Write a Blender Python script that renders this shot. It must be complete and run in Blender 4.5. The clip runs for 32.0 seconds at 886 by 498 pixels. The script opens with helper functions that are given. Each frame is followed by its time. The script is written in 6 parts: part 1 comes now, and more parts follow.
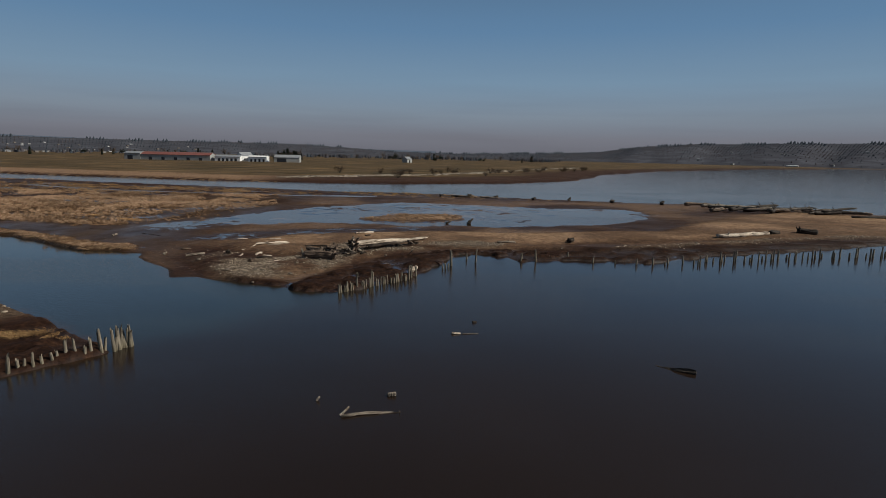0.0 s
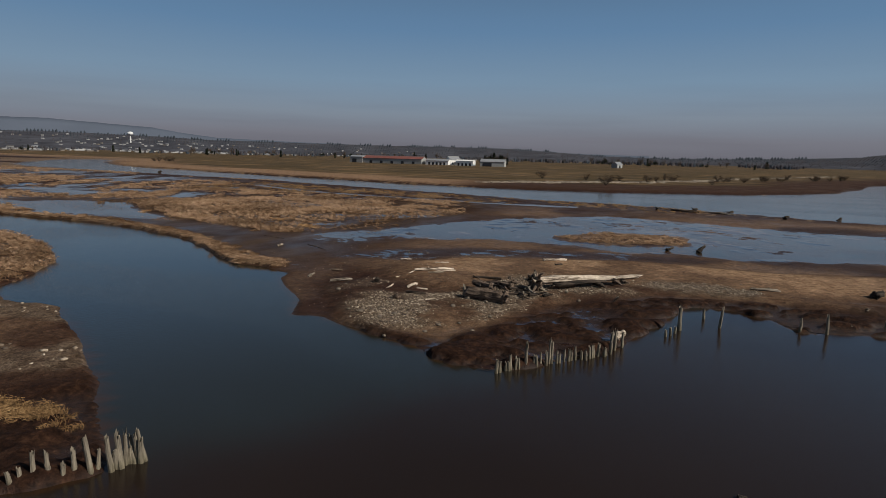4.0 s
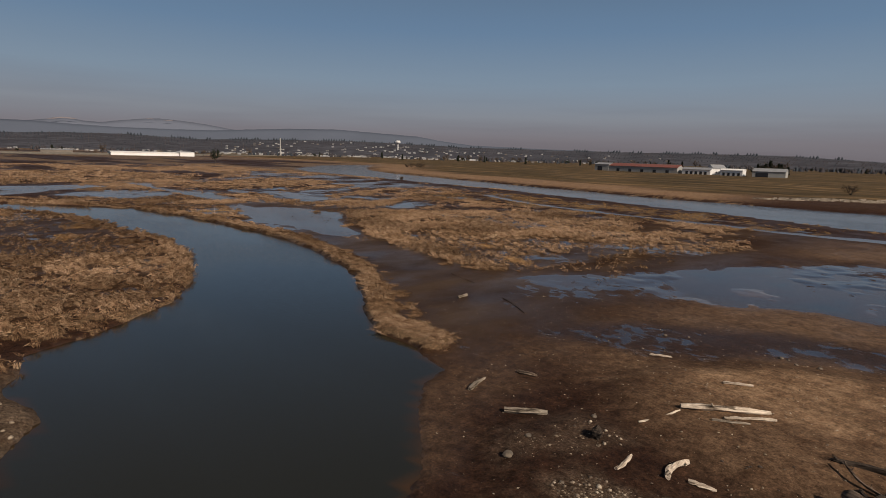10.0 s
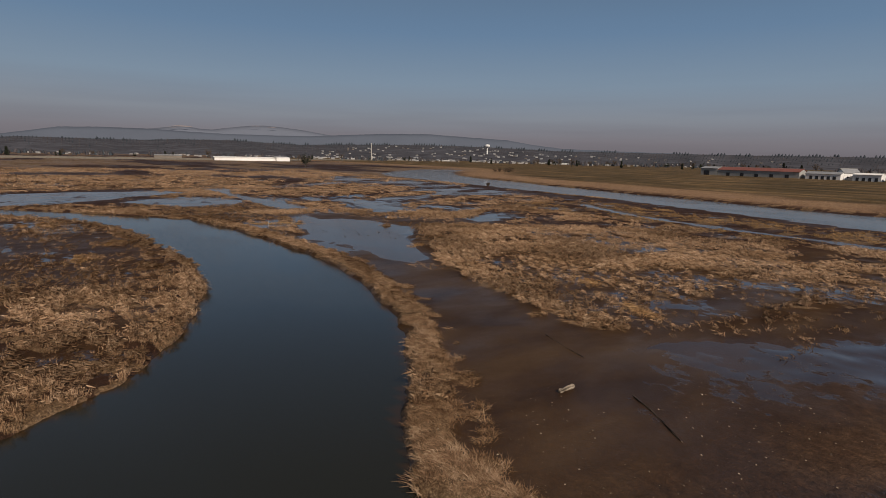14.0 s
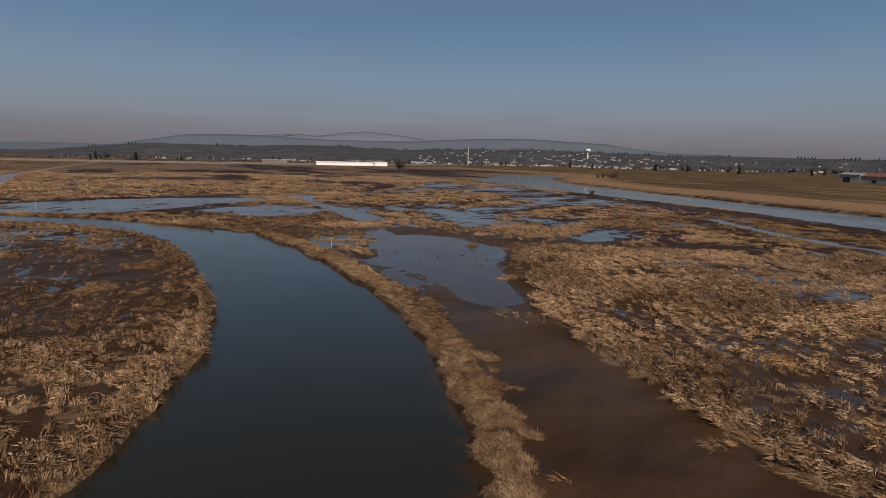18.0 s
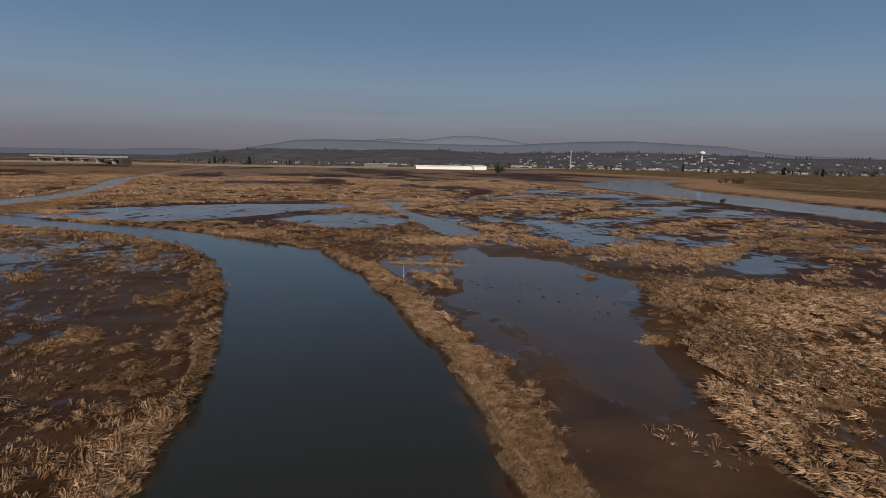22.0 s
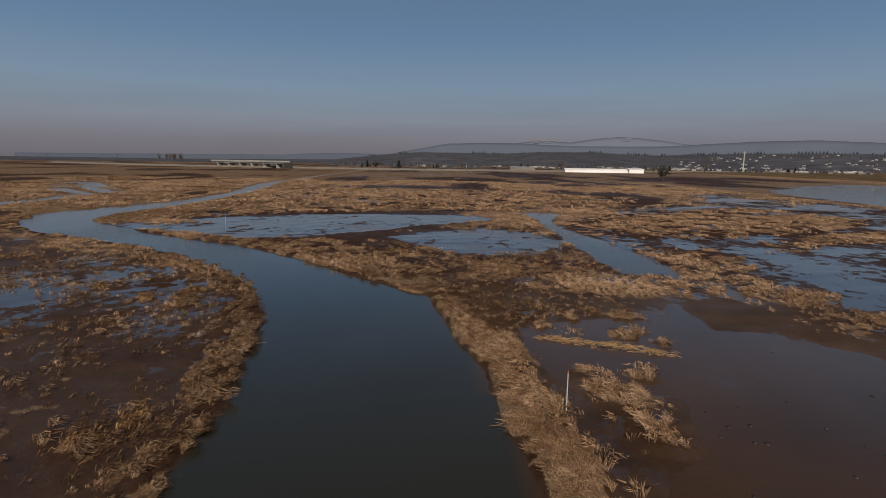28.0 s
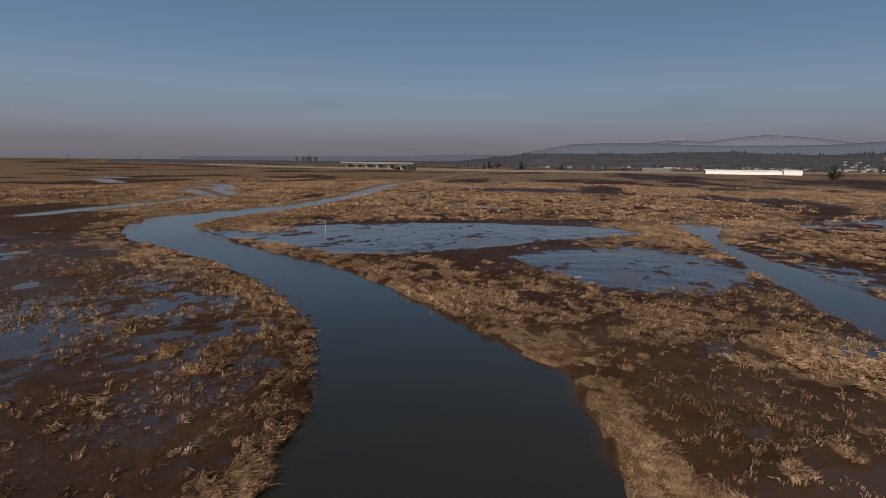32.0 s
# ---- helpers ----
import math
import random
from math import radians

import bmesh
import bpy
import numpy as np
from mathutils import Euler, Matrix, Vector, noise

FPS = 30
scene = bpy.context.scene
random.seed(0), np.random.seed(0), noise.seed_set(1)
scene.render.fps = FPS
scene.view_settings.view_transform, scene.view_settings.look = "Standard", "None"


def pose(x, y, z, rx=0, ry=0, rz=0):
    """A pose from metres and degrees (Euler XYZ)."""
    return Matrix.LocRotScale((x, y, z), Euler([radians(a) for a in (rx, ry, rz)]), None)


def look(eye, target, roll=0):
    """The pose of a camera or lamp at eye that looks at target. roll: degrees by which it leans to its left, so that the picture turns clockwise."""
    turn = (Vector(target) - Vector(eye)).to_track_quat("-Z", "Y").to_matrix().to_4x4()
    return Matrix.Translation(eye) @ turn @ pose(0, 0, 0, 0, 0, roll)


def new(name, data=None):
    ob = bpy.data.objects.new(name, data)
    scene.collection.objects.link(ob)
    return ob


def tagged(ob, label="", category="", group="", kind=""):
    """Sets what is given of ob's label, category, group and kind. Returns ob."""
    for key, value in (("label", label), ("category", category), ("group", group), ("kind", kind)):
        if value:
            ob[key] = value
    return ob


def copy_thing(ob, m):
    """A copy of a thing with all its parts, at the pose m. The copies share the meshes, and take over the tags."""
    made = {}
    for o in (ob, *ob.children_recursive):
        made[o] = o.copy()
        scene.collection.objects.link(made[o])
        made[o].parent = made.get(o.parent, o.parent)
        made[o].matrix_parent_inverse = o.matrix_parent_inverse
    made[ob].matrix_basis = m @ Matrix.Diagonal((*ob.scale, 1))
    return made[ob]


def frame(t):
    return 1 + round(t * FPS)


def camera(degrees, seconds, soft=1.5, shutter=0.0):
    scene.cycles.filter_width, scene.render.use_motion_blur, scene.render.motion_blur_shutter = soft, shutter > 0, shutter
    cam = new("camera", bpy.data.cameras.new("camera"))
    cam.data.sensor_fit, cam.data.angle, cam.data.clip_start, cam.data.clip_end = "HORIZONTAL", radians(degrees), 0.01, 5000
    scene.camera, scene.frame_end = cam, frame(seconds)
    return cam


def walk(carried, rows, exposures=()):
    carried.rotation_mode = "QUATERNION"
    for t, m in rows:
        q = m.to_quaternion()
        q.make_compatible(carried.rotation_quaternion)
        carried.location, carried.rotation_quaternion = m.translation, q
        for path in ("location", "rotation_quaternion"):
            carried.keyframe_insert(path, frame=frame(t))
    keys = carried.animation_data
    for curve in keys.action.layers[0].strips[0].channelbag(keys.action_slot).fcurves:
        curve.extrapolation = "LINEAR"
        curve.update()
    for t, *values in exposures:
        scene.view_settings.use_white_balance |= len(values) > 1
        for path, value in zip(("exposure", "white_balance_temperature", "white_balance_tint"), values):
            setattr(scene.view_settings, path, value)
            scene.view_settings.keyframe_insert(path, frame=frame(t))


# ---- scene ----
# seconds, stops, white balance: the film turns warmer as the camera swings from the bay
EXPOSURES = [(0.0, -0.08, 6100.0, 5.0), (2.0, -0.08, 6100.0, 5.0), (4.5, -0.08, 6250.0, 8.0), (8.0, -0.08, 6900.0, 13.0), (18.0, -0.08, 6700.0, 12.0), (28.0, -0.08, 6550.0, 11.0), (32.0, -0.08, 6550.0, 11.0)]

# ---------------------------------------------------------------- camera
cam = camera(76.42, 32.0, soft=0.7)
# seconds, x, y, z, heading to the right of north, tilt, lean
PATH = [
    (0.0, -0.00, -0.00, 11.74, 0.00, -9.53, 1.23),
    (0.5, -0.03, 2.43, 11.74, -2.23, -9.52, 1.27),
    (1.0, -0.09, 4.81, 11.73, -4.25, -9.51, 1.30),
    (1.5, -0.15, 7.08, 11.71, -6.57, -9.52, 1.33),
    (2.0, -0.25, 9.27, 11.70, -9.43, -9.53, 1.36),
    (2.5, -0.41, 11.46, 11.69, -12.23, -9.54, 1.39),
    (3.0, -0.65, 13.63, 11.68, -14.96, -9.54, 1.41),
    (3.5, -0.95, 15.79, 11.68, -17.72, -9.54, 1.44),
    (4.0, -1.35, 17.91, 11.68, -20.58, -9.55, 1.47),
    (4.5, -1.90, 20.00, 11.69, -23.38, -9.54, 1.49),
    (5.0, -2.49, 22.06, 11.70, -25.68, -9.53, 1.53),
    (5.5, -3.14, 24.10, 11.72, -27.70, -9.52, 1.56),
    (6.0, -3.85, 26.12, 11.74, -29.67, -9.51, 1.60),
    (6.5, -4.67, 28.11, 11.75, -31.80, -9.50, 1.63),
    (7.0, -5.59, 30.08, 11.77, -34.32, -9.50, 1.65),
    (7.5, -6.56, 32.05, 11.79, -36.43, -9.50, 1.67),
    (8.0, -7.64, 33.95, 11.80, -38.30, -9.51, 1.69),
    (8.5, -8.84, 35.80, 11.80, -40.28, -9.52, 1.69),
    (9.0, -10.14, 37.63, 11.81, -42.28, -9.52, 1.69),
    (9.5, -11.55, 39.40, 11.82, -43.81, -9.52, 1.66),
    (10.0, -12.99, 41.17, 11.83, -44.97, -9.51, 1.63),
    (10.5, -14.47, 42.89, 11.84, -46.10, -9.49, 1.59),
    (11.0, -15.99, 44.55, 11.85, -47.27, -9.47, 1.55),
    (11.5, -17.53, 46.15, 11.86, -48.33, -9.46, 1.52),
    (12.0, -19.13, 47.67, 11.87, -49.45, -9.44, 1.48),
    (12.5, -20.74, 49.15, 11.89, -50.57, -9.41, 1.44),
    (13.0, -22.35, 50.61, 11.90, -51.70, -9.39, 1.41),
    (13.5, -24.02, 52.03, 11.91, -52.85, -9.37, 1.38),
    (14.0, -25.76, 53.42, 11.93, -53.99, -9.35, 1.36),
    (14.5, -27.51, 54.75, 11.95, -55.26, -9.32, 1.34),
    (15.0, -29.25, 56.03, 11.98, -56.49, -9.29, 1.34),
    (15.5, -30.99, 57.27, 12.00, -57.70, -9.26, 1.33),
    (16.0, -32.75, 58.50, 12.00, -58.89, -9.22, 1.33),
    (16.5, -34.56, 59.70, 12.00, -60.07, -9.19, 1.32),
    (17.0, -36.42, 60.90, 12.00, -61.24, -9.16, 1.32),
    (17.5, -38.34, 62.07, 12.01, -62.46, -9.13, 1.32),
    (18.0, -40.29, 63.19, 12.01, -63.75, -9.10, 1.32),
    (18.5, -42.27, 64.25, 12.01, -65.04, -9.07, 1.32),
    (19.0, -44.27, 65.25, 12.01, -66.41, -9.04, 1.31),
    (19.5, -46.30, 66.19, 12.00, -67.75, -9.02, 1.30),
    (20.0, -48.33, 67.09, 11.99, -68.97, -9.00, 1.29),
    (20.5, -50.39, 67.93, 11.98, -70.16, -8.98, 1.27),
    (21.0, -52.48, 68.73, 11.96, -71.38, -8.95, 1.25),
    (21.5, -54.64, 69.50, 11.94, -72.58, -8.94, 1.21),
    (22.0, -56.87, 70.24, 11.90, -73.80, -8.94, 1.18),
    (22.5, -59.14, 70.96, 11.86, -75.03, -8.94, 1.13),
    (23.0, -61.45, 71.62, 11.82, -76.29, -8.94, 1.08),
    (23.5, -63.78, 72.21, 11.79, -77.56, -8.94, 1.04),
    (24.0, -66.06, 72.72, 11.77, -78.82, -8.94, 1.01),
    (24.5, -68.27, 73.18, 11.75, -80.09, -8.94, 0.98),
    (25.0, -70.45, 73.58, 11.74, -81.33, -8.94, 0.96),
    (25.5, -72.61, 73.91, 11.73, -82.58, -8.93, 0.94),
    (26.0, -74.82, 74.20, 11.73, -83.80, -8.92, 0.92),
    (26.5, -77.07, 74.46, 11.72, -85.00, -8.91, 0.90),
    (27.0, -79.32, 74.66, 11.72, -86.19, -8.89, 0.89),
    (27.5, -81.59, 74.81, 11.72, -87.38, -8.88, 0.87),
    (28.0, -83.84, 74.89, 11.71, -88.58, -8.88, 0.85),
    (28.5, -86.08, 74.92, 11.70, -89.85, -8.87, 0.83),
    (29.0, -88.35, 74.90, 11.69, -91.21, -8.87, 0.80),
    (29.5, -90.64, 74.83, 11.68, -92.64, -8.87, 0.77),
    (30.0, -92.88, 74.72, 11.66, -94.14, -8.88, 0.74),
    (30.5, -95.05, 74.50, 11.64, -95.80, -8.88, 0.70),
    (31.0, -97.14, 74.21, 11.62, -97.49, -8.89, 0.66),
    (31.5, -99.23, 73.89, 11.61, -99.15, -8.89, 0.64),
    (32.0, -101.34, 73.54, 11.61, -100.89, -8.89, 0.62),
]
walk(cam, [(t, pose(x, y, z, 90 + tilt, 0, -head) @ pose(0, 0, 0, 0, 0, lean)) for t, x, y, z, head, tilt, lean in PATH],
     EXPOSURES)

# ---------------------------------------------------------------- daylight
SUN_AZ, SUN_EL = 94.0, 36.0          # degrees to the right of north, above the horizon
world = bpy.data.worlds.new("sky")
scene.world = world
world.use_nodes = True
wn, wl = world.node_tree.nodes, world.node_tree.links
wn.clear()
w_out, w_bg = wn.new("ShaderNodeOutputWorld"), wn.new("ShaderNodeBackground")
w_sky, w_co, w_sep = wn.new("ShaderNodeTexSky"), wn.new("ShaderNodeTexCoord"), wn.new("ShaderNodeSeparateXYZ")
w_sky.sky_type, w_sky.sun_disc = "NISHITA", False
w_sky.sun_elevation, w_sky.sun_rotation = radians(SUN_EL), radians(SUN_AZ)
w_sky.air_density, w_sky.dust_density, w_sky.ozone_density = 1.0, 0.3, 2.5
# thin smoke lies on the horizon and clears upwards into the blue
w_haze, w_fac, w_mix, w_mul = wn.new("ShaderNodeValToRGB"), wn.new("ShaderNodeMapRange"), wn.new("ShaderNodeMix"), wn.new("ShaderNodeMix")
HAZE = ((0.0, (0.160, 0.151, 0.173)), (0.03, (0.196, 0.190, 0.217)), (0.065, (0.228, 0.260, 0.308)), (0.12, (0.203, 0.286, 0.382)), (0.2, (0.132, 0.228, 0.362)), (0.34, (0.080, 0.150, 0.262)))
while len(w_haze.color_ramp.elements) < len(HAZE):
    w_haze.color_ramp.elements.new(0.5)
for stop, (at, tone) in zip(w_haze.color_ramp.elements, HAZE):
    stop.position, stop.color = at, (*tone, 1)
w_mix.data_type = w_mul.data_type = "RGBA"
w_mul.blend_type = "MULTIPLY"
w_mul.inputs["Factor"].default_value = 1.0
w_fac.inputs["From Min"].default_value, w_fac.inputs["From Max"].default_value = 0.22, 0.5
wl.new(w_co.outputs["Generated"], w_sep.inputs[0])
wl.new(w_sep.outputs["Z"], w_haze.inputs["Fac"])
wl.new(w_sep.outputs["Z"], w_fac.inputs["Value"])
wl.new(w_sky.outputs["Color"], w_mul.inputs["A"])
w_mul.inputs["B"].default_value = (0.066, 0.055, 0.046, 1)
wl.new(w_fac.outputs[0], w_mix.inputs["Factor"])
# faint streaks of cloud low in the haze
w_map, w_noise, w_veil, w_low, w_tone = wn.new("ShaderNodeMapping"), wn.new("ShaderNodeTexNoise"), wn.new("ShaderNodeMapRange"), wn.new("ShaderNodeMapRange"), wn.new("ShaderNodeMix")
w_map.inputs["Scale"].default_value = (2.2, 2.2, 34.0)
w_noise.inputs["Scale"].default_value, w_noise.inputs["Detail"].default_value = 1.4, 5
w_veil.inputs["From Min"].default_value, w_veil.inputs["From Max"].default_value = 0.45, 0.72
w_veil.inputs["To Max"].default_value = 0.16
w_low.inputs["From Min"].default_value, w_low.inputs["From Max"].default_value = 0.16, 0.05
w_tone.data_type, w_tone.blend_type = "RGBA", "MULTIPLY"
w_tone.inputs["B"].default_value = (0.55, 0.5, 0.52, 1)
w_both = wn.new("ShaderNodeMath")
w_both.operation = "MULTIPLY"
wl.new(w_co.outputs["Generated"], w_map.inputs[0])
wl.new(w_map.outputs[0], w_noise.inputs["Vector"])
wl.new(w_noise.outputs["Fac"], w_veil.inputs["Value"])
wl.new(w_sep.outputs["Z"], w_low.inputs["Value"])
wl.new(w_veil.outputs[0], w_both.inputs[0])
wl.new(w_low.outputs[0], w_both.inputs[1])
wl.new(w_both.outputs[0], w_tone.inputs["Factor"])
wl.new(w_haze.outputs["Color"], w_tone.inputs["A"])
wl.new(w_tone.outputs["Result"], w_mix.inputs["A"])
wl.new(w_mul.outputs["Result"], w_mix.inputs["B"])
wl.new(w_mix.outputs["Result"], w_bg.inputs["Color"])
w_bg.inputs["Strength"].default_value = 1.0
wl.new(w_bg.outputs[0], w_out.inputs[0])

sun_lamp = new("sun", bpy.data.lights.new("sun", "SUN"))
sun_lamp.data.energy, sun_lamp.data.angle, sun_lamp.data.color = 4.8, radians(0.6), (1.0, 0.93, 0.82)
sun_way = Vector((math.sin(radians(SUN_AZ)) * math.cos(radians(SUN_EL)), math.cos(radians(SUN_AZ)) * math.cos(radians(SUN_EL)), math.sin(radians(SUN_EL))))
sun_lamp.matrix_world = look(sun_way * 300, (0, 0, 0))

# ---------------------------------------------------------------- materials
def material(name, rough=0.8, metal=0.0):
    m = bpy.data.materials.new(name)
    m.use_nodes = True
    b = m.node_tree.nodes["Principled BSDF"]
    b.inputs["Roughness"].default_value, b.inputs["Metallic"].default_value = rough, metal
    return m, m.node_tree.nodes, m.node_tree.links, b


def noise_tex(nodes, links, scale, detail=6, rough=0.6, stretch=(1, 1, 1), turn=0.0, coords="Object"):
    co, mp, nz = nodes.new("ShaderNodeTexCoord"), nodes.new("ShaderNodeMapping"), nodes.new("ShaderNodeTexNoise")
    mp.inputs["Scale"].default_value = stretch
    mp.inputs["Rotation"].default_value = (0, 0, turn)
    links.new(co.outputs[coords], mp.inputs[0])
    links.new(mp.outputs[0], nz.inputs["Vector"])
    nz.inputs["Scale"].default_value, nz.inputs["Detail"].default_value, nz.inputs["Roughness"].default_value = scale, detail, rough
    return nz.outputs["Fac"]


def ramp(nodes, links, fac, *stops):
    r = nodes.new("ShaderNodeValToRGB")
    e = r.color_ramp.elements
    while len(e) < len(stops):
        e.new(0.5)
    for k, (p, c) in enumerate(stops):
        e[k].position = p
        e[k].color = (*c, 1) if len(c) == 3 else c
    links.new(fac, r.inputs["Fac"])
    return r.outputs["Color"]


def blend(nodes, links, fac, a, b, kind="MIX"):
    x = nodes.new("ShaderNodeMix")
    x.data_type, x.blend_type = "RGBA", kind
    for key, v in (("Factor", fac), ("A", a), ("B", b)):
        if isinstance(v, (int, float)):
            x.inputs[key].default_value = v if key == "Factor" else (v, v, v, 1)
        elif isinstance(v, tuple):
            x.inputs[key].default_value = (*v, 1)
        else:
            links.new(v, x.inputs[key])
    return x.outputs["Result"]


def calc(nodes, links, op, a, b=0.0, clamp=False):
    x = nodes.new("ShaderNodeMath")
    x.operation, x.use_clamp = op, clamp
    for k, v in enumerate((a, b)):
        if isinstance(v, (int, float)):
            x.inputs[k].default_value = v
        else:
            links.new(v, x.inputs[k])
    return x.outputs[0]


def bump(nodes, links, b, height, strength, distance):
    x = nodes.new("ShaderNodeBump")
    x.inputs["Strength"].default_value, x.inputs["Distance"].default_value = strength, distance
    links.new(height, x.inputs["Height"])
    links.new(x.outputs[0], b.inputs["Normal"])


def plain(name, colour, rough=0.8, metal=0.0, vary=0.3, scale=3.0, stretch=(1, 1, 1), depth=0.0, gloss=0.5):
    """A worn surface of one colour: two scales of variation, with a slight relief."""
    m, n, l, b = material(name, rough, metal)
    b.inputs["Specular IOR Level"].default_value = gloss
    big, fine = noise_tex(n, l, scale * 0.2, 4, 0.6, stretch), noise_tex(n, l, scale, 6, 0.7, stretch)
    dark = tuple(c * (1 - vary) for c in colour)
    light = tuple(min(1, c * (1 + vary)) for c in colour)
    c1 = ramp(n, l, fine, (0.3, dark), (0.7, light))
    c2 = ramp(n, l, big, (0.35, (1 - vary * 0.6,) * 3), (0.65, (1.0,) * 3))
    c = blend(n, l, 1.0, c1, c2, "MULTIPLY")
    info = n.new("ShaderNodeObjectInfo")
    t = ramp(n, l, info.outputs["Random"], (0.0, (0.8, 0.8, 0.8)), (1.0, (1.0, 0.98, 0.95)))
    l.new(blend(n, l, 1.0, c, t, "MULTIPLY"), b.inputs["Base Color"])
    if depth:
        bump(n, l, b, fine, 0.8, depth)
    return m


def grass_material(name, stops):
    m, n, l, b = material(name, 0.85)
    g = n.new("ShaderNodeNewGeometry")
    tone = calc(n, l, "ADD", calc(n, l, "MULTIPLY", noise_tex(n, l, 1.5, 3, 0.55), 1.25), calc(n, l, "MULTIPLY", g.outputs["Random Per Island"], 0.5))
    c = ramp(n, l, calc(n, l, "SUBTRACT", tone, 0.27), *stops)
    patch = ramp(n, l, noise_tex(n, l, 0.12, 4, 0.6), (0.35, (0.62, 0.58, 0.52)), (0.62, (1.0, 1.0, 1.0)))
    l.new(blend(n, l, 1.0, c, patch, "MULTIPLY"), b.inputs["Base Color"])
    b.inputs["Specular IOR Level"].default_value = 0.15
    return m


straw = grass_material("straw_grass", ((0.0, (0.055, 0.028, 0.015)), (0.35, (0.185, 0.104, 0.058)), (0.75, (0.350, 0.222, 0.136)), (1.0, (0.50, 0.350, 0.235))))
dark_grass = grass_material("sodden_grass", ((0.0, (0.055, 0.030, 0.015)), (0.6, (0.135, 0.077, 0.040)), (1.0, (0.25, 0.155, 0.085))))
gold_grass = grass_material("golden_grass", ((0.0, (0.13, 0.065, 0.03)), (0.5, (0.32, 0.18, 0.085)), (1.0, (0.48, 0.30, 0.15))))
rust_grass = grass_material("rusty_grass", ((0.0, (0.07, 0.04, 0.02)), (0.5, (0.20, 0.115, 0.05)), (1.0, (0.34, 0.21, 0.1))))

# ground: zone masks come with the mesh as two colour layers
ground_mat, n, l, b = material("tidal_ground", 0.6)
za, zb = n.new("ShaderNodeVertexColor"), n.new("ShaderNodeVertexColor")
za.layer_name, zb.layer_name = "zone_a", "zone_b"
zc, sc = n.new("ShaderNodeVertexColor"), n.new("ShaderNodeSeparateColor")
zc.layer_name = "zone_c"
l.new(zc.outputs[0], sc.inputs[0])
sa, sb = n.new("ShaderNodeSeparateColor"), n.new("ShaderNodeSeparateColor")
l.new(za.outputs[0], sa.inputs[0])
l.new(zb.outputs[0], sb.inputs[0])
z_grass, z_gravel, z_red = sa.outputs[0], sa.outputs[1], sa.outputs[2]
z_sand, z_field, z_dry = sb.outputs[0], sb.outputs[1], sb.outputs[2]
z_silt = sc.outputs[1]
fine, mid, big = noise_tex(n, l, 9.0, 8, 0.7), noise_tex(n, l, 1.1, 6, 0.65), noise_tex(n, l, 0.09, 5, 0.6)
mud = blend(n, l, 1.0, ramp(n, l, mid, (0.3, (0.021, 0.0090, 0.0055)), (0.7, (0.056, 0.0265, 0.0155))), ramp(n, l, fine, (0.34, (0.42, 0.40, 0.38)), (0.5, (0.85, 0.85, 0.85)), (0.66, (1.4, 1.35, 1.3))), "MULTIPLY")
litter = blend(n, l, 1.0, ramp(n, l, fine, (0.34, (0.05, 0.026, 0.013)), (0.5, (0.140, 0.085, 0.047)), (0.66, (0.300, 0.200, 0.118))), ramp(n, l, noise_tex(n, l, 0.35, 5, 0.7), (0.3, (0.55, 0.5, 0.45)), (0.6, (1, 1, 1))), "MULTIPLY")
pebbles = blend(n, l, 1.0, ramp(n, l, noise_tex(n, l, 8.5, 8, 0.85), (0.38, (0.034, 0.021, 0.013)), (0.49, (0.125, 0.085, 0.056)), (0.62, (0.33, 0.25, 0.175))), ramp(n, l, mid, (0.35, (0.5, 0.46, 0.42)), (0.6, (1, 1, 1))), "MULTIPLY")
redmud = ramp(n, l, noise_tex(n, l, 3.5, 6, 0.7), (0.34, (0.008, 0.0036, 0.0025)), (0.5, (0.023, 0.0105, 0.0062)), (0.68, (0.056, 0.027, 0.0145)))
sand = blend(n, l, 1.0, ramp(n, l, mid, (0.3, (0.175, 0.098, 0.054)), (0.7, (0.40, 0.255, 0.152))), ramp(n, l, fine, (0.36, (0.6, 0.57, 0.54)), (0.62, (1.05, 1.05, 1.05))), "MULTIPLY")
streak = noise_tex(n, l, 0.05, 5, 0.55, (0.35, 1.6, 1), -0.45)
field = ramp(n, l, streak, (0.36, (0.048, 0.033, 0.015)), (0.47, (0.076, 0.051, 0.024)), (0.56, (0.110, 0.070, 0.034)), (0.66, (0.20, 0.125, 0.06)))
dense = ramp(n, l, calc(n, l, "ADD", z_grass, calc(n, l, "MULTIPLY", calc(n, l, "SUBTRACT", fine, 0.5), 0.9)), (0.34, (0.0,) * 3), (0.58, (1.0,) * 3))
# a skin of water stands on the low mud
lace = blend(n, l, 0.5, noise_tex(n, l, 0.5, 8, 0.7, (0.85, 1.1, 1), 0.5), noise_tex(n, l, 0.13, 6, 0.6, (0.8, 1.1, 1), 0.3))
wet = calc(n, l, "ADD", sc.outputs[0], calc(n, l, "MULTIPLY", calc(n, l, "SUBTRACT", lace, 0.5), 1.7))
film = calc(n, l, "MULTIPLY", ramp(n, l, wet, (0.53, (0.0,) * 3), (0.585, (1.0,) * 3)), calc(n, l, "SUBTRACT", 1.0, dense), True)
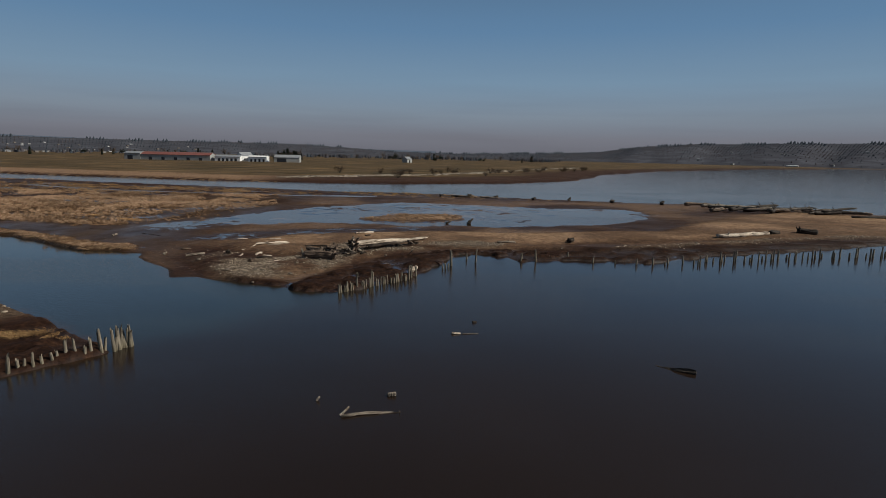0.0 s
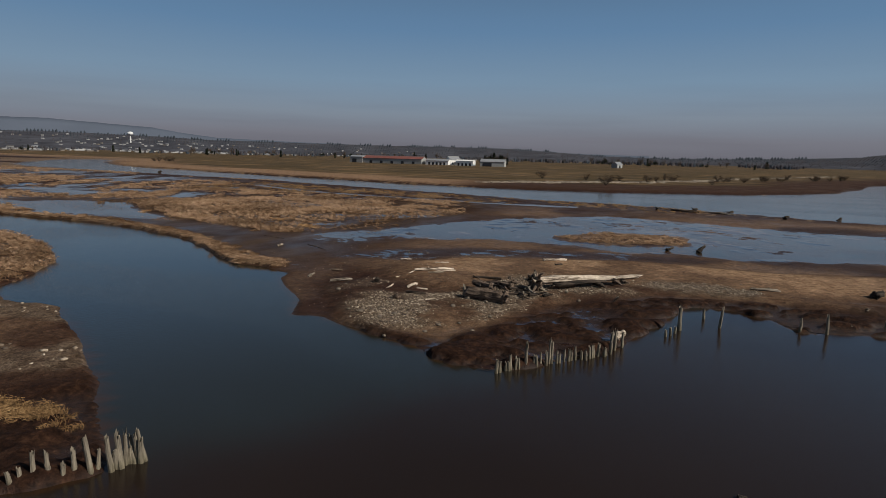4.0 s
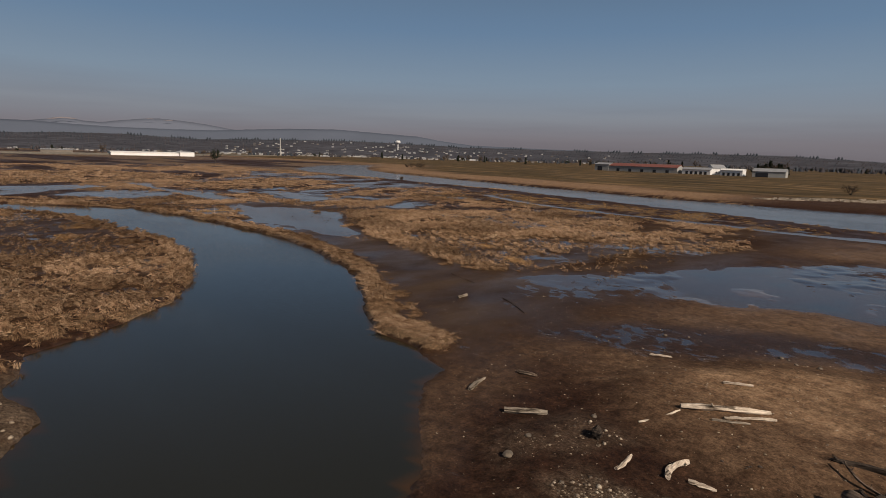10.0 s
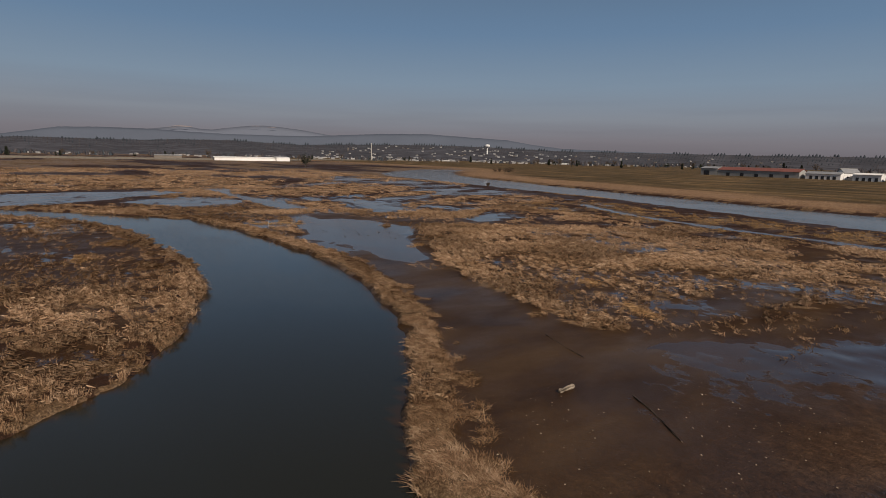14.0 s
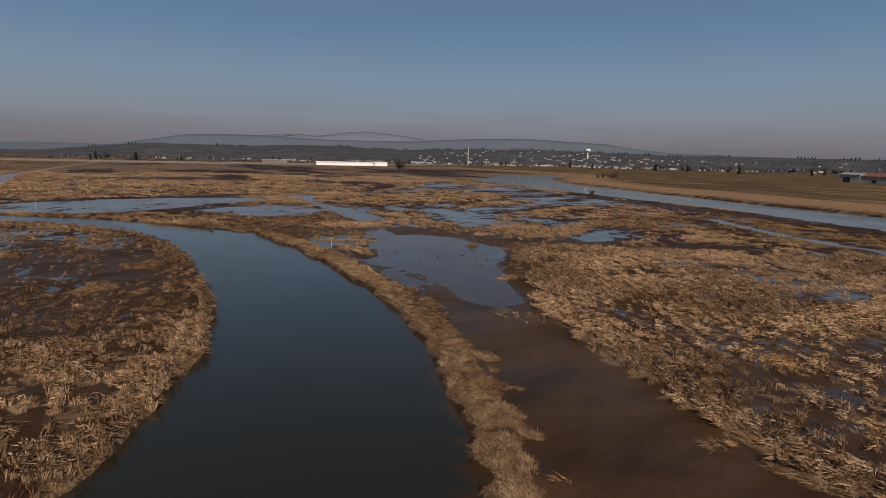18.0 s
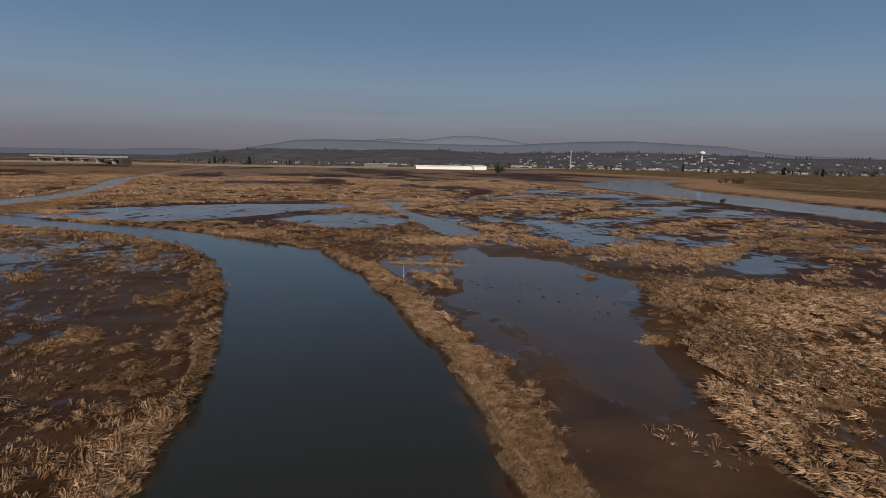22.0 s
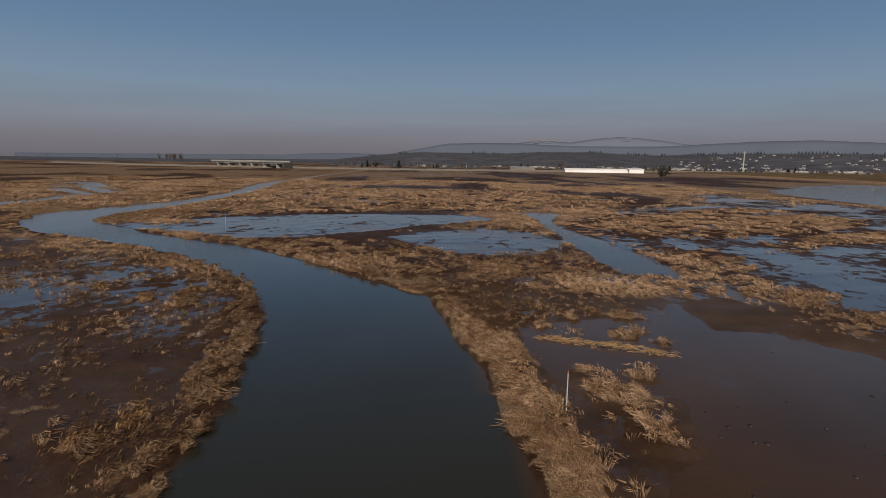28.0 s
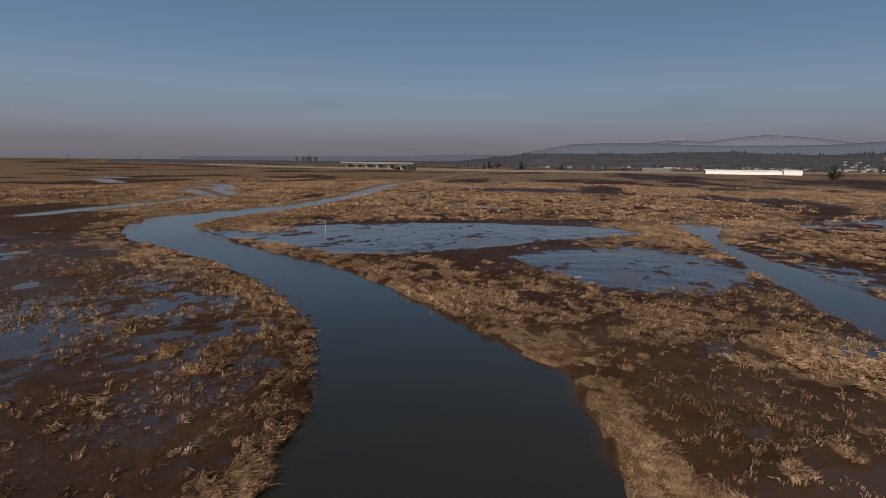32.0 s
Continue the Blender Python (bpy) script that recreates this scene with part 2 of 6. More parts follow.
# smooth settled silt, olive-brown, darker where it stays sodden
silt_mud = blend(n, l, 1.0, ramp(n, l, noise_tex(n, l, 0.22, 6, 0.62, (1.0, 0.45, 1), 0.35), (0.34, (0.028, 0.0128, 0.0056)), (0.5, (0.048, 0.0242, 0.0106)), (0.66, (0.066, 0.036, 0.0165))), ramp(n, l, fine, (0.3, (0.82, 0.82, 0.82)), (0.7, (1.12, 1.12, 1.12))), "MULTIPLY")
mud = blend(n, l, z_silt, mud, silt_mud)
col = blend(n, l, calc(n, l, "MULTIPLY", calc(n, l, "MULTIPLY", film, 0.7), calc(n, l, "SUBTRACT", 1.0, calc(n, l, "MULTIPLY", z_silt, 0.8))), mud, (0.024, 0.0135, 0.0085))
col = blend(n, l, dense, col, litter)
col = blend(n, l, z_sand, col, sand)
col = blend(n, l, z_gravel, col, pebbles)
col = blend(n, l, z_red, col, redmud)
col = blend(n, l, z_field, col, field)
speck = ramp(n, l, noise_tex(n, l, 2.6, 9, 0.82), (0.36, (0.45, 0.43, 0.41)), (0.5, (0.95, 0.95, 0.95)), (0.64, (1.5, 1.48, 1.45)))
calm = calc(n, l, "MAXIMUM", calc(n, l, "MULTIPLY", film, 0.8), calc(n, l, "MULTIPLY", z_silt, 0.75))
l.new(blend(n, l, calc(n, l, "SUBTRACT", 1.0, calm), col, blend(n, l, 1.0, col, speck, "MULTIPLY")), b.inputs["Base Color"])
dull = calc(n, l, "ADD", calc(n, l, "MULTIPLY", z_dry, 0.3), blend(n, l, z_silt, ramp(n, l, big, (0.4, (0.42,) * 3), (0.62, (0.6,) * 3)), ramp(n, l, noise_tex(n, l, 0.16, 5, 0.6, (1.0, 0.4, 1), 0.3), (0.4, (0.28,) * 3), (0.6, (0.5,) * 3))), True)
l.new(blend(n, l, film, dull, 0.10), b.inputs["Roughness"])
l.new(calc(n, l, "ADD", calc(n, l, "SUBTRACT", 0.34, calc(n, l, "MULTIPLY", calc(n, l, "MAXIMUM", z_dry, calc(n, l, "MULTIPLY", z_silt, 0.6)), 0.28)), calc(n, l, "MULTIPLY", film, 0.34), True), b.inputs["Specular IOR Level"])
relief = blend(n, l, calc(n, l, "MAXIMUM", film, calc(n, l, "MULTIPLY", z_silt, 0.85)), blend(n, l, 0.5, fine, mid), 0.5)
bump(n, l, b, relief, 1.0, 0.16)

# water: silty, brown where it is a film over mud, dark green where deep
water_mat, n, l, b = material("tidal_water", 0.13)
dep = n.new("ShaderNodeVertexColor")
dep.layer_name = "depth"
split = n.new("ShaderNodeSeparateColor")
l.new(dep.outputs[0], split.inputs[0])
silt = ramp(n, l, noise_tex(n, l, 0.05, 4, 0.6), (0.4, (0.036, 0.0168, 0.0064)), (0.6, (0.052, 0.0255, 0.0100)))
deepc = ramp(n, l, noise_tex(n, l, 0.02, 3, 0.5), (0.4, (0.0150, 0.0146, 0.0104)), (0.65, (0.0192, 0.0176, 0.0120)))
bay = ramp(n, l, noise_tex(n, l, 0.03, 3, 0.5), (0.4, (0.0148, 0.0088, 0.0060)), (0.65, (0.0200, 0.0117, 0.0076)))
l.new(blend(n, l, split.outputs[0], silt, blend(n, l, split.outputs[1], bay, deepc)), b.inputs["Base Color"])
b.inputs["IOR"].default_value = 1.33
l.new(calc(n, l, "ADD", 0.54, calc(n, l, "MULTIPLY", split.outputs[0], calc(n, l, "SUBTRACT", calc(n, l, "MULTIPLY", split.outputs[1], 0.32), 0.16))), b.inputs["Specular IOR Level"])
wind = ramp(n, l, noise_tex(n, l, 0.025, 3, 0.5, (1.0, 2.5, 1), 0.9), (0.40, (0.0,) * 3), (0.55, (1.0,) * 3))
ripple = blend(n, l, wind, noise_tex(n, l, 4.0, 3, 0.5), noise_tex(n, l, 6.0, 4, 0.6, (1.0, 2.4, 1), 0.9))
b.inputs["Roughness"].default_value = 0.075
bump(n, l, b, ripple, 0.5, 0.020)

# ---------------------------------------------------------------- the lie of the land
def vnoise(x, y, size, seed):
    """Smooth value noise, -1 to 1, with features of that size in metres."""
    table = np.random.RandomState(seed).rand(256, 256) * 2 - 1
    u, v = x / size, y / size
    i, j = np.floor(u).astype(int), np.floor(v).astype(int)
    fu, fv = u - i, v - j
    fu, fv = fu * fu * (3 - 2 * fu), fv * fv * (3 - 2 * fv)
    i0, i1, j0, j1 = i % 256, (i + 1) % 256, j % 256, (j + 1) % 256
    return (table[i0, j0] * (1 - fu) + table[i1, j0] * fu) * (1 - fv) + (table[i0, j1] * (1 - fu) + table[i1, j1] * fu) * fv


def fbm(x, y, size, seed, octaves=4):
    return sum(vnoise(x, y, size / 2 ** k, seed + k) * 0.55 ** k for k in range(octaves)) / 1.8


def inside(poly, x, y):
    """Signed distance to a closed outline, positive within."""
    p = np.array(poly, float)
    q = np.roll(p, -1, 0)
    best, within = np.full(x.shape, 1e12), np.zeros(x.shape, bool)
    for (ax, ay), (bx, by) in zip(p, q):
        dx, dy = bx - ax, by - ay
        t = np.clip(((x - ax) * dx + (y - ay) * dy) / (dx * dx + dy * dy + 1e-9), 0, 1)
        best = np.minimum(best, (x - ax - t * dx) ** 2 + (y - ay - t * dy) ** 2)
        if ay != by:
            within ^= ((ay > y) != (by > y)) & (x < dx * (y - ay) / dy + ax)
    return np.where(within, 1, -1) * np.sqrt(best)


def along(line, x, y):
    """Distance to an open line."""
    best = np.full(x.shape, 1e12)
    for (ax, ay), (bx, by) in zip(line, line[1:]):
        dx, dy = bx - ax, by - ay
        t = np.clip(((x - ax) * dx + (y - ay) * dy) / (dx * dx + dy * dy), 0, 1)
        best = np.minimum(best, (x - ax - t * dx) ** 2 + (y - ay - t * dy) ** 2)
    return np.sqrt(best)


def step(a, b, v):
    t = np.clip((v - a) / (b - a), 0, 1)
    return t * t * (3 - 2 * t)


SOUTH_BANK = [(-19.3, 31.2), (-20.9, 32.8), (-25.6, 36), (-32.8, 40.8), (-37.6, 43.2), (-41.2, 44.9), (-45.6, 44.6), (-50.6, 46), (-52.4, 50.3), (-56.9, 56),
              (-64.5, 60.7), (-71.4, 63.2), (-77.7, 64.9), (-87.1, 66.1), (-96.4, 66.1), (-110.1, 65.1), (-125.7, 62.4), (-134.3, 59.2), (-139.9, 55.4), (-149.6, 46.2),
              (-158, 36.1), (-165.2, 25), (-171.4, 14), (-178.4, 7.2), (-188.3, 0.1), (-199.9, -2.3), (-212.4, 0), (-238.1, 7.2), (-279, 6.4), (-347.5, -5), (-385.4, -4.6)]
NORTH_BANK = [(-37.6, 63.5), (-41.6, 63.5), (-45.8, 65.9), (-54, 71.1), (-60.8, 74.6), (-69.9, 76.9), (-78.4, 78.8), (-87.5, 79.3), (-102.5, 78.8), (-115.4, 77.6), (-129.3, 74.9)]
CREEK_BANK = [(-132.4, 74.9), (-133.2, 73.2), (-137.8, 69.5), (-144.3, 64.4), (-152.5, 57), (-160.4, 48.6), (-166, 39.4), (-173.2, 28.9), (-176.7, 25.8)]
UPPER_BANK = [(-183.2, 17.5), (-189.2, 11.9), (-199.9, 10.1), (-213.5, 12.3), (-238.4, 14.2), (-281.1, 12.3), (-350.9, 2.9), (-385.8, -2.3)]
BAR_WEST = [(-9.4, 46.4), (-12.5, 46.7), (-16, 48.7), (-20, 49.9), (-23.4, 51.3), (-25.5, 50.7), (-27.3, 54.5), (-30.3, 57), (-33.3, 59.7), (-34.2, 62.5)]
BAR_SOUTH = [(126.9, 114.8), (116.7, 95.5), (63.8, 81.0), (45.4, 73.2), (35.3, 69.4), (27.0, 64.8), (23.1, 62.4), (19.3, 63.9), (13.7, 63.3), (9.0, 62.0), (7.2, 64.6), (5.0, 66.4), (2.0, 66.2), (0.6, 63.0), (0.0, 60.0), (-1.6, 56.0), (-3.8, 52.0), (-7.2, 47.6)]
RIVER_NEAR = [(-465.5, 431.7), (-442.7, 358.5), (-396.4, 284.9), (-347.8, 239.4), (-313.5, 221.5), (-271.7, 216.6), (-217.6, 210), (-175.5, 203.9), (-136.4, 199.9), (-101.9, 190.3), (-77.7, 184.9),
              (-56.5, 179.4), (-35.7, 172.3), (-1.9, 169.6), (15.5, 162.7), (32.8, 155.2), (55.1, 151.6), (76.4, 149.4), (100.7, 131.9)]
RIVER_FAR = [(2600, 2300), (734, 1037), (456, 821), (190, 518), (104.8, 381.1), (71.2, 292.3), (26.1, 241.1), (-14.8, 222.6), (-51, 215.3), (-84.2, 217.5), (-125.3, 225.2), (-159, 230.5),
             (-218.4, 245.7), (-279, 260.1), (-319.4, 275.3), (-361.6, 303.1), (-416.2, 356.4), (-420.3, 370.4)]
SOUTH_LAND = SOUTH_BANK + [(-4600, -3), (-4600, -4600), (-700, -4600), (-103.3, -175.7), (-56.5, -34.8), (-33.1, 10.8), (-25.6, 23.8)]
NORTH_LAND = BAR_WEST + NORTH_BANK + CREEK_BANK + UPPER_BANK + [(-4600, -5), (-4600, 430)] + RIVER_NEAR + BAR_SOUTH
FAR_LAND = RIVER_FAR + [(-467.4, 393.6), (-4600, 400), (-4600, 4600), (4600, 4600), (4600, 3600)]

BERM = NORTH_BANK
GRAVEL = [(-18.8, 48.6), (-21.5, 51.2), (-24.5, 55.0), (-27.0, 58.5), (-26.0, 63.2), (-22.5, 62.0), (-20.2, 60.5), (-18, 60.2), (-16.2, 62), (-15.6, 65), (-14.2, 69.4), (-11.5, 71.2), (-4, 73.0), (4, 74), (20.2, 71.5), (36.3, 78), (66, 90),
          (71, 87.5), (36.3, 74.2), (20.2, 67.1), (8.1, 70.2), (-1, 69.3), (-7.6, 64.6), (-9.6, 61), (-11, 58), (-11.8, 55.2), (-14.6, 53.6), (-16.3, 50.3)]
SAND = [(-25.6, 66), (-25.6, 71), (-22.4, 75.9), (-17.4, 79.1), (-12.1, 80.8), (-4, 83.9), (10.1, 84), (36.4, 90.4), (61, 117.9), (81.4, 130.9), (101.6, 114.4), (81.1, 95.5), (30.3, 79.1), (4, 72.2), (-6, 69.7), (-12.4, 68.5), (-15.8, 64), (-18.4, 61.4), (-21.6, 62.4), (-24, 64)]
RED_BAR = [(-20, 49.4), (-15, 46.0), (-8.8, 44.6), (-4, 50.5), (-1.0, 54.6), (1.5, 62), (4, 66), (7, 64), (9, 61.0), (14, 62.3), (19.3, 62.8), (23, 61.3), (27, 63.6), (38.3, 69.0), (66.9, 80.5), (64.9, 86.5), (36.3, 75.5), (22.3, 71.2), (10.8, 69.4), (-0.1, 68.0), (-5.4, 64.3), (-9.4, 58.4), (-12.5, 52.1), (-14, 49.7)]
RED_SOUTH = [(-18.2, 30.8), (-22.5, 34.6), (-27, 37.6), (-29.5, 35), (-27.5, 30), (-24.5, 25.0), (-22.5, 26.5)]
BARE_SOUTH = [(-18.2, 30.8), (-31.9, 42.1), (-41.8, 46.5), (-47.6, 44.3), (-55.9, 37.1), (-60, 21.8), (-49.9, 2.8), (-30.2, 8.6)]
POND = [(-47, 77.2), (-46.8, 84), (-40.9, 94.9), (-35.9, 107.4), (-27.9, 120.8), (-10.9, 136.8), (4.3, 134.3), (22.6, 130.7), (38.8, 130.3), (45.8, 117.7), (32.5, 101.9), (11.8, 92.3), (3.1, 93.5), (-4.9, 91),
        (-15.9, 94), (-23.9, 94), (-33.5, 87.4), (-35.8, 80.7), (-34.3, 75.9), (-39.7, 73.3)]
BACK_FILM = [(-37, 71), (-31, 80), (-22, 85.5), (-8, 89), (6, 91), (4, 87), (-8, 84), (-20, 80.5), (-27, 74)]
POND_ISLE = [(-15.4, 101.5), (-8.5, 110.4), (1.8, 109.6), (3.6, 102), (-5.6, 96.6), (-12.9, 97.1)]
MARSH = [(-101.5, 103.1), (-83.9, 94.1), (-66.8, 87.4), (-56.4, 84.8), (-49.1, 86.4), (-45.9, 93.1), (-44.7, 100.6), (-42.1, 112.2), (-36.2, 131.7), (-45.6, 151.7), (-58, 148.7), (-85.2, 142.1), (-97.3, 124.5), (-106.8, 108.6)]
MARSH_BACK = [(-146.7, 145.1), (-102.8, 133.4), (-61.2, 152.8), (-40.5, 152.6), (-30.4, 160.1), (-61.6, 171.3), (-110.2, 179.6), (-161.5, 182.9)]
CREEK_MARSH = [(-132.4, 74.9), (-144.3, 64.4), (-160.4, 48.6), (-173.2, 28.9), (-178.8, 26.1), (-177.3, 34.8), (-170.1, 52.8), (-164.4, 62.1), (-153.3, 70), (-144.8, 75.3), (-137.1, 79.4)]
HOOK_MARSH = [(-133.9, 78.6), (-134.8, 86.1), (-131.6, 96), (-130.1, 104.3), (-135.4, 104.9), (-142, 95.1), (-151.6, 87.7), (-150.7, 81.2), (-140, 78)]
UPPER_MARSH = [(-181.3, 18.2), (-200, 10.7), (-238.5, 14.8), (-284.3, 13), (-328.3, 29), (-312.1, 112.6), (-277.8, 138.3), (-233.8, 128.8), (-220.8, 93.9), (-211.4, 50.6), (-199.3, 30.1)]
HILLOCK = [(-175.1, 106.9), (-187.4, 103.5), (-209.1, 115.7), (-217.4, 141.1), (-202.8, 153.1), (-181.8, 142.2), (-170.7, 122.3)]
SOUTH_MARSH = [(-51.8, 46.2), (-54, 51.1), (-64.5, 60.7), (-77.7, 64.9), (-96.4, 65.9), (-97.6, 55.2), (-87.6, 43.9), (-77.8, 34.9), (-62.1, 32.8), (-53.8, 39.2)]
POOL = [(-130.6, 96.1), (-122.1, 95.6), (-120.9, 100.4), (-116.8, 102.5), (-105.8, 104.9), (-99.8, 100.4), (-94.0, 96.0), (-86.3, 92.6), (-80.3, 89.9), (-78.6, 87.3), (-83.1, 86.0), (-91.0, 88.0), (-96.0, 86.6), (-101.2, 84.6), (-105.0, 86.6), (-110.0, 89.0), (-115, 91), (-120.7, 91.4)]
APRON = [(-128, 94), (-118, 92), (-100, 97), (-92.2, 95.3), (-84, 92.3), (-73.2, 88.6), (-64, 86.6), (-58, 84.5), (-54, 82), (-56, 78.5), (-66, 80.6), (-76, 82.2), (-85.7, 83.0), (-98.6, 82.4), (-106.1, 82.7), (-112.4, 82.2), (-122, 80)]
FRINGE = [(-80.5, 91.8), (-76.5, 91.4), (-71.5, 90.0), (-66.5, 89.1), (-62, 87.9), (-58.5, 87.0), (-55, 86.8), (-51, 86.0)]
POOL_ISLE = [(-114.2, 83.6), (-110.4, 87.6), (-105.6, 86.2), (-104.2, 84.6), (-108.1, 83.1)]
POOL_SPIT = [(-124, 82.6), (-121.4, 90.0), (-117.0, 90.4), (-114.9, 89.0), (-116.2, 85.2), (-120, 82.4)]
SPARSE = [(-67, 96), (-61, 109), (-47, 106), (-46, 95), (-49.5, 88), (-54, 86.6), (-60, 89.5)]
MARSH_FILM = [(-83, 91.8), (-80, 93.9), (-76, 96), (-70, 101.2), (-62, 104), (-53, 116), (-40, 124), (-40, 112), (-52, 109), (-60, 99.5), (-68, 97), (-74, 93.4)]
LAGOON = [(-178, 21.9), (-175.2, 28.6), (-167.2, 46.7), (-167.5, 55.3), (-177.1, 65.1), (-188.2, 75.9), (-198.8, 89.1), (-207.4, 84.9), (-207.1, 60.9), (-199, 38.8), (-190.5, 25.7), (-183.4, 19.1)]
FLATS_POOL = [(-170.6, 69.1), (-180.4, 79), (-182.7, 86.4), (-173.4, 94.1), (-162.9, 94.2), (-152.7, 88.6), (-154.5, 78.6), (-162, 73.3)]
STREAM = [(-216, 96), (-200, 97.5), (-186, 96.2), (-172, 96.2), (-160, 96.2), (-150, 95.6), (-143, 96.2), (-139.5, 101), (-146, 102.6), (-156, 102.4), (-168, 101.2), (-178, 99.6), (-190, 98.8), (-203, 101), (-216, 108)]
FAR_STREAM = [(-184.7, -32.9), (-206, -30), (-223, -28.5), (-241, -30), (-260, -33), (-274, -44), (-282, -55), (-300, -64), (-326, -80), (-352, -92)]
TRACK = [(-126.5, 173.2), (-100.5, 159.4), (-71.7, 154.6), (-44.6, 152.7), (-20.1, 153.7)]

ISLES = [(-113.6, 87.4, 1.2), (-114.2, 84.4, 0.5), (-108.6, 101.2, 1.5), (-126, 90, 1.3), (-127, 88, 0.8), (-123, 83, 0.9), (-121.4, 88.5, 1.2),
         (-125, 86, 0.8), (-117.2, 107.4, 1.4), (-119.8, 90.4, 0.6)]
CLUMPS = [(-97, 57.5, 1.5), (-105, 60.4, 0.9), (-118.5, 46.8, 1.6), (-130, 51, 1.2), (-131, 54, 1.5), (-128, 55, 1.6), (-135, 55, 1.5), (-127, 60, 1.4), (-119.6, 58.8, 1.2), (-123, 52, 0.9)]
BACK_MUD = [(-298, 18), (-355, 41), (-361, 78), (-313, 97), (-268, 64), (-265, 34)]
STREAKED = [(-130, 104), (-150, 98), (-190, 104), (-215, 112), (-250, 150), (-330, 190), (-250, 205), (-150, 190), (-100, 160), (-104, 120)]


def tuft_noise(x, y):
    """Where the grass stands in clumps a metre or two across."""
    return fbm(x * 0.8 + y * 0.25, y * 0.95 - x * 0.3, 1.0, 161, 2) * 0.9 + vnoise(x, y, 4.5, 167) * 0.16


def lie(x, y):
    """Ground height and the masks of its zones at arrays of places."""
    wob = 1.0 + np.clip(np.hypot(x + 70, y - 70) - 150, 0, 400) * 0.02
    xw = x + (fbm(x, y, 7, 11) * 0.9 + fbm(x, y, 40, 15, 2) * 1.0) * wob
    yw = y + (fbm(x, y, 7, 21) * 0.9 + fbm(x, y, 40, 25, 2) * 1.0) * wob
    xe, ye = x + fbm(x, y, 3, 31) * 0.45, y + fbm(x, y, 3, 35) * 0.45
    d_s, d_n = inside(SOUTH_LAND, xe, ye), inside(NORTH_LAND, xe, ye)
    d_f = inside(FAR_LAND, x + fbm(x, y, 30, 53, 2) * 3, y + fbm(x, y, 30, 57, 2) * 3)
    land = np.maximum(np.maximum(d_s, d_n), d_f)
    rough = fbm(x, y, 2.2, 41) * 0.5 + fbm(x, y, 9, 45) * 0.6
    broad = fbm(x, y, 26, 51)
    # the long axis of puddles and grass bands lies across the flat
    streak = fbm(x * 0.9 + y * 0.45, (y * 0.9 - x * 0.45) * 0.35, 7, 55) * 0.8 + fbm(x, y, 30, 57, 2) * 0.5
    level = 0.075 + rough * 0.06 + broad * 0.05
    bands = fbm(x * 0.35, y * 0.9 + x * 0.1, 24, 61) + fbm(x, y, 90, 65, 2) * 0.7
    far_out = step(-150, -230, x)
    grass = step(-0.25, 0.15, bands + 0.1 * far_out) * (0.4 + 0.6 * far_out)
    wet = 0.34 + broad * 0.12 + bands * 0.08
    near_mud = step(-12, 0, inside([(-134, 100), (-134, 74), (-61, 73), (-36, 57.5), (-20, 44), (71, 57), (122, 105), (112, 142), (-40, 144)], x, y))
    grass = grass * (1 - near_mud)
    gravel = np.zeros_like(x)
    pale = 0.42 * near_mud * step(-38, -26, x) * step(-0.5, 0.3, fbm(x, y, 12, 59))
    red, sand, field = gravel.copy(), gravel.copy(), gravel.copy()

    def raise_to(level, w, h):
        return level * (1 - w) + h * w

    def zone(poly, soft=2.0, warp=True):
        return step(-soft, soft, inside(poly, xw if warp else xe, yw if warp else ye))

    w = zone(STREAKED, 8)
    level = raise_to(level, w, 0.075 + streak * 0.12)
    grass = raise_to(grass, w, step(0.12, 0.4, streak + bands * 0.4) * 0.8)
    wet = raise_to(wet, w, 0.53 - streak * 0.3)
    w = zone(BACK_MUD, 10)
    grass, level = grass * (1 - w), raise_to(level, w, 0.03 + streak * 0.1)

    # south marsh: thin films of water among low tussocks
    south = step(0, 4, d_s)
    deep_s = step(8, 40, d_s + 10 * broad)
    dry_far = np.maximum(step(-165, -195, x), step(70, 120, d_s))
    level = raise_to(level, south, 0.065 - 0.02 * deep_s * (1 - dry_far) + 0.14 * dry_far + rough * 0.07 + broad * 0.05 + streak * 0.03)
    wet = raise_to(wet, south, (0.47 + 0.17 * deep_s) * (1 - 0.5 * dry_far) + broad * 0.2)
    tuss = fbm(x + y * 0.3, y * 0.8 - x * 0.2, 6, 71)
    clump = step(-0.22, 0.12, fbm(x * 0.75 + y * 0.3, y - x * 0.3, 2.6, 121, 3))
    clump_n = step(-0.45, -0.05, fbm(x * 0.8, y, 2.4, 125, 3))
    w = zone(SOUTH_MARSH, 4) * (0.2 + 0.8 * step(-94, -74, x))
    grass = raise_to(grass, south * step(-215, -190, x), south * step(0.3, 0.6, fbm(x, y, 11, 73) + tuss * 0.5) * 0.45 * step(-46, -56, x) * (1 - 0.75 * step(-98, -112, x)))
    grass = np.maximum(grass, w * step(-0.62, 0.0, tuss) * (0.28 + 0.72 * clump))
    level = raise_to(level, w, 0.12 + rough * 0.16 + tuss * 0.1)
    wet = raise_to(wet, w, 0.44)
    w = zone(BARE_SOUTH, 3)
    grass = grass * (1 - w)
    wet = wet * (1 - w)
    level = raise_to(level, w, 0.34 + rough * 0.16 + broad * 0.1)
    sand = np.maximum(sand, w * step(-0.3, 0.3, fbm(x, y, 8, 77)) * (0.12 + 0.2 * step(-33, -38, x)))
    gravel = np.maximum(gravel, w * step(0.05, 0.4, fbm(x, y, 5, 79)) * 0.8)
    w = zone(RED_SOUTH, 2)
    red = np.maximum(red, w * 0.9)
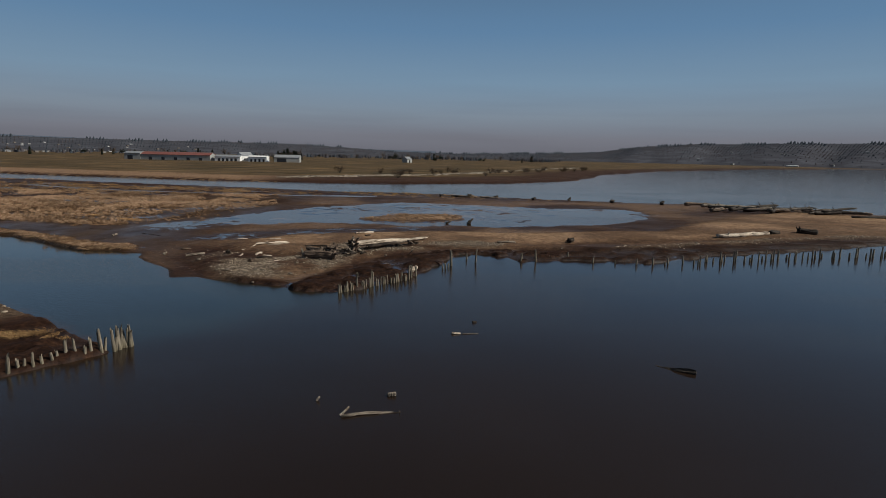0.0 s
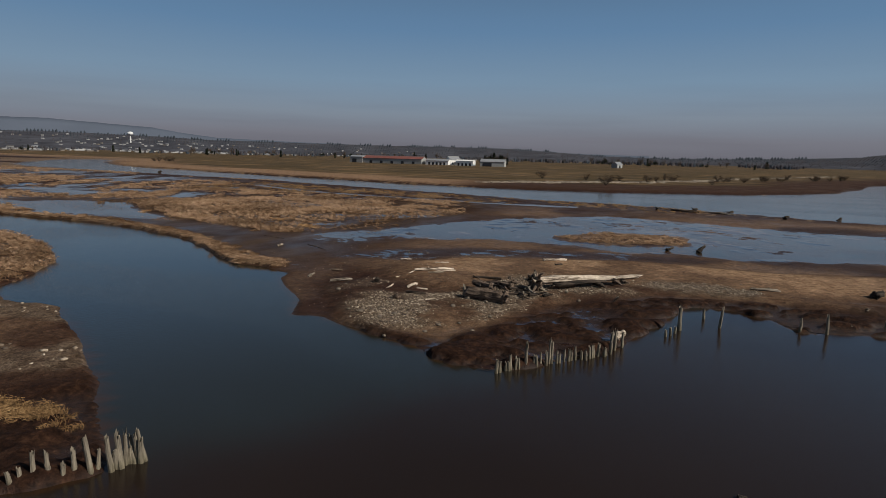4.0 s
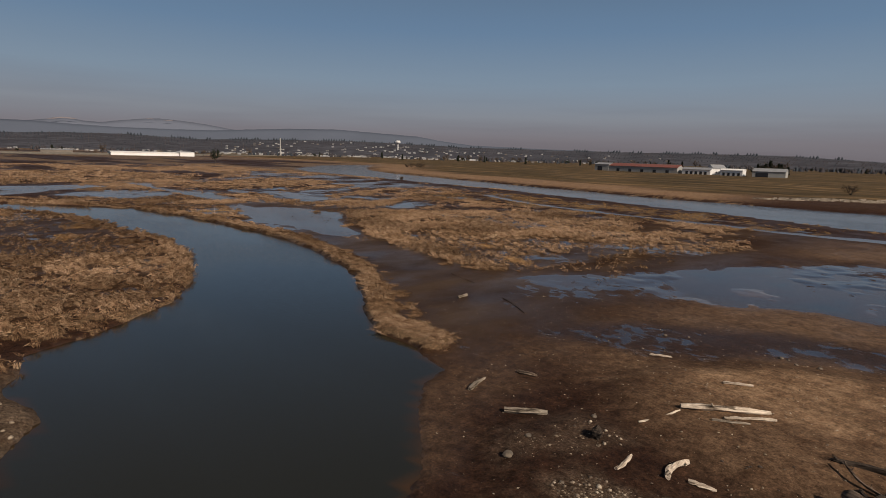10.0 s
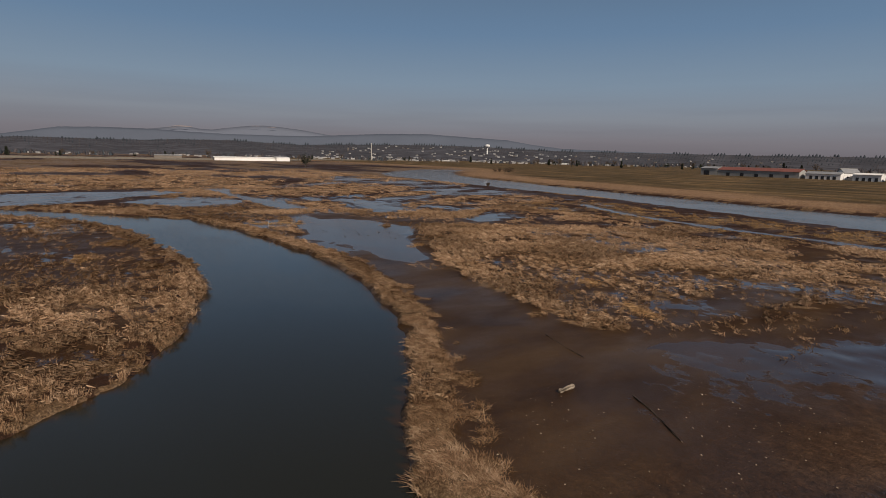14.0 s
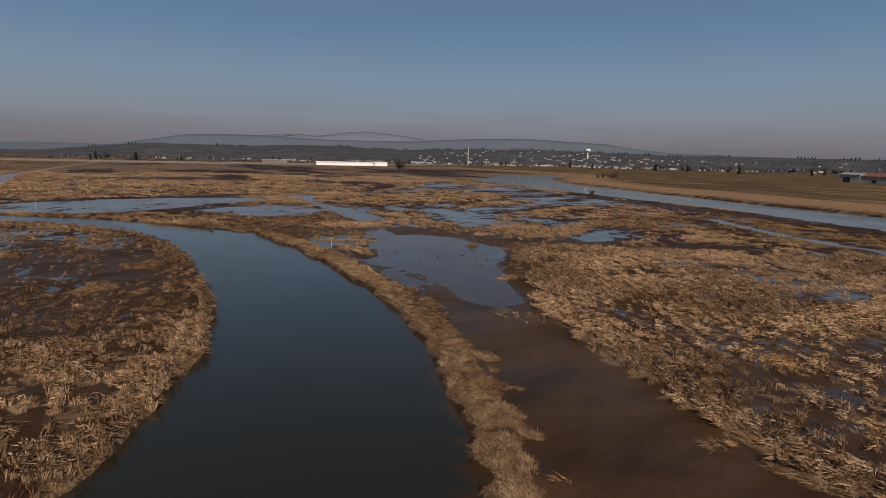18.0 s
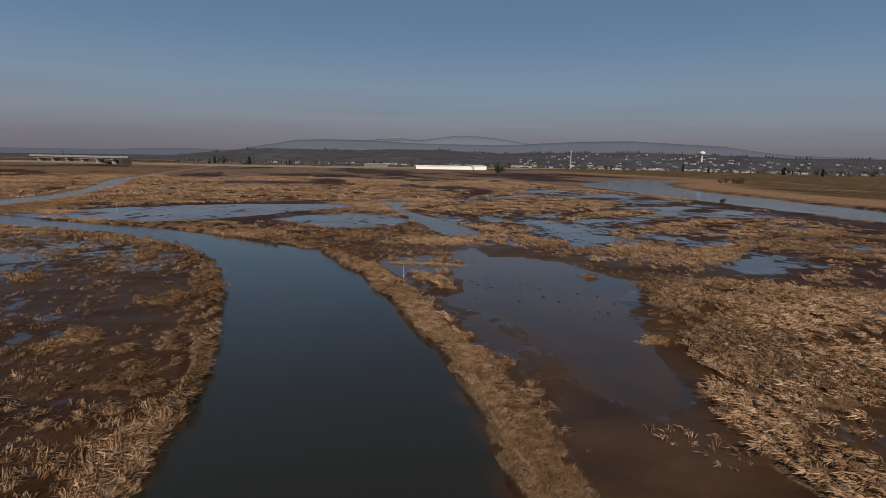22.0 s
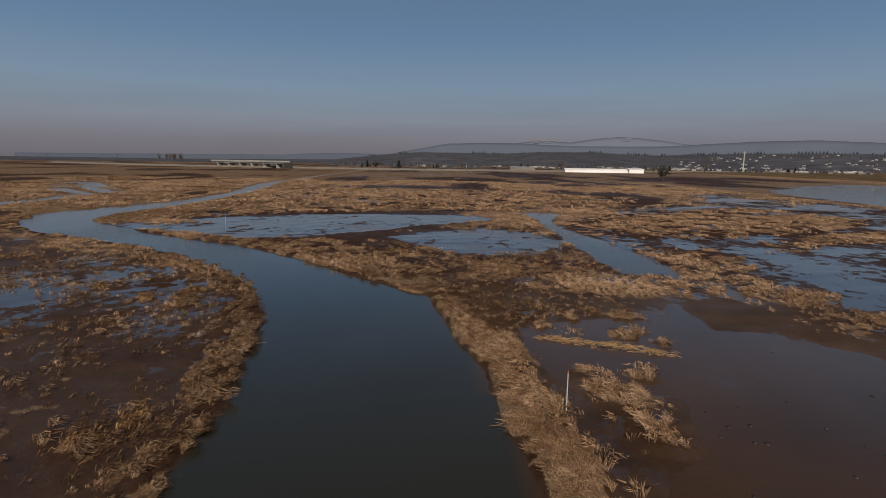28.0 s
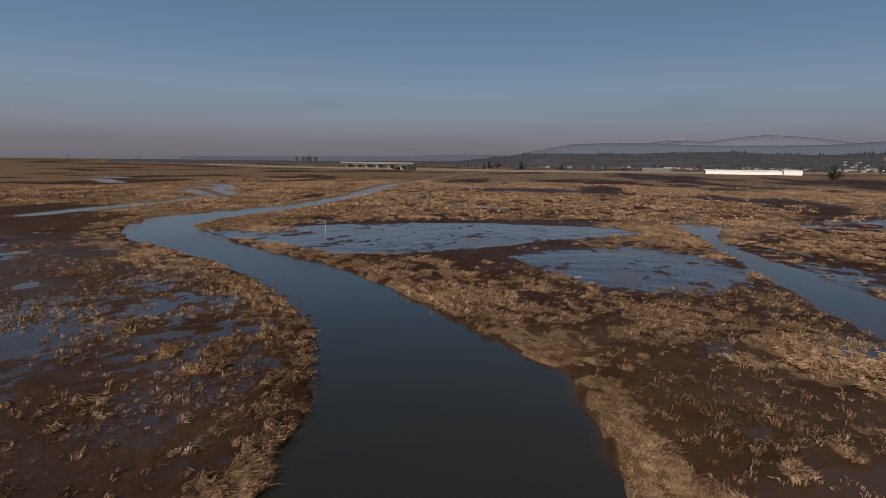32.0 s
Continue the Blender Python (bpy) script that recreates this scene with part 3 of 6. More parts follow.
    level = raise_to(level, w, 0.1 + np.clip(fbm(x, y, 2.0, 81) + 0.15, -0.05, 0.5) * 0.8 + fbm(x, y, 1.2, 83, 2) * 0.12)

    # bar: mud, gravel, sand crest and weedy edge
    w = zone(SAND, 2)
    wet = wet * (1 - w)
    sand = np.maximum(sand, w * (0.4 + 0.6 * step(-0.3, 0.35, fbm(x, y, 9, 83))))
    level = raise_to(level, w, 0.5 + broad * 0.18 + rough * 0.08)
    w = zone(BACK_FILM, 1.5)
    wet, sand, level = raise_to(wet, w, 0.475), sand * (1 - w), raise_to(level, w, 0.05 + rough * 0.04)
    pale = pale * (1 - w)
    w = zone(GRAVEL, 1.2)
    wet = wet * (1 - w)
    gravel = np.maximum(gravel, w * step(-0.42, 0.12, fbm(x, y, 3, 85)) * (0.35 + 0.65 * step(-23.5, -19, x + (60 - y) * 0.25)))
    level = raise_to(level, w, 0.46 + rough * 0.16)
    w = zone(RED_BAR, 1.2)
    red = np.maximum(red, w)
    lumps = fbm(x * 0.6 + y * 0.35, (y - x * 0.5) * 1.1, 1.35, 91, 3)
    level = raise_to(level, w, 0.05 + step(-0.03, 0.07, lumps) * 0.2 + np.clip(lumps, 0, 0.5) * 0.5 + fbm(x, y, 4.0, 93, 2) * 0.1)
    gravel, sand = gravel * (1 - red), sand * (1 - red)
    wet = raise_to(wet, w, (0.53 - 0.15 * step(-1, 4, x)) * (1 - step(-0.1, 0.02, lumps)))

    sand = np.maximum(sand, pale * (1 - red))
    # marshes, pools and creeks of the north flat
    for poly, soft, amount, high in ((MARSH, 2.5, 1.0, 0.17), (MARSH_BACK, 6, 0.8, 0.14), (CREEK_MARSH, 2, 1.0, 0.24), (HOOK_MARSH, 1.5, 0.9, 0.14), (POOL_ISLE, 0.8, 0.62, 0.11), (POOL_SPIT, 1.0, 0.52, 0.09),
                                     (UPPER_MARSH, 6, 1.0, 0.18), (HILLOCK, 5, 0.8, 0.4), (POND_ISLE, 2, 0.9, 0.12)):
        w = zone(poly, soft)
        thin = 0.10 * step(-50, -42, x) + 0.10 * step(-92, -78, x) if poly is MARSH else 0.0
        patch = step(-0.75 + thin * 2, 0.0 + thin * 2, fbm(x, y, 5, 95)) * ((0.55 + 0.45 * clump_n) if poly is MARSH else (0.15 + 0.85 * clump_n))
        grass = np.maximum(grass * (1 - 0.8 * w), w * amount * patch)
        level = raise_to(level, w, high * (0.5 + 0.5 * clump_n) + rough * 0.10 - 0.1 * step(0.25, 0.5, fbm(x, y, 12, 97)) * (high < 0.25))
        wet = raise_to(wet, w, 0.4 + 0.2 * step(0.15, 0.4, fbm(x, y, 12, 97)))
    w = zone(SPARSE, 2.5)
    grass = grass * (1 - 0.62 * w)
    level, wet = raise_to(level, w, 0.055 + rough * 0.06), raise_to(wet, w, 0.50)
    w = zone(MARSH_FILM, 1.2)
    grass = grass * (1 - 0.5 * w)
    level, wet = raise_to(level, w, 0.045 + rough * 0.10), raise_to(wet, w, 0.545)
    w = zone(APRON, 1.5)
    drain = fbm(x * 0.35 + y * 0.1, y * 1.1 + x * 0.1, 4.5, 181, 3)
    grass = grass * (1 - 0.97 * w * (1 - zone(POOL_ISLE, 0.8)) * (1 - zone(POOL_SPIT, 1.0)))
    level, wet = raise_to(level, w * (1 - zone(POOL_ISLE, 0.8)), 0.034 - 0.055 * step(-82, -92, x) + drain * 0.05), raise_to(wet, w, 0.36 + 0.16 * step(-72, -90, x))
    w = 1 - step(0.9, 2.1, along(FRINGE, xw, yw) + fbm(x, y, 3, 187, 3) * 0.9)
    grass, level = np.maximum(grass, w * 0.85), np.where(w > 0.02, np.maximum(level, w * 0.1), level)
    for poly, soft, deep in ((POND, 2.0, 0.035), (POOL, 1.2, 0.055), (LAGOON, 1.5, -0.03), (FLATS_POOL, 2, -0.01), (STREAM, 1.2, 0.1)):
        w = zone(poly, soft)
        if poly is POND:
            w = w * (1 - zone(POND_ISLE, 2))
        grass = grass * (1 - w * 0.95)
        if poly is POND:
            deep = 0.035 - 0.075 * step(92, 82, y) * step(-28, -35, x)
        calm = 1 - 0.8 * step(92, 82, y) * step(-28, -35, x) if poly is POND else 0.5
        level = raise_to(level, w, -deep + calm * (rough * 0.2 + streak * (0.17 if poly is POND else 0.08)))
        wet = raise_to(wet, w, 0.66 - (0.17 * step(92, 82, y) * step(-28, -35, x) if poly is POND else 0.0))
    for line, wide, deep in ((FAR_STREAM, 2.6, 0.3), (TRACK, 2.0, 0.08), ([(-340, -78), (-306, -55), (-270, -30)], 3.5, 0.3), ([(-372, -159), (-403, -188), (-334, -133)], 4, 0.3)):
        w = 1 - step(wide * 0.5, wide * 1.2, along(line, xw, yw))
        grass = grass * (1 - w)
        level = raise_to(level, w, -deep)
    for cx, cy, r in ISLES + CLUMPS:
        w = 1 - step(r * 0.3, r * 1.15, np.hypot(xw - cx, (yw - cy) * 1.3) + fbm(x, y, 1.1, 141, 3) * r * 0.9)
        grass = np.maximum(grass, w * 0.7)
        level = level + np.maximum(0.12 - level, 0) * w
    # grassed banks along the creek
    d_b = along(BERM, xe + 0.25, ye - 1.25) + fbm(x, y, 5, 101) * 0.55
    w = (1 - step(1.0, 1.55, d_b)) * step(0, 0.6, d_n)
    grass = np.maximum(grass, w * (0.85 + 0.15 * step(-0.3, 0.05, fbm(x * 1.2 + y * 0.5, y * 0.7, 2.4, 107, 3))))
    level = raise_to(level, w, 0.44 + rough * 0.24)
    skirt = step(1.0, 1.6, d_b) * (1 - step(1.8, 3.2, d_b)) * step(0, 0.6, d_n)
    grass = np.maximum(grass, skirt * 0.22)
    edge = (1 - step(0.6, 1.8, d_s + fbm(x, y, 8, 105) * 1.4)) * step(-0.2, 0.3, d_s) * step(-50, -56, x)
    grass = np.maximum(grass, edge * (0.95 - 0.6 * step(-88, -104, x)))
    level = raise_to(level, edge, 0.31 - 0.12 * step(-88, -100, x) + rough * 0.1)
    bank = (1 - step(3, 8, d_s + 3 * broad)) * step(0, 0.5, d_s) * step(-134, -142, x)
    grass = np.maximum(grass, bank * 0.72)
    bank = (1 - step(2, 6, d_n)) * step(0, 0.5, d_n) * step(-130, -136, x) * step(-178, -170, x)
    bank = np.maximum(bank, (1 - step(8, 16, d_n)) * step(0, 0.5, d_n) * step(-182, -188, x) * step(40, 30, y))
    grass = np.maximum(grass, bank * 0.95)
    level = raise_to(level, bank, 0.2 + rough * 0.08)
    # weedy shoal off the bar's point
    w = 1 - step(0.55, 1.0, np.hypot((xe - 2.6) * 0.87 + (ye - 55.3) * 0.5, ((ye - 55.3) * 0.87 - (xe - 2.6) * 0.5) * 1.9) / 5.0)
    shoal = 0.0 + np.clip(fbm(x, y, 1.4, 151, 3), -0.3, 0.4) * 0.22
    red = np.maximum(red, w)
    # farmland beyond the river
    north = step(150, 215, y + np.clip(-x - 250, 0, 160) * 0.4)
    w = step(3, 12, d_f) * north
    beach = (1 - step(28, 52, d_f + 14 * broad)) * step(0, 2, d_f) * north
    field = np.maximum(field, w * (1 - beach))
    east = step(-90, -55, x)
    grass = grass * (1 - w) + beach * (1 - east) * 0.5
    wet = wet * (1 - step(0, 3, d_f) * north)
    grass = grass * (1 - 0.7 * beach)
    sand = np.maximum(sand, beach * step(3, 7, d_f) * (0.85 - 0.78 * east))
    level = raise_to(level, step(0, 9, d_f) * north, 0.9 + broad * 0.25)
    # banks and beds
    z = -0.9 + (level + 0.9) * step(-0.8, 0.4, land)
    z = np.where(land < -0.3, np.maximum(z, -0.9 + (shoal + 0.9) * w), z)
    grass = np.clip(grass, 0, 1)
    wet = np.where(level > 0.3, 0, wet)
    litter = step(-0.25, 0.25, grass * 0.95 + tuft_noise(x, y) * 1.2 - 0.60 + 0.3 * (level > 0.26)) * step(0.03, 0.2, grass)
    litter = np.maximum(litter, step(0.3, 0.7, grass) * step(-170, -215, x) * 0.9)
    silt = np.clip(near_mud * step(-28, -44, x) + 0.55 * south * step(-46, -60, x), 0, 1) * (1 - gravel) * (1 - np.clip(sand * 2, 0, 1)) * (1 - red)
    return z, dict(silt=silt, litter=litter, wet=np.clip(wet, 0, 1), grass=grass, gravel=gravel, red=red, sand=sand, field=field, dry=step(0.0, 0.14, z), land=land)


def spread(lo, hi, fine, edge):
    core = list(np.arange(lo, hi + fine / 2, fine))
    for sign, start in ((-1, core[0]), (1, core[-1])):
        d, v, out = fine, start, []
        while abs(v) < edge:
            d *= 1.09
            v += sign * d
            out.append(v)
        core = out[::-1] + core if sign < 0 else core + out
    return np.array(core)


def finer(line, lo, hi, fine):
    """The same line with closer steps between lo and hi."""
    return np.concatenate([line[line < lo], np.arange(lo, hi, fine), line[line >= hi]])


gx, gy = finer(spread(-208, 22, 0.46, 4700), -22, 14, 0.26), finer(finer(spread(22, 124, 0.46, 4700), 45, 71, 0.26), 150, 300, 2.5)
GX, GY = np.meshgrid(gx, gy)
GZ, ZONES = lie(GX.ravel(), GY.ravel())
GZ = GZ.reshape(GX.shape)


def sheet(name, keep, z, colours, mat, every=1):
    xs, ys = GX[::every, ::every], GY[::every, ::every]
    ny, nx = xs.shape
    a = (np.arange(ny - 1)[:, None] * nx + np.arange(nx - 1)[None, :]).ravel()
    quads = np.stack([a, a + 1, a + 1 + nx, a + nx], 1)[keep]
    used, inv = np.unique(quads, return_inverse=True)
    co = np.stack([xs.ravel(), ys.ravel(), z[::every, ::every].ravel()], 1)[used]
    me = bpy.data.meshes.new(name)
    me.vertices.add(len(co))
    me.vertices.foreach_set("co", co.ravel())
    me.loops.add(quads.size)
    me.loops.foreach_set("vertex_index", inv.ravel().astype(np.int32))
    me.polygons.add(len(quads))
    me.polygons.foreach_set("loop_start", np.arange(0, quads.size, 4, dtype=np.int32))
    me.update(calc_edges=True)
    me.polygons.foreach_set("use_smooth", np.ones(len(quads), bool))
    for key, chans in colours.items():
        at = me.color_attributes.new(key, "FLOAT_COLOR", "POINT")
        v = np.ones((len(co), 4), np.float32)
        for k, c in enumerate(chans):
            v[:, k] = c.reshape(GX.shape)[::every, ::every].ravel()[used]
        at.data.foreach_set("color", v.ravel())
    me.materials.append(mat)
    return new(name, me)


allq = np.ones((len(gy) - 1) * (len(gx) - 1), bool)
ground = sheet("ground", allq, GZ, dict(zone_c=(ZONES["wet"], ZONES["silt"], ZONES["wet"]), zone_a=(ZONES["litter"], ZONES["gravel"], ZONES["red"]), zone_b=(ZONES["sand"], ZONES["field"], ZONES["dry"])), ground_mat)
tagged(ground, "brown tidal mud flat with gravel bar, marsh and fields", "ground", kind="structure")
deep = np.minimum(np.minimum(GZ[:-1, :-1], GZ[1:, :-1]), np.minimum(GZ[:-1, 1:], GZ[1:, 1:]))
ly, lx = (len(gy) + 1) // 2 - 1, (len(gx) + 1) // 2 - 1
low = deep[:ly * 2, :lx * 2].reshape(ly, 2, lx, 2).min((1, 3)).ravel() < 0.02
murky = step(0.03, 0.16, -GZ)
teal = np.maximum(step(-3, 3, -(GX + 13.8) * 0.83 + (GY - 39.3) * 0.55 + fbm(GX, GY, 9, 171) * 3), step(120, 150, GY))   # clear creek water against the brown bay
water = sheet("water", low, np.zeros_like(GZ), dict(depth=(murky, teal, murky)), water_mat, 2)
tagged(water, "calm dark tidal creek and shallow pools mirroring the sky", "water", kind="structure")


def height(x, y):
    """Ground height at one place, from the sheet itself."""
    i, j = int(np.clip(np.searchsorted(gx, x) - 1, 0, len(gx) - 2)), int(np.clip(np.searchsorted(gy, y) - 1, 0, len(gy) - 2))
    u, v = (x - gx[i]) / (gx[i + 1] - gx[i]), (y - gy[j]) / (gy[j + 1] - gy[j])
    return float((GZ[j, i] * (1 - u) + GZ[j, i + 1] * u) * (1 - v) + (GZ[j + 1, i] * (1 - u) + GZ[j + 1, i + 1] * u) * v)


def heights(x, y):
    i, j = np.clip(np.searchsorted(gx, x) - 1, 0, len(gx) - 2), np.clip(np.searchsorted(gy, y) - 1, 0, len(gy) - 2)
    u, v = (x - gx[i]) / (gx[i + 1] - gx[i]), (y - gy[j]) / (gy[j + 1] - gy[j])
    return (GZ[j, i] * (1 - u) + GZ[j, i + 1] * u) * (1 - v) + (GZ[j + 1, i] * (1 - u) + GZ[j + 1, i + 1] * u) * v


def mask(key, x, y):
    i, j = np.clip(np.searchsorted(gx, x) - 1, 0, len(gx) - 2), np.clip(np.searchsorted(gy, y) - 1, 0, len(gy) - 2)
    return ZONES[key].reshape(GX.shape)[j, i]

# ---------------------------------------------------------------- grass
def tri_mesh(name, co, faces, mat):
    me = bpy.data.meshes.new(name)
    me.vertices.add(len(co))
    me.vertices.foreach_set("co", np.ascontiguousarray(co, np.float32).ravel())
    me.loops.add(faces.size)
    me.loops.foreach_set("vertex_index", faces.astype(np.int32).ravel())
    me.polygons.add(len(faces))
    me.polygons.foreach_set("loop_start", np.arange(0, faces.size, faces.shape[1], dtype=np.int32))
    me.update(calc_edges=True)
    me.materials.append(mat)
    return me


def tufts(name, x, y, size, blades, mat, label, seed, lay=0.8, wide=0.06, rise=0.42, foot=0.5):
    """Clumps of blades that bend over, mostly the way the last tide laid them."""
    r = np.random.RandomState(seed)
    k = len(x)
    z = heights(x, y)
    n = k * blades
    cx, cy, cz, s = (np.repeat(v, blades) for v in (x, y, z, size))
    a = r.rand(n) * 2 * np.pi
    rad = np.sqrt(r.rand(n)) * s * foot
    px, py = cx + np.cos(a) * rad, cy + np.sin(a) * rad
    lean = np.repeat(vnoise(x, y, 9, 7) * 1.2 + 2.6 + r.randn(k) * 0.45, blades) + r.randn(n) * 0.5
    h = s * (0.45 + 0.6 * r.rand(n))
    out = h * (lay + 0.5 * r.rand(n))
    dx, dy = np.cos(lean) * out + np.cos(a) * h * 0.2, np.sin(lean) * out + np.sin(a) * h * 0.2
    w = s * wide * (0.7 + 0.6 * r.rand(n))
    t = lean + np.pi / 2 + r.randn(n) * 0.6
    wx, wy = np.cos(t) * w, np.sin(t) * w
    top = h * rise * (0.5 + 0.8 * r.rand(n))
    v = np.empty((n, 4, 3), np.float32)
    v[:, 0] = np.stack([px - wx, py - wy, cz - 0.05], 1)
    v[:, 1] = np.stack([px + dx * 0.35 + wx, py + dy * 0.35 + wy, cz + top * 0.75], 1)
    v[:, 2] = np.stack([px + dx * 0.45 - wx, py + dy * 0.45 - wy, cz + top * 0.9], 1)
    v[:, 3] = np.stack([px + dx, py + dy, cz + top * (0.5 + 0.5 * r.rand(n))], 1)
    base = np.arange(n)[:, None] * 4
    f = np.concatenate([base + np.array([[0, 1, 2]]), base + np.array([[2, 1, 3]])], 0)
    ob = new(name, tri_mesh(name, v.reshape(-1, 3), f, mat))
    return tagged(ob, label, "grass", kind="stuff")


def scatter(x0, x1, y0, y1, per_m2, seed, key="grass", low=0.3, water=0.02):
    r = np.random.RandomState(seed)
    k = int((x1 - x0) * (y1 - y0) * per_m2)
    x, y = x0 + r.rand(k) * (x1 - x0), y0 + r.rand(k) * (y1 - y0)
    m = mask(key, x, y)
    if key == "grass":
        tall = heights(x, y) > 0.3
        ok = (m > 0.06) & (m * 0.95 + tuft_noise(x, y) * np.where(tall, 0.8, 1.6) + 0.13 * tall > 0.52 + low * 0.15 + 0.3 * r.rand(k)) & (heights(x, y) > water)
    else:
        ok = (r.rand(k) * (1 - low) + low < m) & (heights(x, y) > water)
    return x[ok], y[ok]


def grass_patch(name, box, per_m2, size, blades, mat, label, seed, **kw):
    x, y = scatter(*box, per_m2, seed, kw.pop("key", "grass"), kw.pop("low", 0.25))
    r = np.random.RandomState(seed + 1)
    s = size * (0.55 + 0.6 * r.rand(len(x)) + 0.9 * np.clip(tuft_noise(x, y), -0.2, 0.5))
    return tufts(name, x, y, s, blades, mat, label, seed + 2, **kw)


def tussocks(name, box, gap, size, blades, mat, label, seed, most=0.95, ground=0.012, **kw):
    """Single clumps set out at about that gap, as thick as the marsh grows."""
    r = np.random.RandomState(seed)
    x0, x1, y0, y1 = box
    x, y = (v.ravel() for v in np.meshgrid(np.arange(x0, x1, gap), np.arange(y0, y1, gap)))
    x, y = x + (r.rand(len(x)) - 0.5) * gap * 1.5, y + (r.rand(len(x)) - 0.5) * gap * 1.5
    g = mask("grass", x, y)
    ok = (r.rand(len(x)) < np.clip((g - 0.08) * 1.25, 0, most)) & (heights(x, y) > ground) & (tuft_noise(x, y) + g * 0.9 > 0.12)
    x, y, g = x[ok], y[ok], g[ok]
    s = size * (0.55 + 0.75 * r.rand(len(x)) ** 1.5 + 0.15 * g)
    return tufts(name, x, y, s, blades, mat, label, seed + 2, **kw)


grass_patch("marsh_grass", (-136, -33, 60, 86), 24, 0.38, 18, straw, "matted straw-coloured grass on the creek bank", 200, lay=1.15, rise=0.30, wide=0.022)
grass_patch("marsh_grass", (-136, -33, 60, 86), 9, 0.36, 10, dark_grass, "sodden brown grass low on the creek bank", 205, lay=1.1, rise=0.3, wide=0.04)
fine_blades = dict(wide=0.014, rise=0.72, lay=0.6, foot=0.3)
tussocks("tussock", (-150, -46, 18, 69), 0.56, 0.58, 44, straw, "tan tussocks on wet mud beside the creek", 210, **fine_blades)
tussocks("tussock", (-150, -46, 18, 69), 0.62, 0.42, 20, dark_grass, "sodden brown tussocks on wet mud", 213, most=0.45, wide=0.03)
tussocks("tussock", (-106, -40, 82, 116), 0.56, 0.60, 46, straw, "dense tan tussocks between pools", 220, **fine_blades)
tussocks("tussock", (-106, -40, 82, 116), 0.62, 0.42, 20, dark_grass, "sodden brown grass between tan tussocks", 223, most=0.22, wide=0.03)
tussocks("tussock", (-135, -28, 116, 150), 0.62, 0.6, 18, straw, "dense tan tussocks of the back marsh", 226, wide=0.034, rise=0.55, lay=0.7)
tussocks("tussock", (-20, 8, 93, 114), 0.6, 0.5, 20, straw, "tan tussocks on an islet in the pond", 229, wide=0.03, rise=0.55)
tussocks("tussock", (-140, -106, 80, 116), 0.50, 0.48, 34, straw, "pale tan tussocks on spits in the pool", 228, **fine_blades)
grass_patch("marsh_grass", (-215, -140, -20, 104), 5.0, 0.5, 7, straw, "dry tan marsh grass along the upper creek", 230, wide=0.07)
grass_patch("marsh_grass", (-225, -135, 104, 200), 2.2, 0.6, 7, straw, "dry tan marsh grass on the far flat", 240, wide=0.09)
grass_patch("marsh_grass", (-135, 10, 146, 190), 1.6, 0.6, 6, rust_grass, "rust-brown marsh grass near the river", 250, wide=0.09)
grass_patch("marsh_grass", (-420, -215, -120, 210), 0.75, 0.95, 4, straw, "dry tan marsh grass in the distance", 260, wide=0.14)
# rusty mound on the south point
r = np.random.RandomState(265)
x, y = -26.2 + r.randn(150) * 1.3, 32.7 + r.randn(150) * 0.6
tufts("reed_clump", x, y, 0.3 + 0.25 * r.rand(150), 30, rust_grass, "rust-brown matted grass mound on the south point", 266, 0.8, 0.016, 0.5)
# lone tufts on the bare mud, singly and in loose swarms
r = np.random.RandomState(270)
k = 34000
x, y = -165 + r.rand(k) * 127, 5 + r.rand(k) * 105
keep = (fbm(x, y, 9, 131) * 0.8 + fbm(x, y, 2.5, 135, 2) * 0.5 + r.rand(k) * 0.55 > 0.30) & (heights(x, y) > 0.025) & (mask("land", x, y) > 0.5) & (mask("gravel", x, y) + mask("sand", x, y) + mask("red", x, y) < 0.15) & ((y < 66) | (y > 86) | (x < -105))
keep &= ~((x > -100) & (x < -46) & (y > 74) & (y < 86)) & (x < -40)
x, y = x[keep], y[keep]
half = r.rand(len(x)) < 0.5
tufts("tuft", x[half], y[half], 0.22 + 0.42 * r.rand(half.sum()) ** 2, 16, straw, "small pale tufts dotted over wet mud", 271, 0.7, 0.022, 0.6, 0.36)
tufts("tuft", x[~half], y[~half], 0.22 + 0.5 * r.rand((~half).sum()) ** 2, 10, dark_grass, "small sodden brown tufts dotted over wet mud", 273, 0.7, 0.05, 0.5)
# taller golden clumps
spots_g = np.array([(-95.4, 56.4), (-97, 57.5), (-96.2, 57.2), (-98.5, 57.0), (-118.9, 46.0), (-119.6, 46.6), (-106, 60.3), (-108, 61.6), (-133, 54), (-131, 54), (-128.4, 55), (-130, 51), (-60.5, 96.5), (-61.5, 97.2), (-52.8, 92.2), (-51.6, 91.7), (-50.2, 91.4), (-88, 94.4)])
xg = np.repeat(spots_g[:, 0], 26) + r.randn(len(spots_g) * 26) * 0.6
yg = np.repeat(spots_g[:, 1], 26) + r.randn(len(spots_g) * 26) * 0.42
tufts("reed_clump", xg, yg, 0.36 + 0.26 * r.rand(len(xg)), 12, gold_grass, "taller golden reed clumps standing on the marsh", 272, 0.8, 0.022, 0.5)
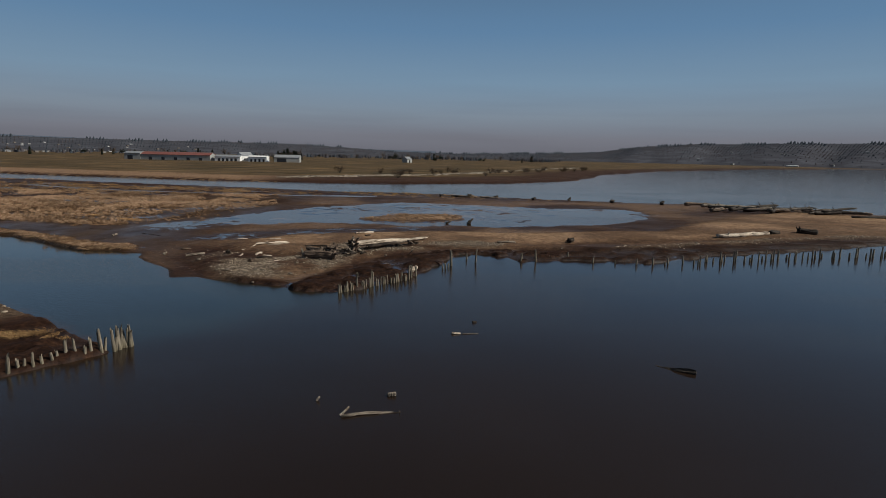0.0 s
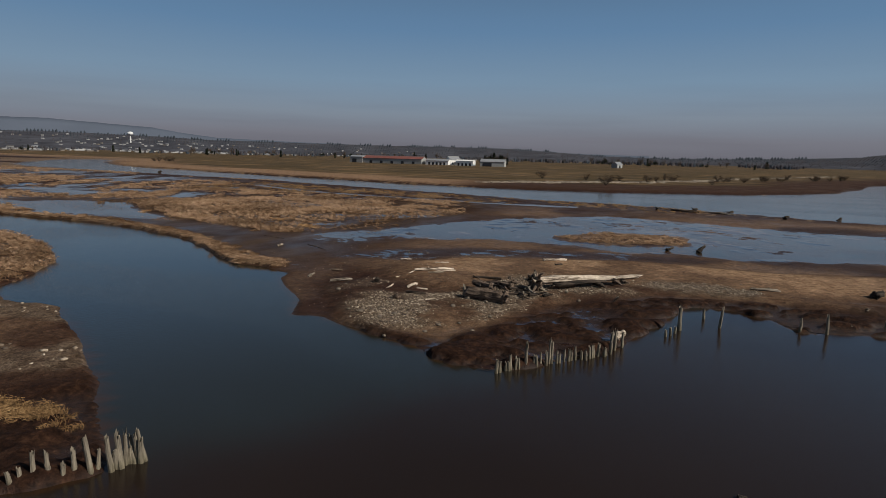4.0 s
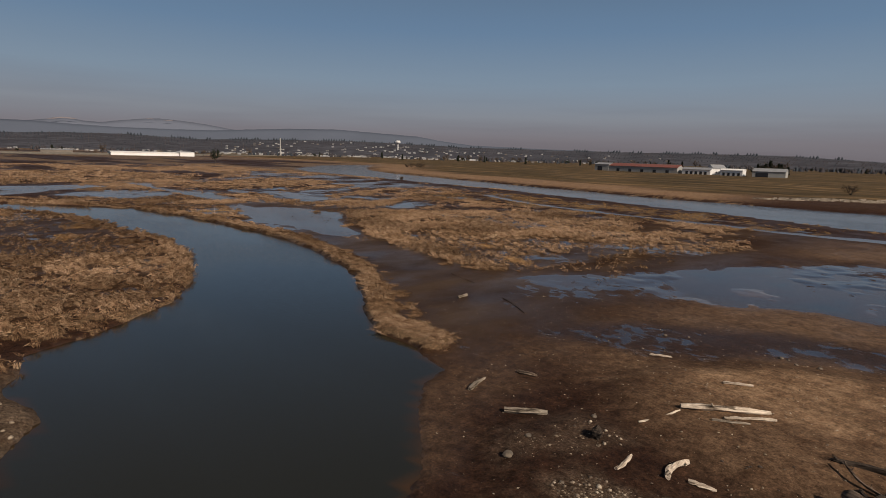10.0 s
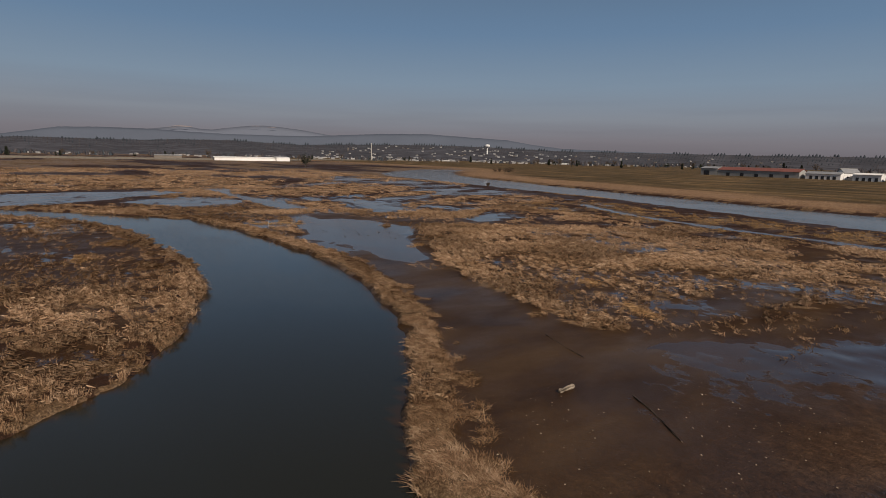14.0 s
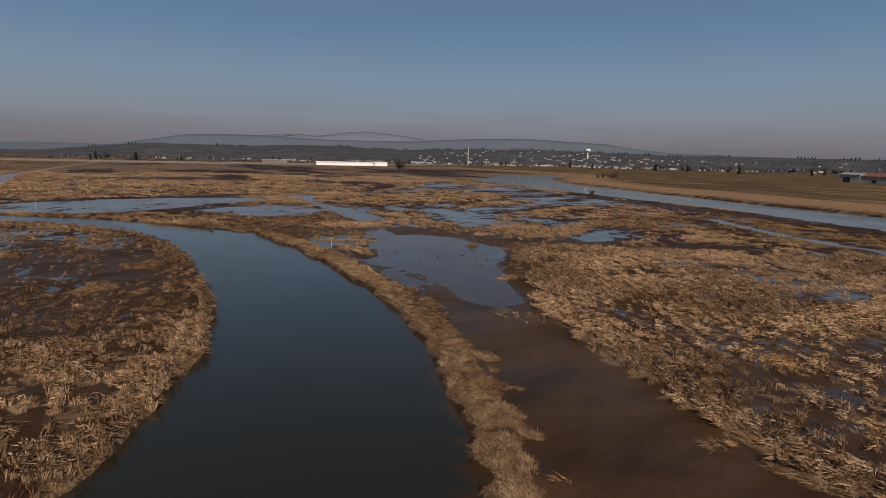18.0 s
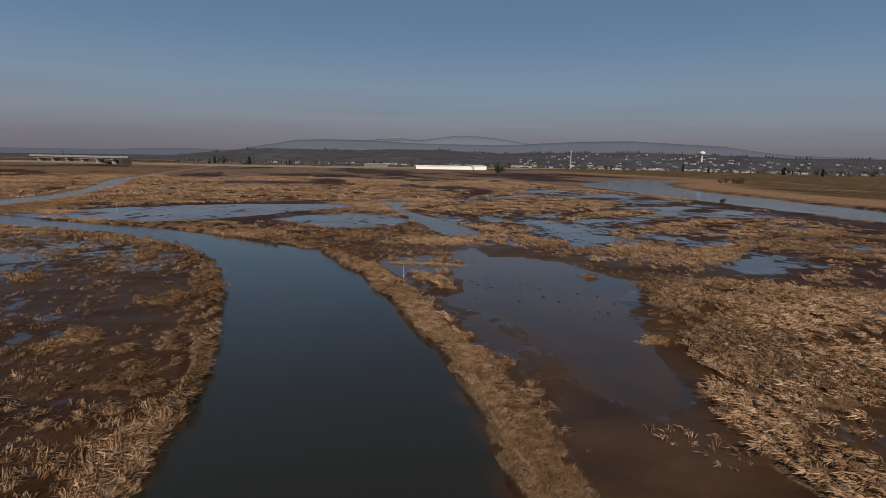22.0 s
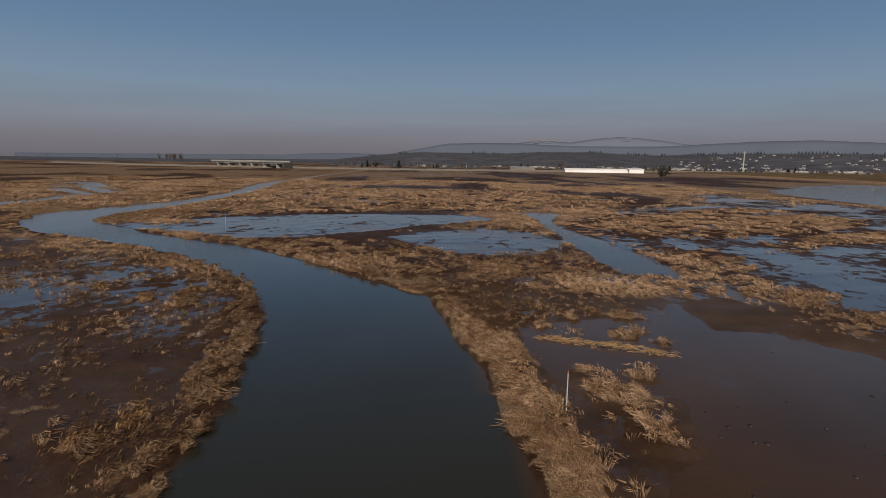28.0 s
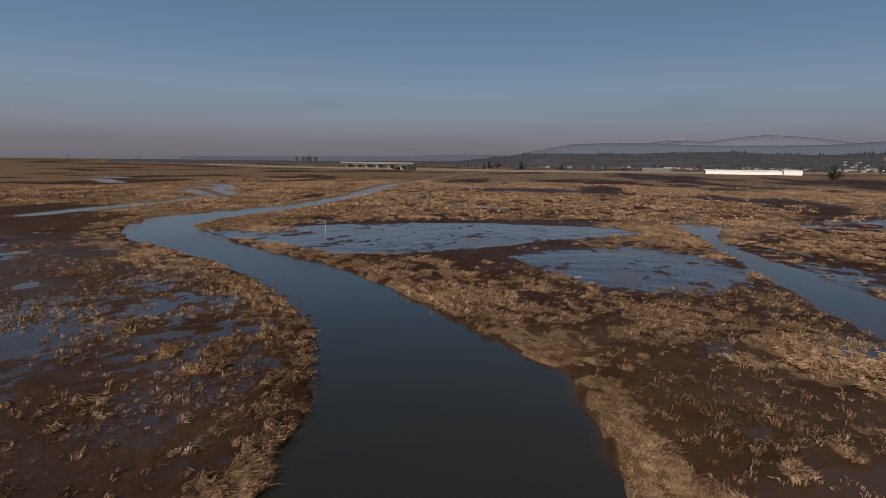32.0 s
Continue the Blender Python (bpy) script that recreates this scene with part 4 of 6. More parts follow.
# standing reeds on the islets of the pool
spots_i = np.array([(-126, 89), (-126.4, 90), (-126, 91), (-127, 88), (-123, 83), (-121, 88), (-122, 90), (-121, 89), (-119.7, 90.4), (-122, 85), (-114.3, 84.4), (-113.5, 84.9), (-108.8, 101.3), (-117.2, 107.4)])
xg = np.repeat(spots_i[:, 0], 14) + r.randn(len(spots_i) * 14) * 0.4
yg = np.repeat(spots_i[:, 1], 14) + r.randn(len(spots_i) * 14) * 0.35
tufts("reed_clump", xg, yg, 0.3 + 0.2 * r.rand(len(xg)), 10, straw, "pale reed clumps on islets in a muddy pool", 274, 0.6, 0.035, 0.5)
# a drift of dead reed stalks left by the tide
k = 300
t = r.rand(k)
xs, ys = -120.2 + 3.3 * t + r.randn(k) * 0.3, 82.6 + 7.4 * t + r.randn(k) * 0.3
ang = math.atan2(7.4, 3.3) + r.randn(k) * 0.55
ln, zz = 0.25 + 0.55 * r.rand(k), heights(xs, ys) + 0.03 + 0.26 * r.rand(k) * (1 - np.abs(t - 0.5))
co = np.empty((k, 6, 3), np.float32)
for j, (u, q) in enumerate(((-0.5, -1), (-0.5, 1), (0, -1), (0, 1), (0.5, -0.5), (0.5, 0.5))):
    co[:, j, 0] = xs + np.cos(ang) * ln * u - np.sin(ang) * 0.016 * q
    co[:, j, 1] = ys + np.sin(ang) * ln * u + np.cos(ang) * 0.016 * q
    co[:, j, 2] = zz + (0.05 if u == 0 else 0.0) + 0.012 * q
q4 = (np.arange(k)[:, None] * 6)
tagged(new("reed_drift", tri_mesh("reed_drift", co.reshape(-1, 3), np.concatenate([q4 + np.array([[0, 1, 3, 2]]), q4 + np.array([[2, 3, 5, 4]])], 0), rust_grass)), "long drift of dead reed stalks on wet mud", "reed drift", kind="stuff")

# ---------------------------------------------------------------- hills, woods and mountains
def bearing(deg, dist, x=-50.0, y=50.0):
    return x + math.sin(radians(deg)) * dist, y + math.cos(radians(deg)) * dist


# aerial haze is painted into the hills' base colour, bluish and lightened
hill_haze_mat = plain("haze_toned_wooded_hill", (0.082, 0.081, 0.094), 0.95, vary=0.4, scale=0.02, gloss=0.0)
# mountain and snow colours are shifted towards the sky to paint in haze
ridge_mat = plain("haze_painted_mountain", (0.112, 0.128, 0.165), 1.0, vary=0.04, scale=0.004, gloss=0.0)
snow_mat = plain("haze_painted_snow", (0.24, 0.208, 0.215), 1.0, vary=0.2, scale=0.01)
HILLS = ((-130, -0.1), (-112, -0.1), (-99, 0.02), (-94, 0.58), (-90.7, 0.82), (-82, 0.84), (-79, 1.0), (-74, 1.05), (-71, 0.9), (-68, 0.8), (-64, 0.95), (-60, 1.0), (-56, 1.08),
         (-52, 1.05), (-46, 0.92), (-42.8, 0.78), (-38, 0.78), (-33, 0.74), (-25.5, 0.73), (-18, 0.74), (-13, 0.7), (-8.5, 0.45), (-4, 0.2), (2, 0.1), (8, 0.22), (12, 0.36), (16.4, 0.58),
         (19.5, 1.05), (26, 1.45), (31, 1.5), (38, 1.62), (48, 1.5), (70, 0.6))
PEAKS = ((-125, 0.2), (-104, 0.4), (-101, 0.6), (-98, 0.65), (-94, 0.6), (-92, 0.95), (-91, 1.15), (-88, 1.72), (-85, 1.84), (-81, 1.84), (-78, 1.7), (-75, 1.62), (-71, 1.6), (-67, 1.65), (-64, 1.85),
         (-60, 2.08), (-55.5, 2.16), (-51.5, 1.94), (-47.6, 1.74), (-45, 1.32), (-42, 1.0), (-36, 0.85), (-28, 0.7), (-20, 0.5), (0, 0.3))
FAR_PEAKS = ((-95, 0.3), (-87, 1.2), (-82, 1.75), (-80, 2.0), (-78.6, 2.25), (-77.3, 2.02), (-76, 1.95), (-74.5, 2.2), (-72.6, 2.45), (-71.4, 2.5), (-69.8, 2.4), (-67.5, 2.15), (-64, 1.6), (-58, 1.0), (-40, 0.3))


def ridge(name, table, near, crest, far, mat, seed, wobble):
    """A chain of hills: a foot, a rising face with spurs, a crest and a back slope."""
    degs = np.arange(table[0][0], table[-1][0], 0.25)
    top = np.interp(degs, [a for a, _ in table], [b for _, b in table])
    rows = []
    for k, s in enumerate((0.0, 0.12, 0.3, 0.5, 0.7, 0.88, 1.0, 1.3)):
        d = near + (crest - near) * s if s <= 1 else far
        spur = vnoise(degs * 4.0, degs * 0 + k * 0.3, 9.0, seed) * 0.22
        rise = max(0.0, min(1.0, s)) ** (0.8 if wobble < 2 else 1.25) * (1 if s <= 1 else 0.5)
        tree_line = (np.random.RandomState(seed + k).rand(len(degs)) - 0.5) * wobble * (s > 0.4)
        z = (np.tan(np.radians(top)) * crest + 11) * np.clip(rise + spur * s * (1 - s) * (3 if wobble < 2 else 1), 0, 1.0) + tree_line
        z = np.where(s == 0, -2.0, z)
        xs, ys = bearing(0, 0)[0] + np.sin(np.radians(degs)) * d, bearing(0, 0)[1] + np.cos(np.radians(degs)) * d
        rows.append(np.stack([xs, ys, z], 1))
    co = np.concatenate(rows)
    m = len(degs)
    a = (np.arange(len(rows) - 1)[:, None] * m + np.arange(m - 1)[None, :]).ravel()
    me = tri_mesh(name, co, np.stack([a, a + 1, a + 1 + m, a + m], 1), mat)
    if wobble < 2:
        me.polygons.foreach_set("use_smooth", np.ones(len(me.polygons), bool))
    return new(name, me), degs, co.reshape(len(rows), m, 3)


hills, hill_degs, hill_co = ridge("backdrop_hills", HILLS, 1500, 2900, 3400, hill_haze_mat, 301, 1.5)
tagged(hills, "dark wooded hills behind the town, blue haze painted into their colour", "hill", kind="structure")
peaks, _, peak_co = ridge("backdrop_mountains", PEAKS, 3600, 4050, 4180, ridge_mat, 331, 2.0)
tagged(peaks, "pale grey-blue mountains with haze painted into their colour", "mountain", kind="structure")
# paler again: more haze painted into the high peaks' colour
far_ridge_mat = plain("haze_painted_far_mountain", (0.134, 0.148, 0.188), 1.0, vary=0.04, scale=0.004, gloss=0.0)
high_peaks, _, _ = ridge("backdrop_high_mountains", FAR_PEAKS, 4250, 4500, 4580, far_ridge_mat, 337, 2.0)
tagged(high_peaks, "faint high mountains with haze painted into their colour", "mountain", kind="structure")


def snow_cap(deg, wide, low, high, name="snow_patch"):
    """A snow field that lies on the face of the mountain."""
    bm = bmesh.new()
    ring = []
    for k in range(14):
        a = k / 14 * 2 * math.pi
        d = deg + math.cos(a) * wide * (0.8 + 0.4 * math.sin(a * 3 + deg))
        e = (low + high) / 2 + math.sin(a) * (high - low) / 2 * (0.75 + 0.3 * math.cos(a * 2))
        x, y = bearing(d, 4440)
        ring.append(bm.verts.new((x, y, math.tan(radians(e)) * 4440 + 11)))
    bm.faces.new(ring)
    bmesh.ops.solidify(bm, geom=bm.faces[:], thickness=6)
    return bm


def part(name, bm, mat, parent=None, label=""):
    me = bpy.data.meshes.new(name)
    bm.to_mesh(me)
    bm.free()
    me.materials.append(mat)
    ob = new(name, me)
    if parent is not None:
        ob.parent = parent
    if label:
        ob["label"] = label
    return ob


def hill_height(deg, s):
    """A place on the hills' face at a bearing; s runs from foot to crest."""
    j = int(np.clip(np.searchsorted(hill_degs, deg), 0, len(hill_degs) - 1))
    knots = (0.0, 0.12, 0.3, 0.5, 0.7, 0.88, 1.0)
    return [float(np.interp(s, knots, hill_co[:7, j, k])) for k in range(3)]


# woods on the hills: pointed firs, thick along the crest
def wood_mesh(name, spots, mat, seed):
    r = np.random.RandomState(seed)
    co, faces = [], []
    for x, y, z, h in spots:
        w = h * (0.26 + 0.24 * r.rand())
        base = len(co)
        for level, frac in ((0.05, 1.0), (0.55, 0.62)):
            for k in range(5):
                a = k / 5 * 2 * math.pi + r.rand() * 0.8
                q = w * frac * (0.75 + 0.5 * r.rand())
                co.append((x + math.cos(a) * q, y + math.sin(a) * q, z + h * level))
        co.append((x, y, z + h))
        for k in range(5):
            p = (k + 1) % 5
            faces += [(base + k, base + p, base + 5 + p), (base + k, base + 5 + p, base + 5 + k), (base + 5 + k, base + 5 + p, base + 10)]
    return tri_mesh(name, np.array(co), np.array(faces), mat)


r = random.Random(41)
# far trees carry haze in their own colours: bluer and lighter, low contrast
fir_haze_mat = plain("far_firs", (0.052, 0.060, 0.072), 0.95, vary=0.4, scale=0.05, gloss=0.0)
bare_haze_mat = plain("haze_toned_bare_wood", (0.082, 0.073, 0.077), 0.95, vary=0.4, scale=0.05, gloss=0.0)
spots, bare = [], []
for k in range(11000):
    deg = r.uniform(-96, 48) if k < 8000 else r.uniform(8, 48)
    s = r.random() ** 0.6
    x, y, z = hill_height(deg, s)
    clump = vnoise(np.array([deg * 3.0]), np.array([s * 6.0]), 2.2, 77)[0]
    (spots if clump + s * 0.7 > 0.25 else bare).append((x, y, z - 2, (r.uniform(7, 15) if s > 0.82 and clump > 0.15 else r.uniform(3, 7))))
tagged(new("far_firs", wood_mesh("far_firs", spots, fir_haze_mat, 5)), "dark evergreen woods on the hills, haze painted into their colour", "woods", kind="stuff")
tagged(new("far_bare_trees", wood_mesh("far_bare_trees", bare, bare_haze_mat, 6)), "bare brown trees on the lower slopes, haze painted into their colour", "woods", kind="stuff")
flat_bare, flat_fir = [], []
for _ in range(3200):
    deg, d = r.uniform(-98, 14), r.uniform(1000, 1650)
    if vnoise(np.array([deg]), np.array([d * 0.01]), 2.5, 88)[0] < 0.1:
        continue
    if deg > -66 and d < 1050:
        d += 250
    x, y = bearing(deg, d)
    (flat_bare if r.random() < 0.65 else flat_fir).append((x, y, 0.5, r.uniform(3.5, 9)))
tagged(new("hedgerow_trees", wood_mesh("hedgerow_trees", flat_bare, bare_haze_mat, 7)), "bare brown hedgerow trees before the town, haze painted into their colour", "woods", kind="stuff")
tagged(new("hedgerow_firs", wood_mesh("hedgerow_firs", flat_fir, fir_haze_mat, 8)), "dark firs scattered before the town, haze painted into their colour", "woods", kind="stuff")

# ---------------------------------------------------------------- wood, stones and other things on the flats
def wood(name, dark, mid, light):
    """Weathered wood: grain and cracks along the length, blotches across it."""
    m, n, l, b = material(name, 0.85)
    b.inputs["Specular IOR Level"].default_value = 0.25
    grain, crack = noise_tex(n, l, 16.0, 7, 0.7, (0.07, 1, 1)), noise_tex(n, l, 5.0, 4, 0.6, (0.1, 1, 1))
    c = ramp(n, l, grain, (0.32, dark), (0.5, mid), (0.68, light))
    c = blend(n, l, 1.0, c, ramp(n, l, crack, (0.40, (0.22, 0.2, 0.18)), (0.47, (1, 1, 1))), "MULTIPLY")
    c = blend(n, l, 1.0, c, ramp(n, l, noise_tex(n, l, 1.1, 4, 0.6), (0.35, (0.55, 0.52, 0.5)), (0.62, (1.08, 1.06, 1.04))), "MULTIPLY")
    l.new(c, b.inputs["Base Color"])
    bump(n, l, b, blend(n, l, 0.6, grain, crack), 1.0, 0.07)
    return m


grey_wood = wood("weathered_wood", (0.10, 0.078, 0.056), (0.26, 0.212, 0.163), (0.44, 0.37, 0.29))
pale_wood = wood("bleached_wood", (0.30, 0.235, 0.175), (0.58, 0.475, 0.37), (0.76, 0.65, 0.53))
dark_wood = wood("wet_dark_wood", (0.018, 0.012, 0.009), (0.05, 0.036, 0.026), (0.12, 0.088, 0.064))
brown_wood = wood("brown_drift_wood", (0.045, 0.029, 0.020), (0.15, 0.105, 0.075), (0.31, 0.235, 0.175))
stone_mat = plain("grey_stone", (0.15, 0.115, 0.082), 0.85, vary=0.45, scale=7.0, depth=0.02)
post_mat, n, l, b = material("barnacled_post", 0.8)
up = n.new("ShaderNodeSeparateXYZ")
geo = n.new("ShaderNodeNewGeometry")
l.new(geo.outputs["Position"], up.inputs[0])
grain = noise_tex(n, l, 9.0, 6, 0.7, (1, 1, 0.15))
weather = ramp(n, l, grain, (0.3, (0.07, 0.054, 0.038)), (0.7, (0.28, 0.23, 0.165)))
algae = ramp(n, l, grain, (0.3, (0.062, 0.049, 0.028)), (0.7, (0.20, 0.165, 0.105)))
l.new(blend(n, l, ramp(n, l, calc(n, l, "ADD", up.outputs["Z"], calc(n, l, "MULTIPLY", grain, 0.5)), (0.35, (1,) * 3), (0.75, (0,) * 3)), weather, algae), b.inputs["Base Color"])
bump(n, l, b, grain, 0.9, 0.04)


def limb(bm, points, radii, sides=9, rough=0.15, seed=0, flat=1.0):
    """A branch or trunk: rings along a bent line, uneven, closed at both ends."""
    rr = random.Random(seed)
    pts = [Vector(p) for p in points]
    rings = []
    for k, (p, q) in enumerate(zip(pts, radii)):
        way = (pts[min(k + 1, len(pts) - 1)] - pts[max(k - 1, 0)]).normalized()
        side = way.cross(Vector((0.05, 0.03, 1))).normalized()
        top = side.cross(way).normalized()
        ring = []
        for s in range(sides):
            a = s / sides * 2 * math.pi
            g = q * (0.88 + 0.12 * (s % 3 > 0) if sides > 20 else 1.0) * (1 + rough * (rr.random() * 2 - 1) + rough * 0.8 * math.sin(a * 3 + k * 0.4))
            ring.append(bm.verts.new(p + side * math.cos(a) * g + top * math.sin(a) * g * flat))
        rings.append(ring)
    for a, c in zip(rings, rings[1:]):
        for s in range(sides):
            bm.faces.new((a[s], a[(s + 1) % sides], c[(s + 1) % sides], c[s]))
    bm.faces.new(rings[0][::-1])
    bm.faces.new(rings[-1])
    return bm


def bent(a, c, sag=0.1, steps=7, seed=0):
    rr = random.Random(seed)
    a, c = Vector(a), Vector(c)
    d = c - a
    side = d.cross(Vector((0, 0, 1)))
    side = side.normalized() if side.length > 1e-6 else Vector((1, 0, 0))
    b1, b2 = rr.uniform(-1, 1) * sag * d.length, rr.uniform(-0.3, 0.3) * sag * d.length
    return [a + d * t + side * b1 * math.sin(t * math.pi) + Vector((0, 0, b2 * math.sin(t * math.pi * 1.5))) + Vector((rr.uniform(-1, 1), rr.uniform(-1, 1), rr.uniform(-0.5, 0.5))) * d.length * 0.008
            for t in [k / (steps - 1) for k in range(steps)]]


def empty(name, x, y, z, label, category, group=""):
    e = new(name)
    e.empty_display_size = 0.2
    e.location = (x, y, z)
    return tagged(e, label, category, group)


def smooth(ob):
    for p in ob.data.polygons:
        p.use_smooth = True
    return ob


def twisted(start, way, length, seed, steps=9, curl=0.45, floor=0.02):
    """The wandering line of a root."""
    rr = random.Random(seed)
    p, d, out = Vector(start), Vector(way).normalized(), []
    bend = Vector((rr.uniform(-1, 1), rr.uniform(-1, 1), rr.uniform(-1, 1))) * curl
    for k in range(steps):
        out.append(p.copy())
        if k == steps // 2:
            bend = -bend
        d = (d + bend * 0.5 + Vector((rr.uniform(-1, 1), rr.uniform(-1, 1), rr.uniform(-1, 1))) * curl * 0.5).normalized()
        p = p + d * length / (steps - 1)
        p.z = max(p.z, floor)
    return out


def root_wad(e, at, back, r0, count, mats, seed):
    """Torn root plate: an uneven knot with wandering roots round it."""
    rr = random.Random(seed)
    bm = bmesh.new()
    bmesh.ops.create_icosphere(bm, subdivisions=3, radius=r0)
    for v in bm.verts:
        q = 1 + 0.55 * noise.noise(v.co * (1.6 / r0) + Vector((seed, 0, 0))) + 0.25 * noise.noise(v.co * (4.5 / r0))
        along_axis = back * v.co.dot(back)
        v.co = (v.co - along_axis) * q * 1.1 + along_axis * q * 0.6 + at
        v.co.z = max(v.co.z, -0.05)
    smooth(part("root_plate", bm, mats[0], e, "dark soil-stained root plate"))
    side = back.cross(Vector((0, 0, 1))).normalized()
    for k in range(count):
        ang = k / count * 2 * math.pi + rr.uniform(-0.3, 0.3)
        out = side * math.cos(ang) + Vector((0, 0, 1)) * math.sin(ang) + back * rr.uniform(-0.5, 0.7)
        q = r0 * rr.uniform(0.2, 0.42)
        line = twisted(at + out * r0 * 0.4, out, r0 * rr.uniform(0.9, 2.1), seed * 31 + k)
        smooth(part("root", limb(bmesh.new(), line, [q * f for f in (1.0, 0.95, 0.88, 0.8, 0.7, 0.6, 0.5, 0.38, 0.24)], 8, 0.25, seed + k, 0.8), mats[k % len(mats)], e, "dark twisted root"))


def drift_log(x0, y0, x1, y1, r0, r1, mat, label, seed, stubs=2, roots=0, lift=0.0, sag=0.05, flat=1.0, group="driftwood on the bar", base=None):
    """A stranded log with broken branch stubs and, where it has them, torn roots. Its length is the local x axis."""
    rr = random.Random(seed)
    z0, z1 = (height(x0, y0), height(x1, y1)) if base is None else (base, base)
    mx, my, mz = (x0 + x1) / 2, (y0 + y1) / 2, (z0 + z1) / 2
    e = empty("driftwood_log", mx, my, mz, label, "log", group)
    e.rotation_euler = (0, 0, math.atan2(y1 - y0, x1 - x0))
    half = math.hypot(x1 - x0, y1 - y0) / 2
    a, c = (-half, 0, z0 - mz + r0 * 0.7 * flat), (half, 0, z1 - mz + r1 * 0.7 * flat + lift)
    big = r0 > 0.3
    steps = 13 if big else 9
    line = bent(a, c, sag, steps, seed)
    radii = [(r0 + (r1 - r0) * k / (steps - 1)) * rr.uniform(0.92, 1.08) for k in range(steps)]
    radii[0], radii[-1] = r0 * 0.82, r1 * 0.6
    ob = part("trunk", limb(bmesh.new(), line, radii, 22 if big else 8, 0.13 if big else 0.26, seed, flat), mat, e)
    if big:
        smooth(ob)
    length = (Vector(c) - Vector(a)).length
    for k in range(stubs):
        t = rr.randint(2, steps - 2)
        p = line[t]
        out = Vector((rr.uniform(-1, 1), rr.uniform(-1, 1), rr.uniform(0.2, 0.9))).normalized() * length * rr.uniform(0.06, 0.14)
        smooth(part("branch_stub", limb(bmesh.new(), bent(p, p + out, 0.15, 4, seed + k), [radii[t] * 0.45, radii[t] * 0.36, radii[t] * 0.28, radii[t] * 0.12], 7, 0.15, seed + k), mat, e))
    if roots:
        root_wad(e, Vector(a), (Vector(a) - Vector(c)).normalized(), r0 * 0.95, roots, (mat, dark_wood), seed)
    return e


# stranded tree with its root plate, the mark of the bar; it lies along its local x axis
gz = height(-6.5, 68)
e = empty("stranded_tree", -6.4, 68.0, gz, "bleached fallen tree trunk with dark torn root plate on gravel", "log")
e.rotation_euler = (0, 0, math.atan2(7.0, 8.2))
line = [Vector((-5.2 + 10.6 * t, 0.12 * math.sin(t * 4), 0.78 - 0.16 * t + 0.05 * math.sin(t * 5))) for t in [k / 18 for k in range(19)]]
radii = [0.50, 0.46, 0.45, 0.45, 0.43, 0.42, 0.42, 0.41, 0.40, 0.39, 0.38, 0.37, 0.36, 0.34, 0.30, 0.26, 0.2, 0.13, 0.05]
smooth(part("trunk", limb(bmesh.new(), line, radii, 24, 0.09, 3, 0.72), pale_wood, e, "bleached pale trunk"))
smooth(part("split_slab", limb(bmesh.new(), bent((2.3, -0.25, 0.62), (5.9, -0.1, 0.80), 0.03, 9, 5), [0.12, 0.3, 0.36, 0.36, 0.34, 0.3, 0.25, 0.16, 0.04], 14, 0.16, 6, 0.45), pale_wood, e, "split pale slab"))
smooth(part("under_branch", limb(bmesh.new(), twisted((-3.6, -0.2, 0.35), (1, -0.05, 0), 5.2, 12, curl=0.1), [0.2, 0.26, 0.28, 0.26, 0.24, 0.2, 0.18, 0.12, 0.06], 9, 0.25, 13), dark_wood, e, "dark limb under the trunk"))
for k, (x, ln, q) in enumerate(((0.6, 1.2, 0.24), (2.6, 1.0, 0.2), (3.3, 0.9, 0.14))):
    smooth(part("broken_branch", limb(bmesh.new(), twisted((x, -0.15, 0.45), (0.45, -0.75, -0.35), ln, 90 + k, curl=0.25), [q * f for f in (1, 0.95, 0.9, 0.85, 0.75, 0.65, 0.5, 0.35, 0.15)], 9, 0.25, 91 + k), dark_wood if k == 0 else brown_wood, e))
root_wad(e, Vector((-5.2, 0, 0.62)), Vector((-1, 0, 0)), 0.72, 22, (brown_wood, dark_wood, grey_wood), 15)

drift_log(-11.7, 59.4, -15.0, 59.7, 0.52, 0.50, brown_wood, "thick dark cracked log lying on gravel", 21, stubs=1, roots=7, sag=0.02)
drift_log(-13.6, 62.4, -15.6, 63.3, 0.40, 0.22, brown_wood, "brown upturned stump with splayed roots", 22, stubs=2, roots=11, lift=0.3)
drift_log(-12.2, 63.6, -14.4, 64.6, 0.30, 0.16, brown_wood, "brown broken root wad in a tangle of driftwood", 23, stubs=2, roots=10, lift=0.2)
drift_log(-14.0, 66.9, -16.5, 66.2, 0.14, 0.10, dark_wood, "dark thin log behind the root tangle", 24, stubs=3)
drift_log(-9.4, 66.6, -6.0, 68.8, 0.09, 0.05, grey_wood, "thin grey pole beside the fallen tree", 25, stubs=1)
drift_log(-12.6, 65.4, -13.0, 66.0, 0.26, 0.16, brown_wood, "short brown stump standing in the gravel", 26, stubs=1, roots=6, lift=0.5)
drift_log(-22.4, 66.3, -19.3, 68.9, 0.15, 0.12, pale_wood, "long bleached log lying on sand", 27, stubs=1, sag=0.02)
drift_log(-20.6, 66.7, -18.9, 68.3, 0.08, 0.07, pale_wood, "bleached plank beside a long log", 28, stubs=0)
drift_log(-20.9, 66.1, -19.6, 67.0, 0.07, 0.05, grey_wood, "short grey driftwood stick on sand", 29, stubs=1)
drift_log(-23.2, 64.0, -22.2, 65.9, 0.05, 0.04, pale_wood, "thin curved bleached branch on sand", 30, stubs=0, sag=0.2)
drift_log(-20.3, 60.3, -20.3, 62.2, 0.14, 0.10, pale_wood, "forked bleached driftwood on gravel", 31, stubs=2, sag=0.15)
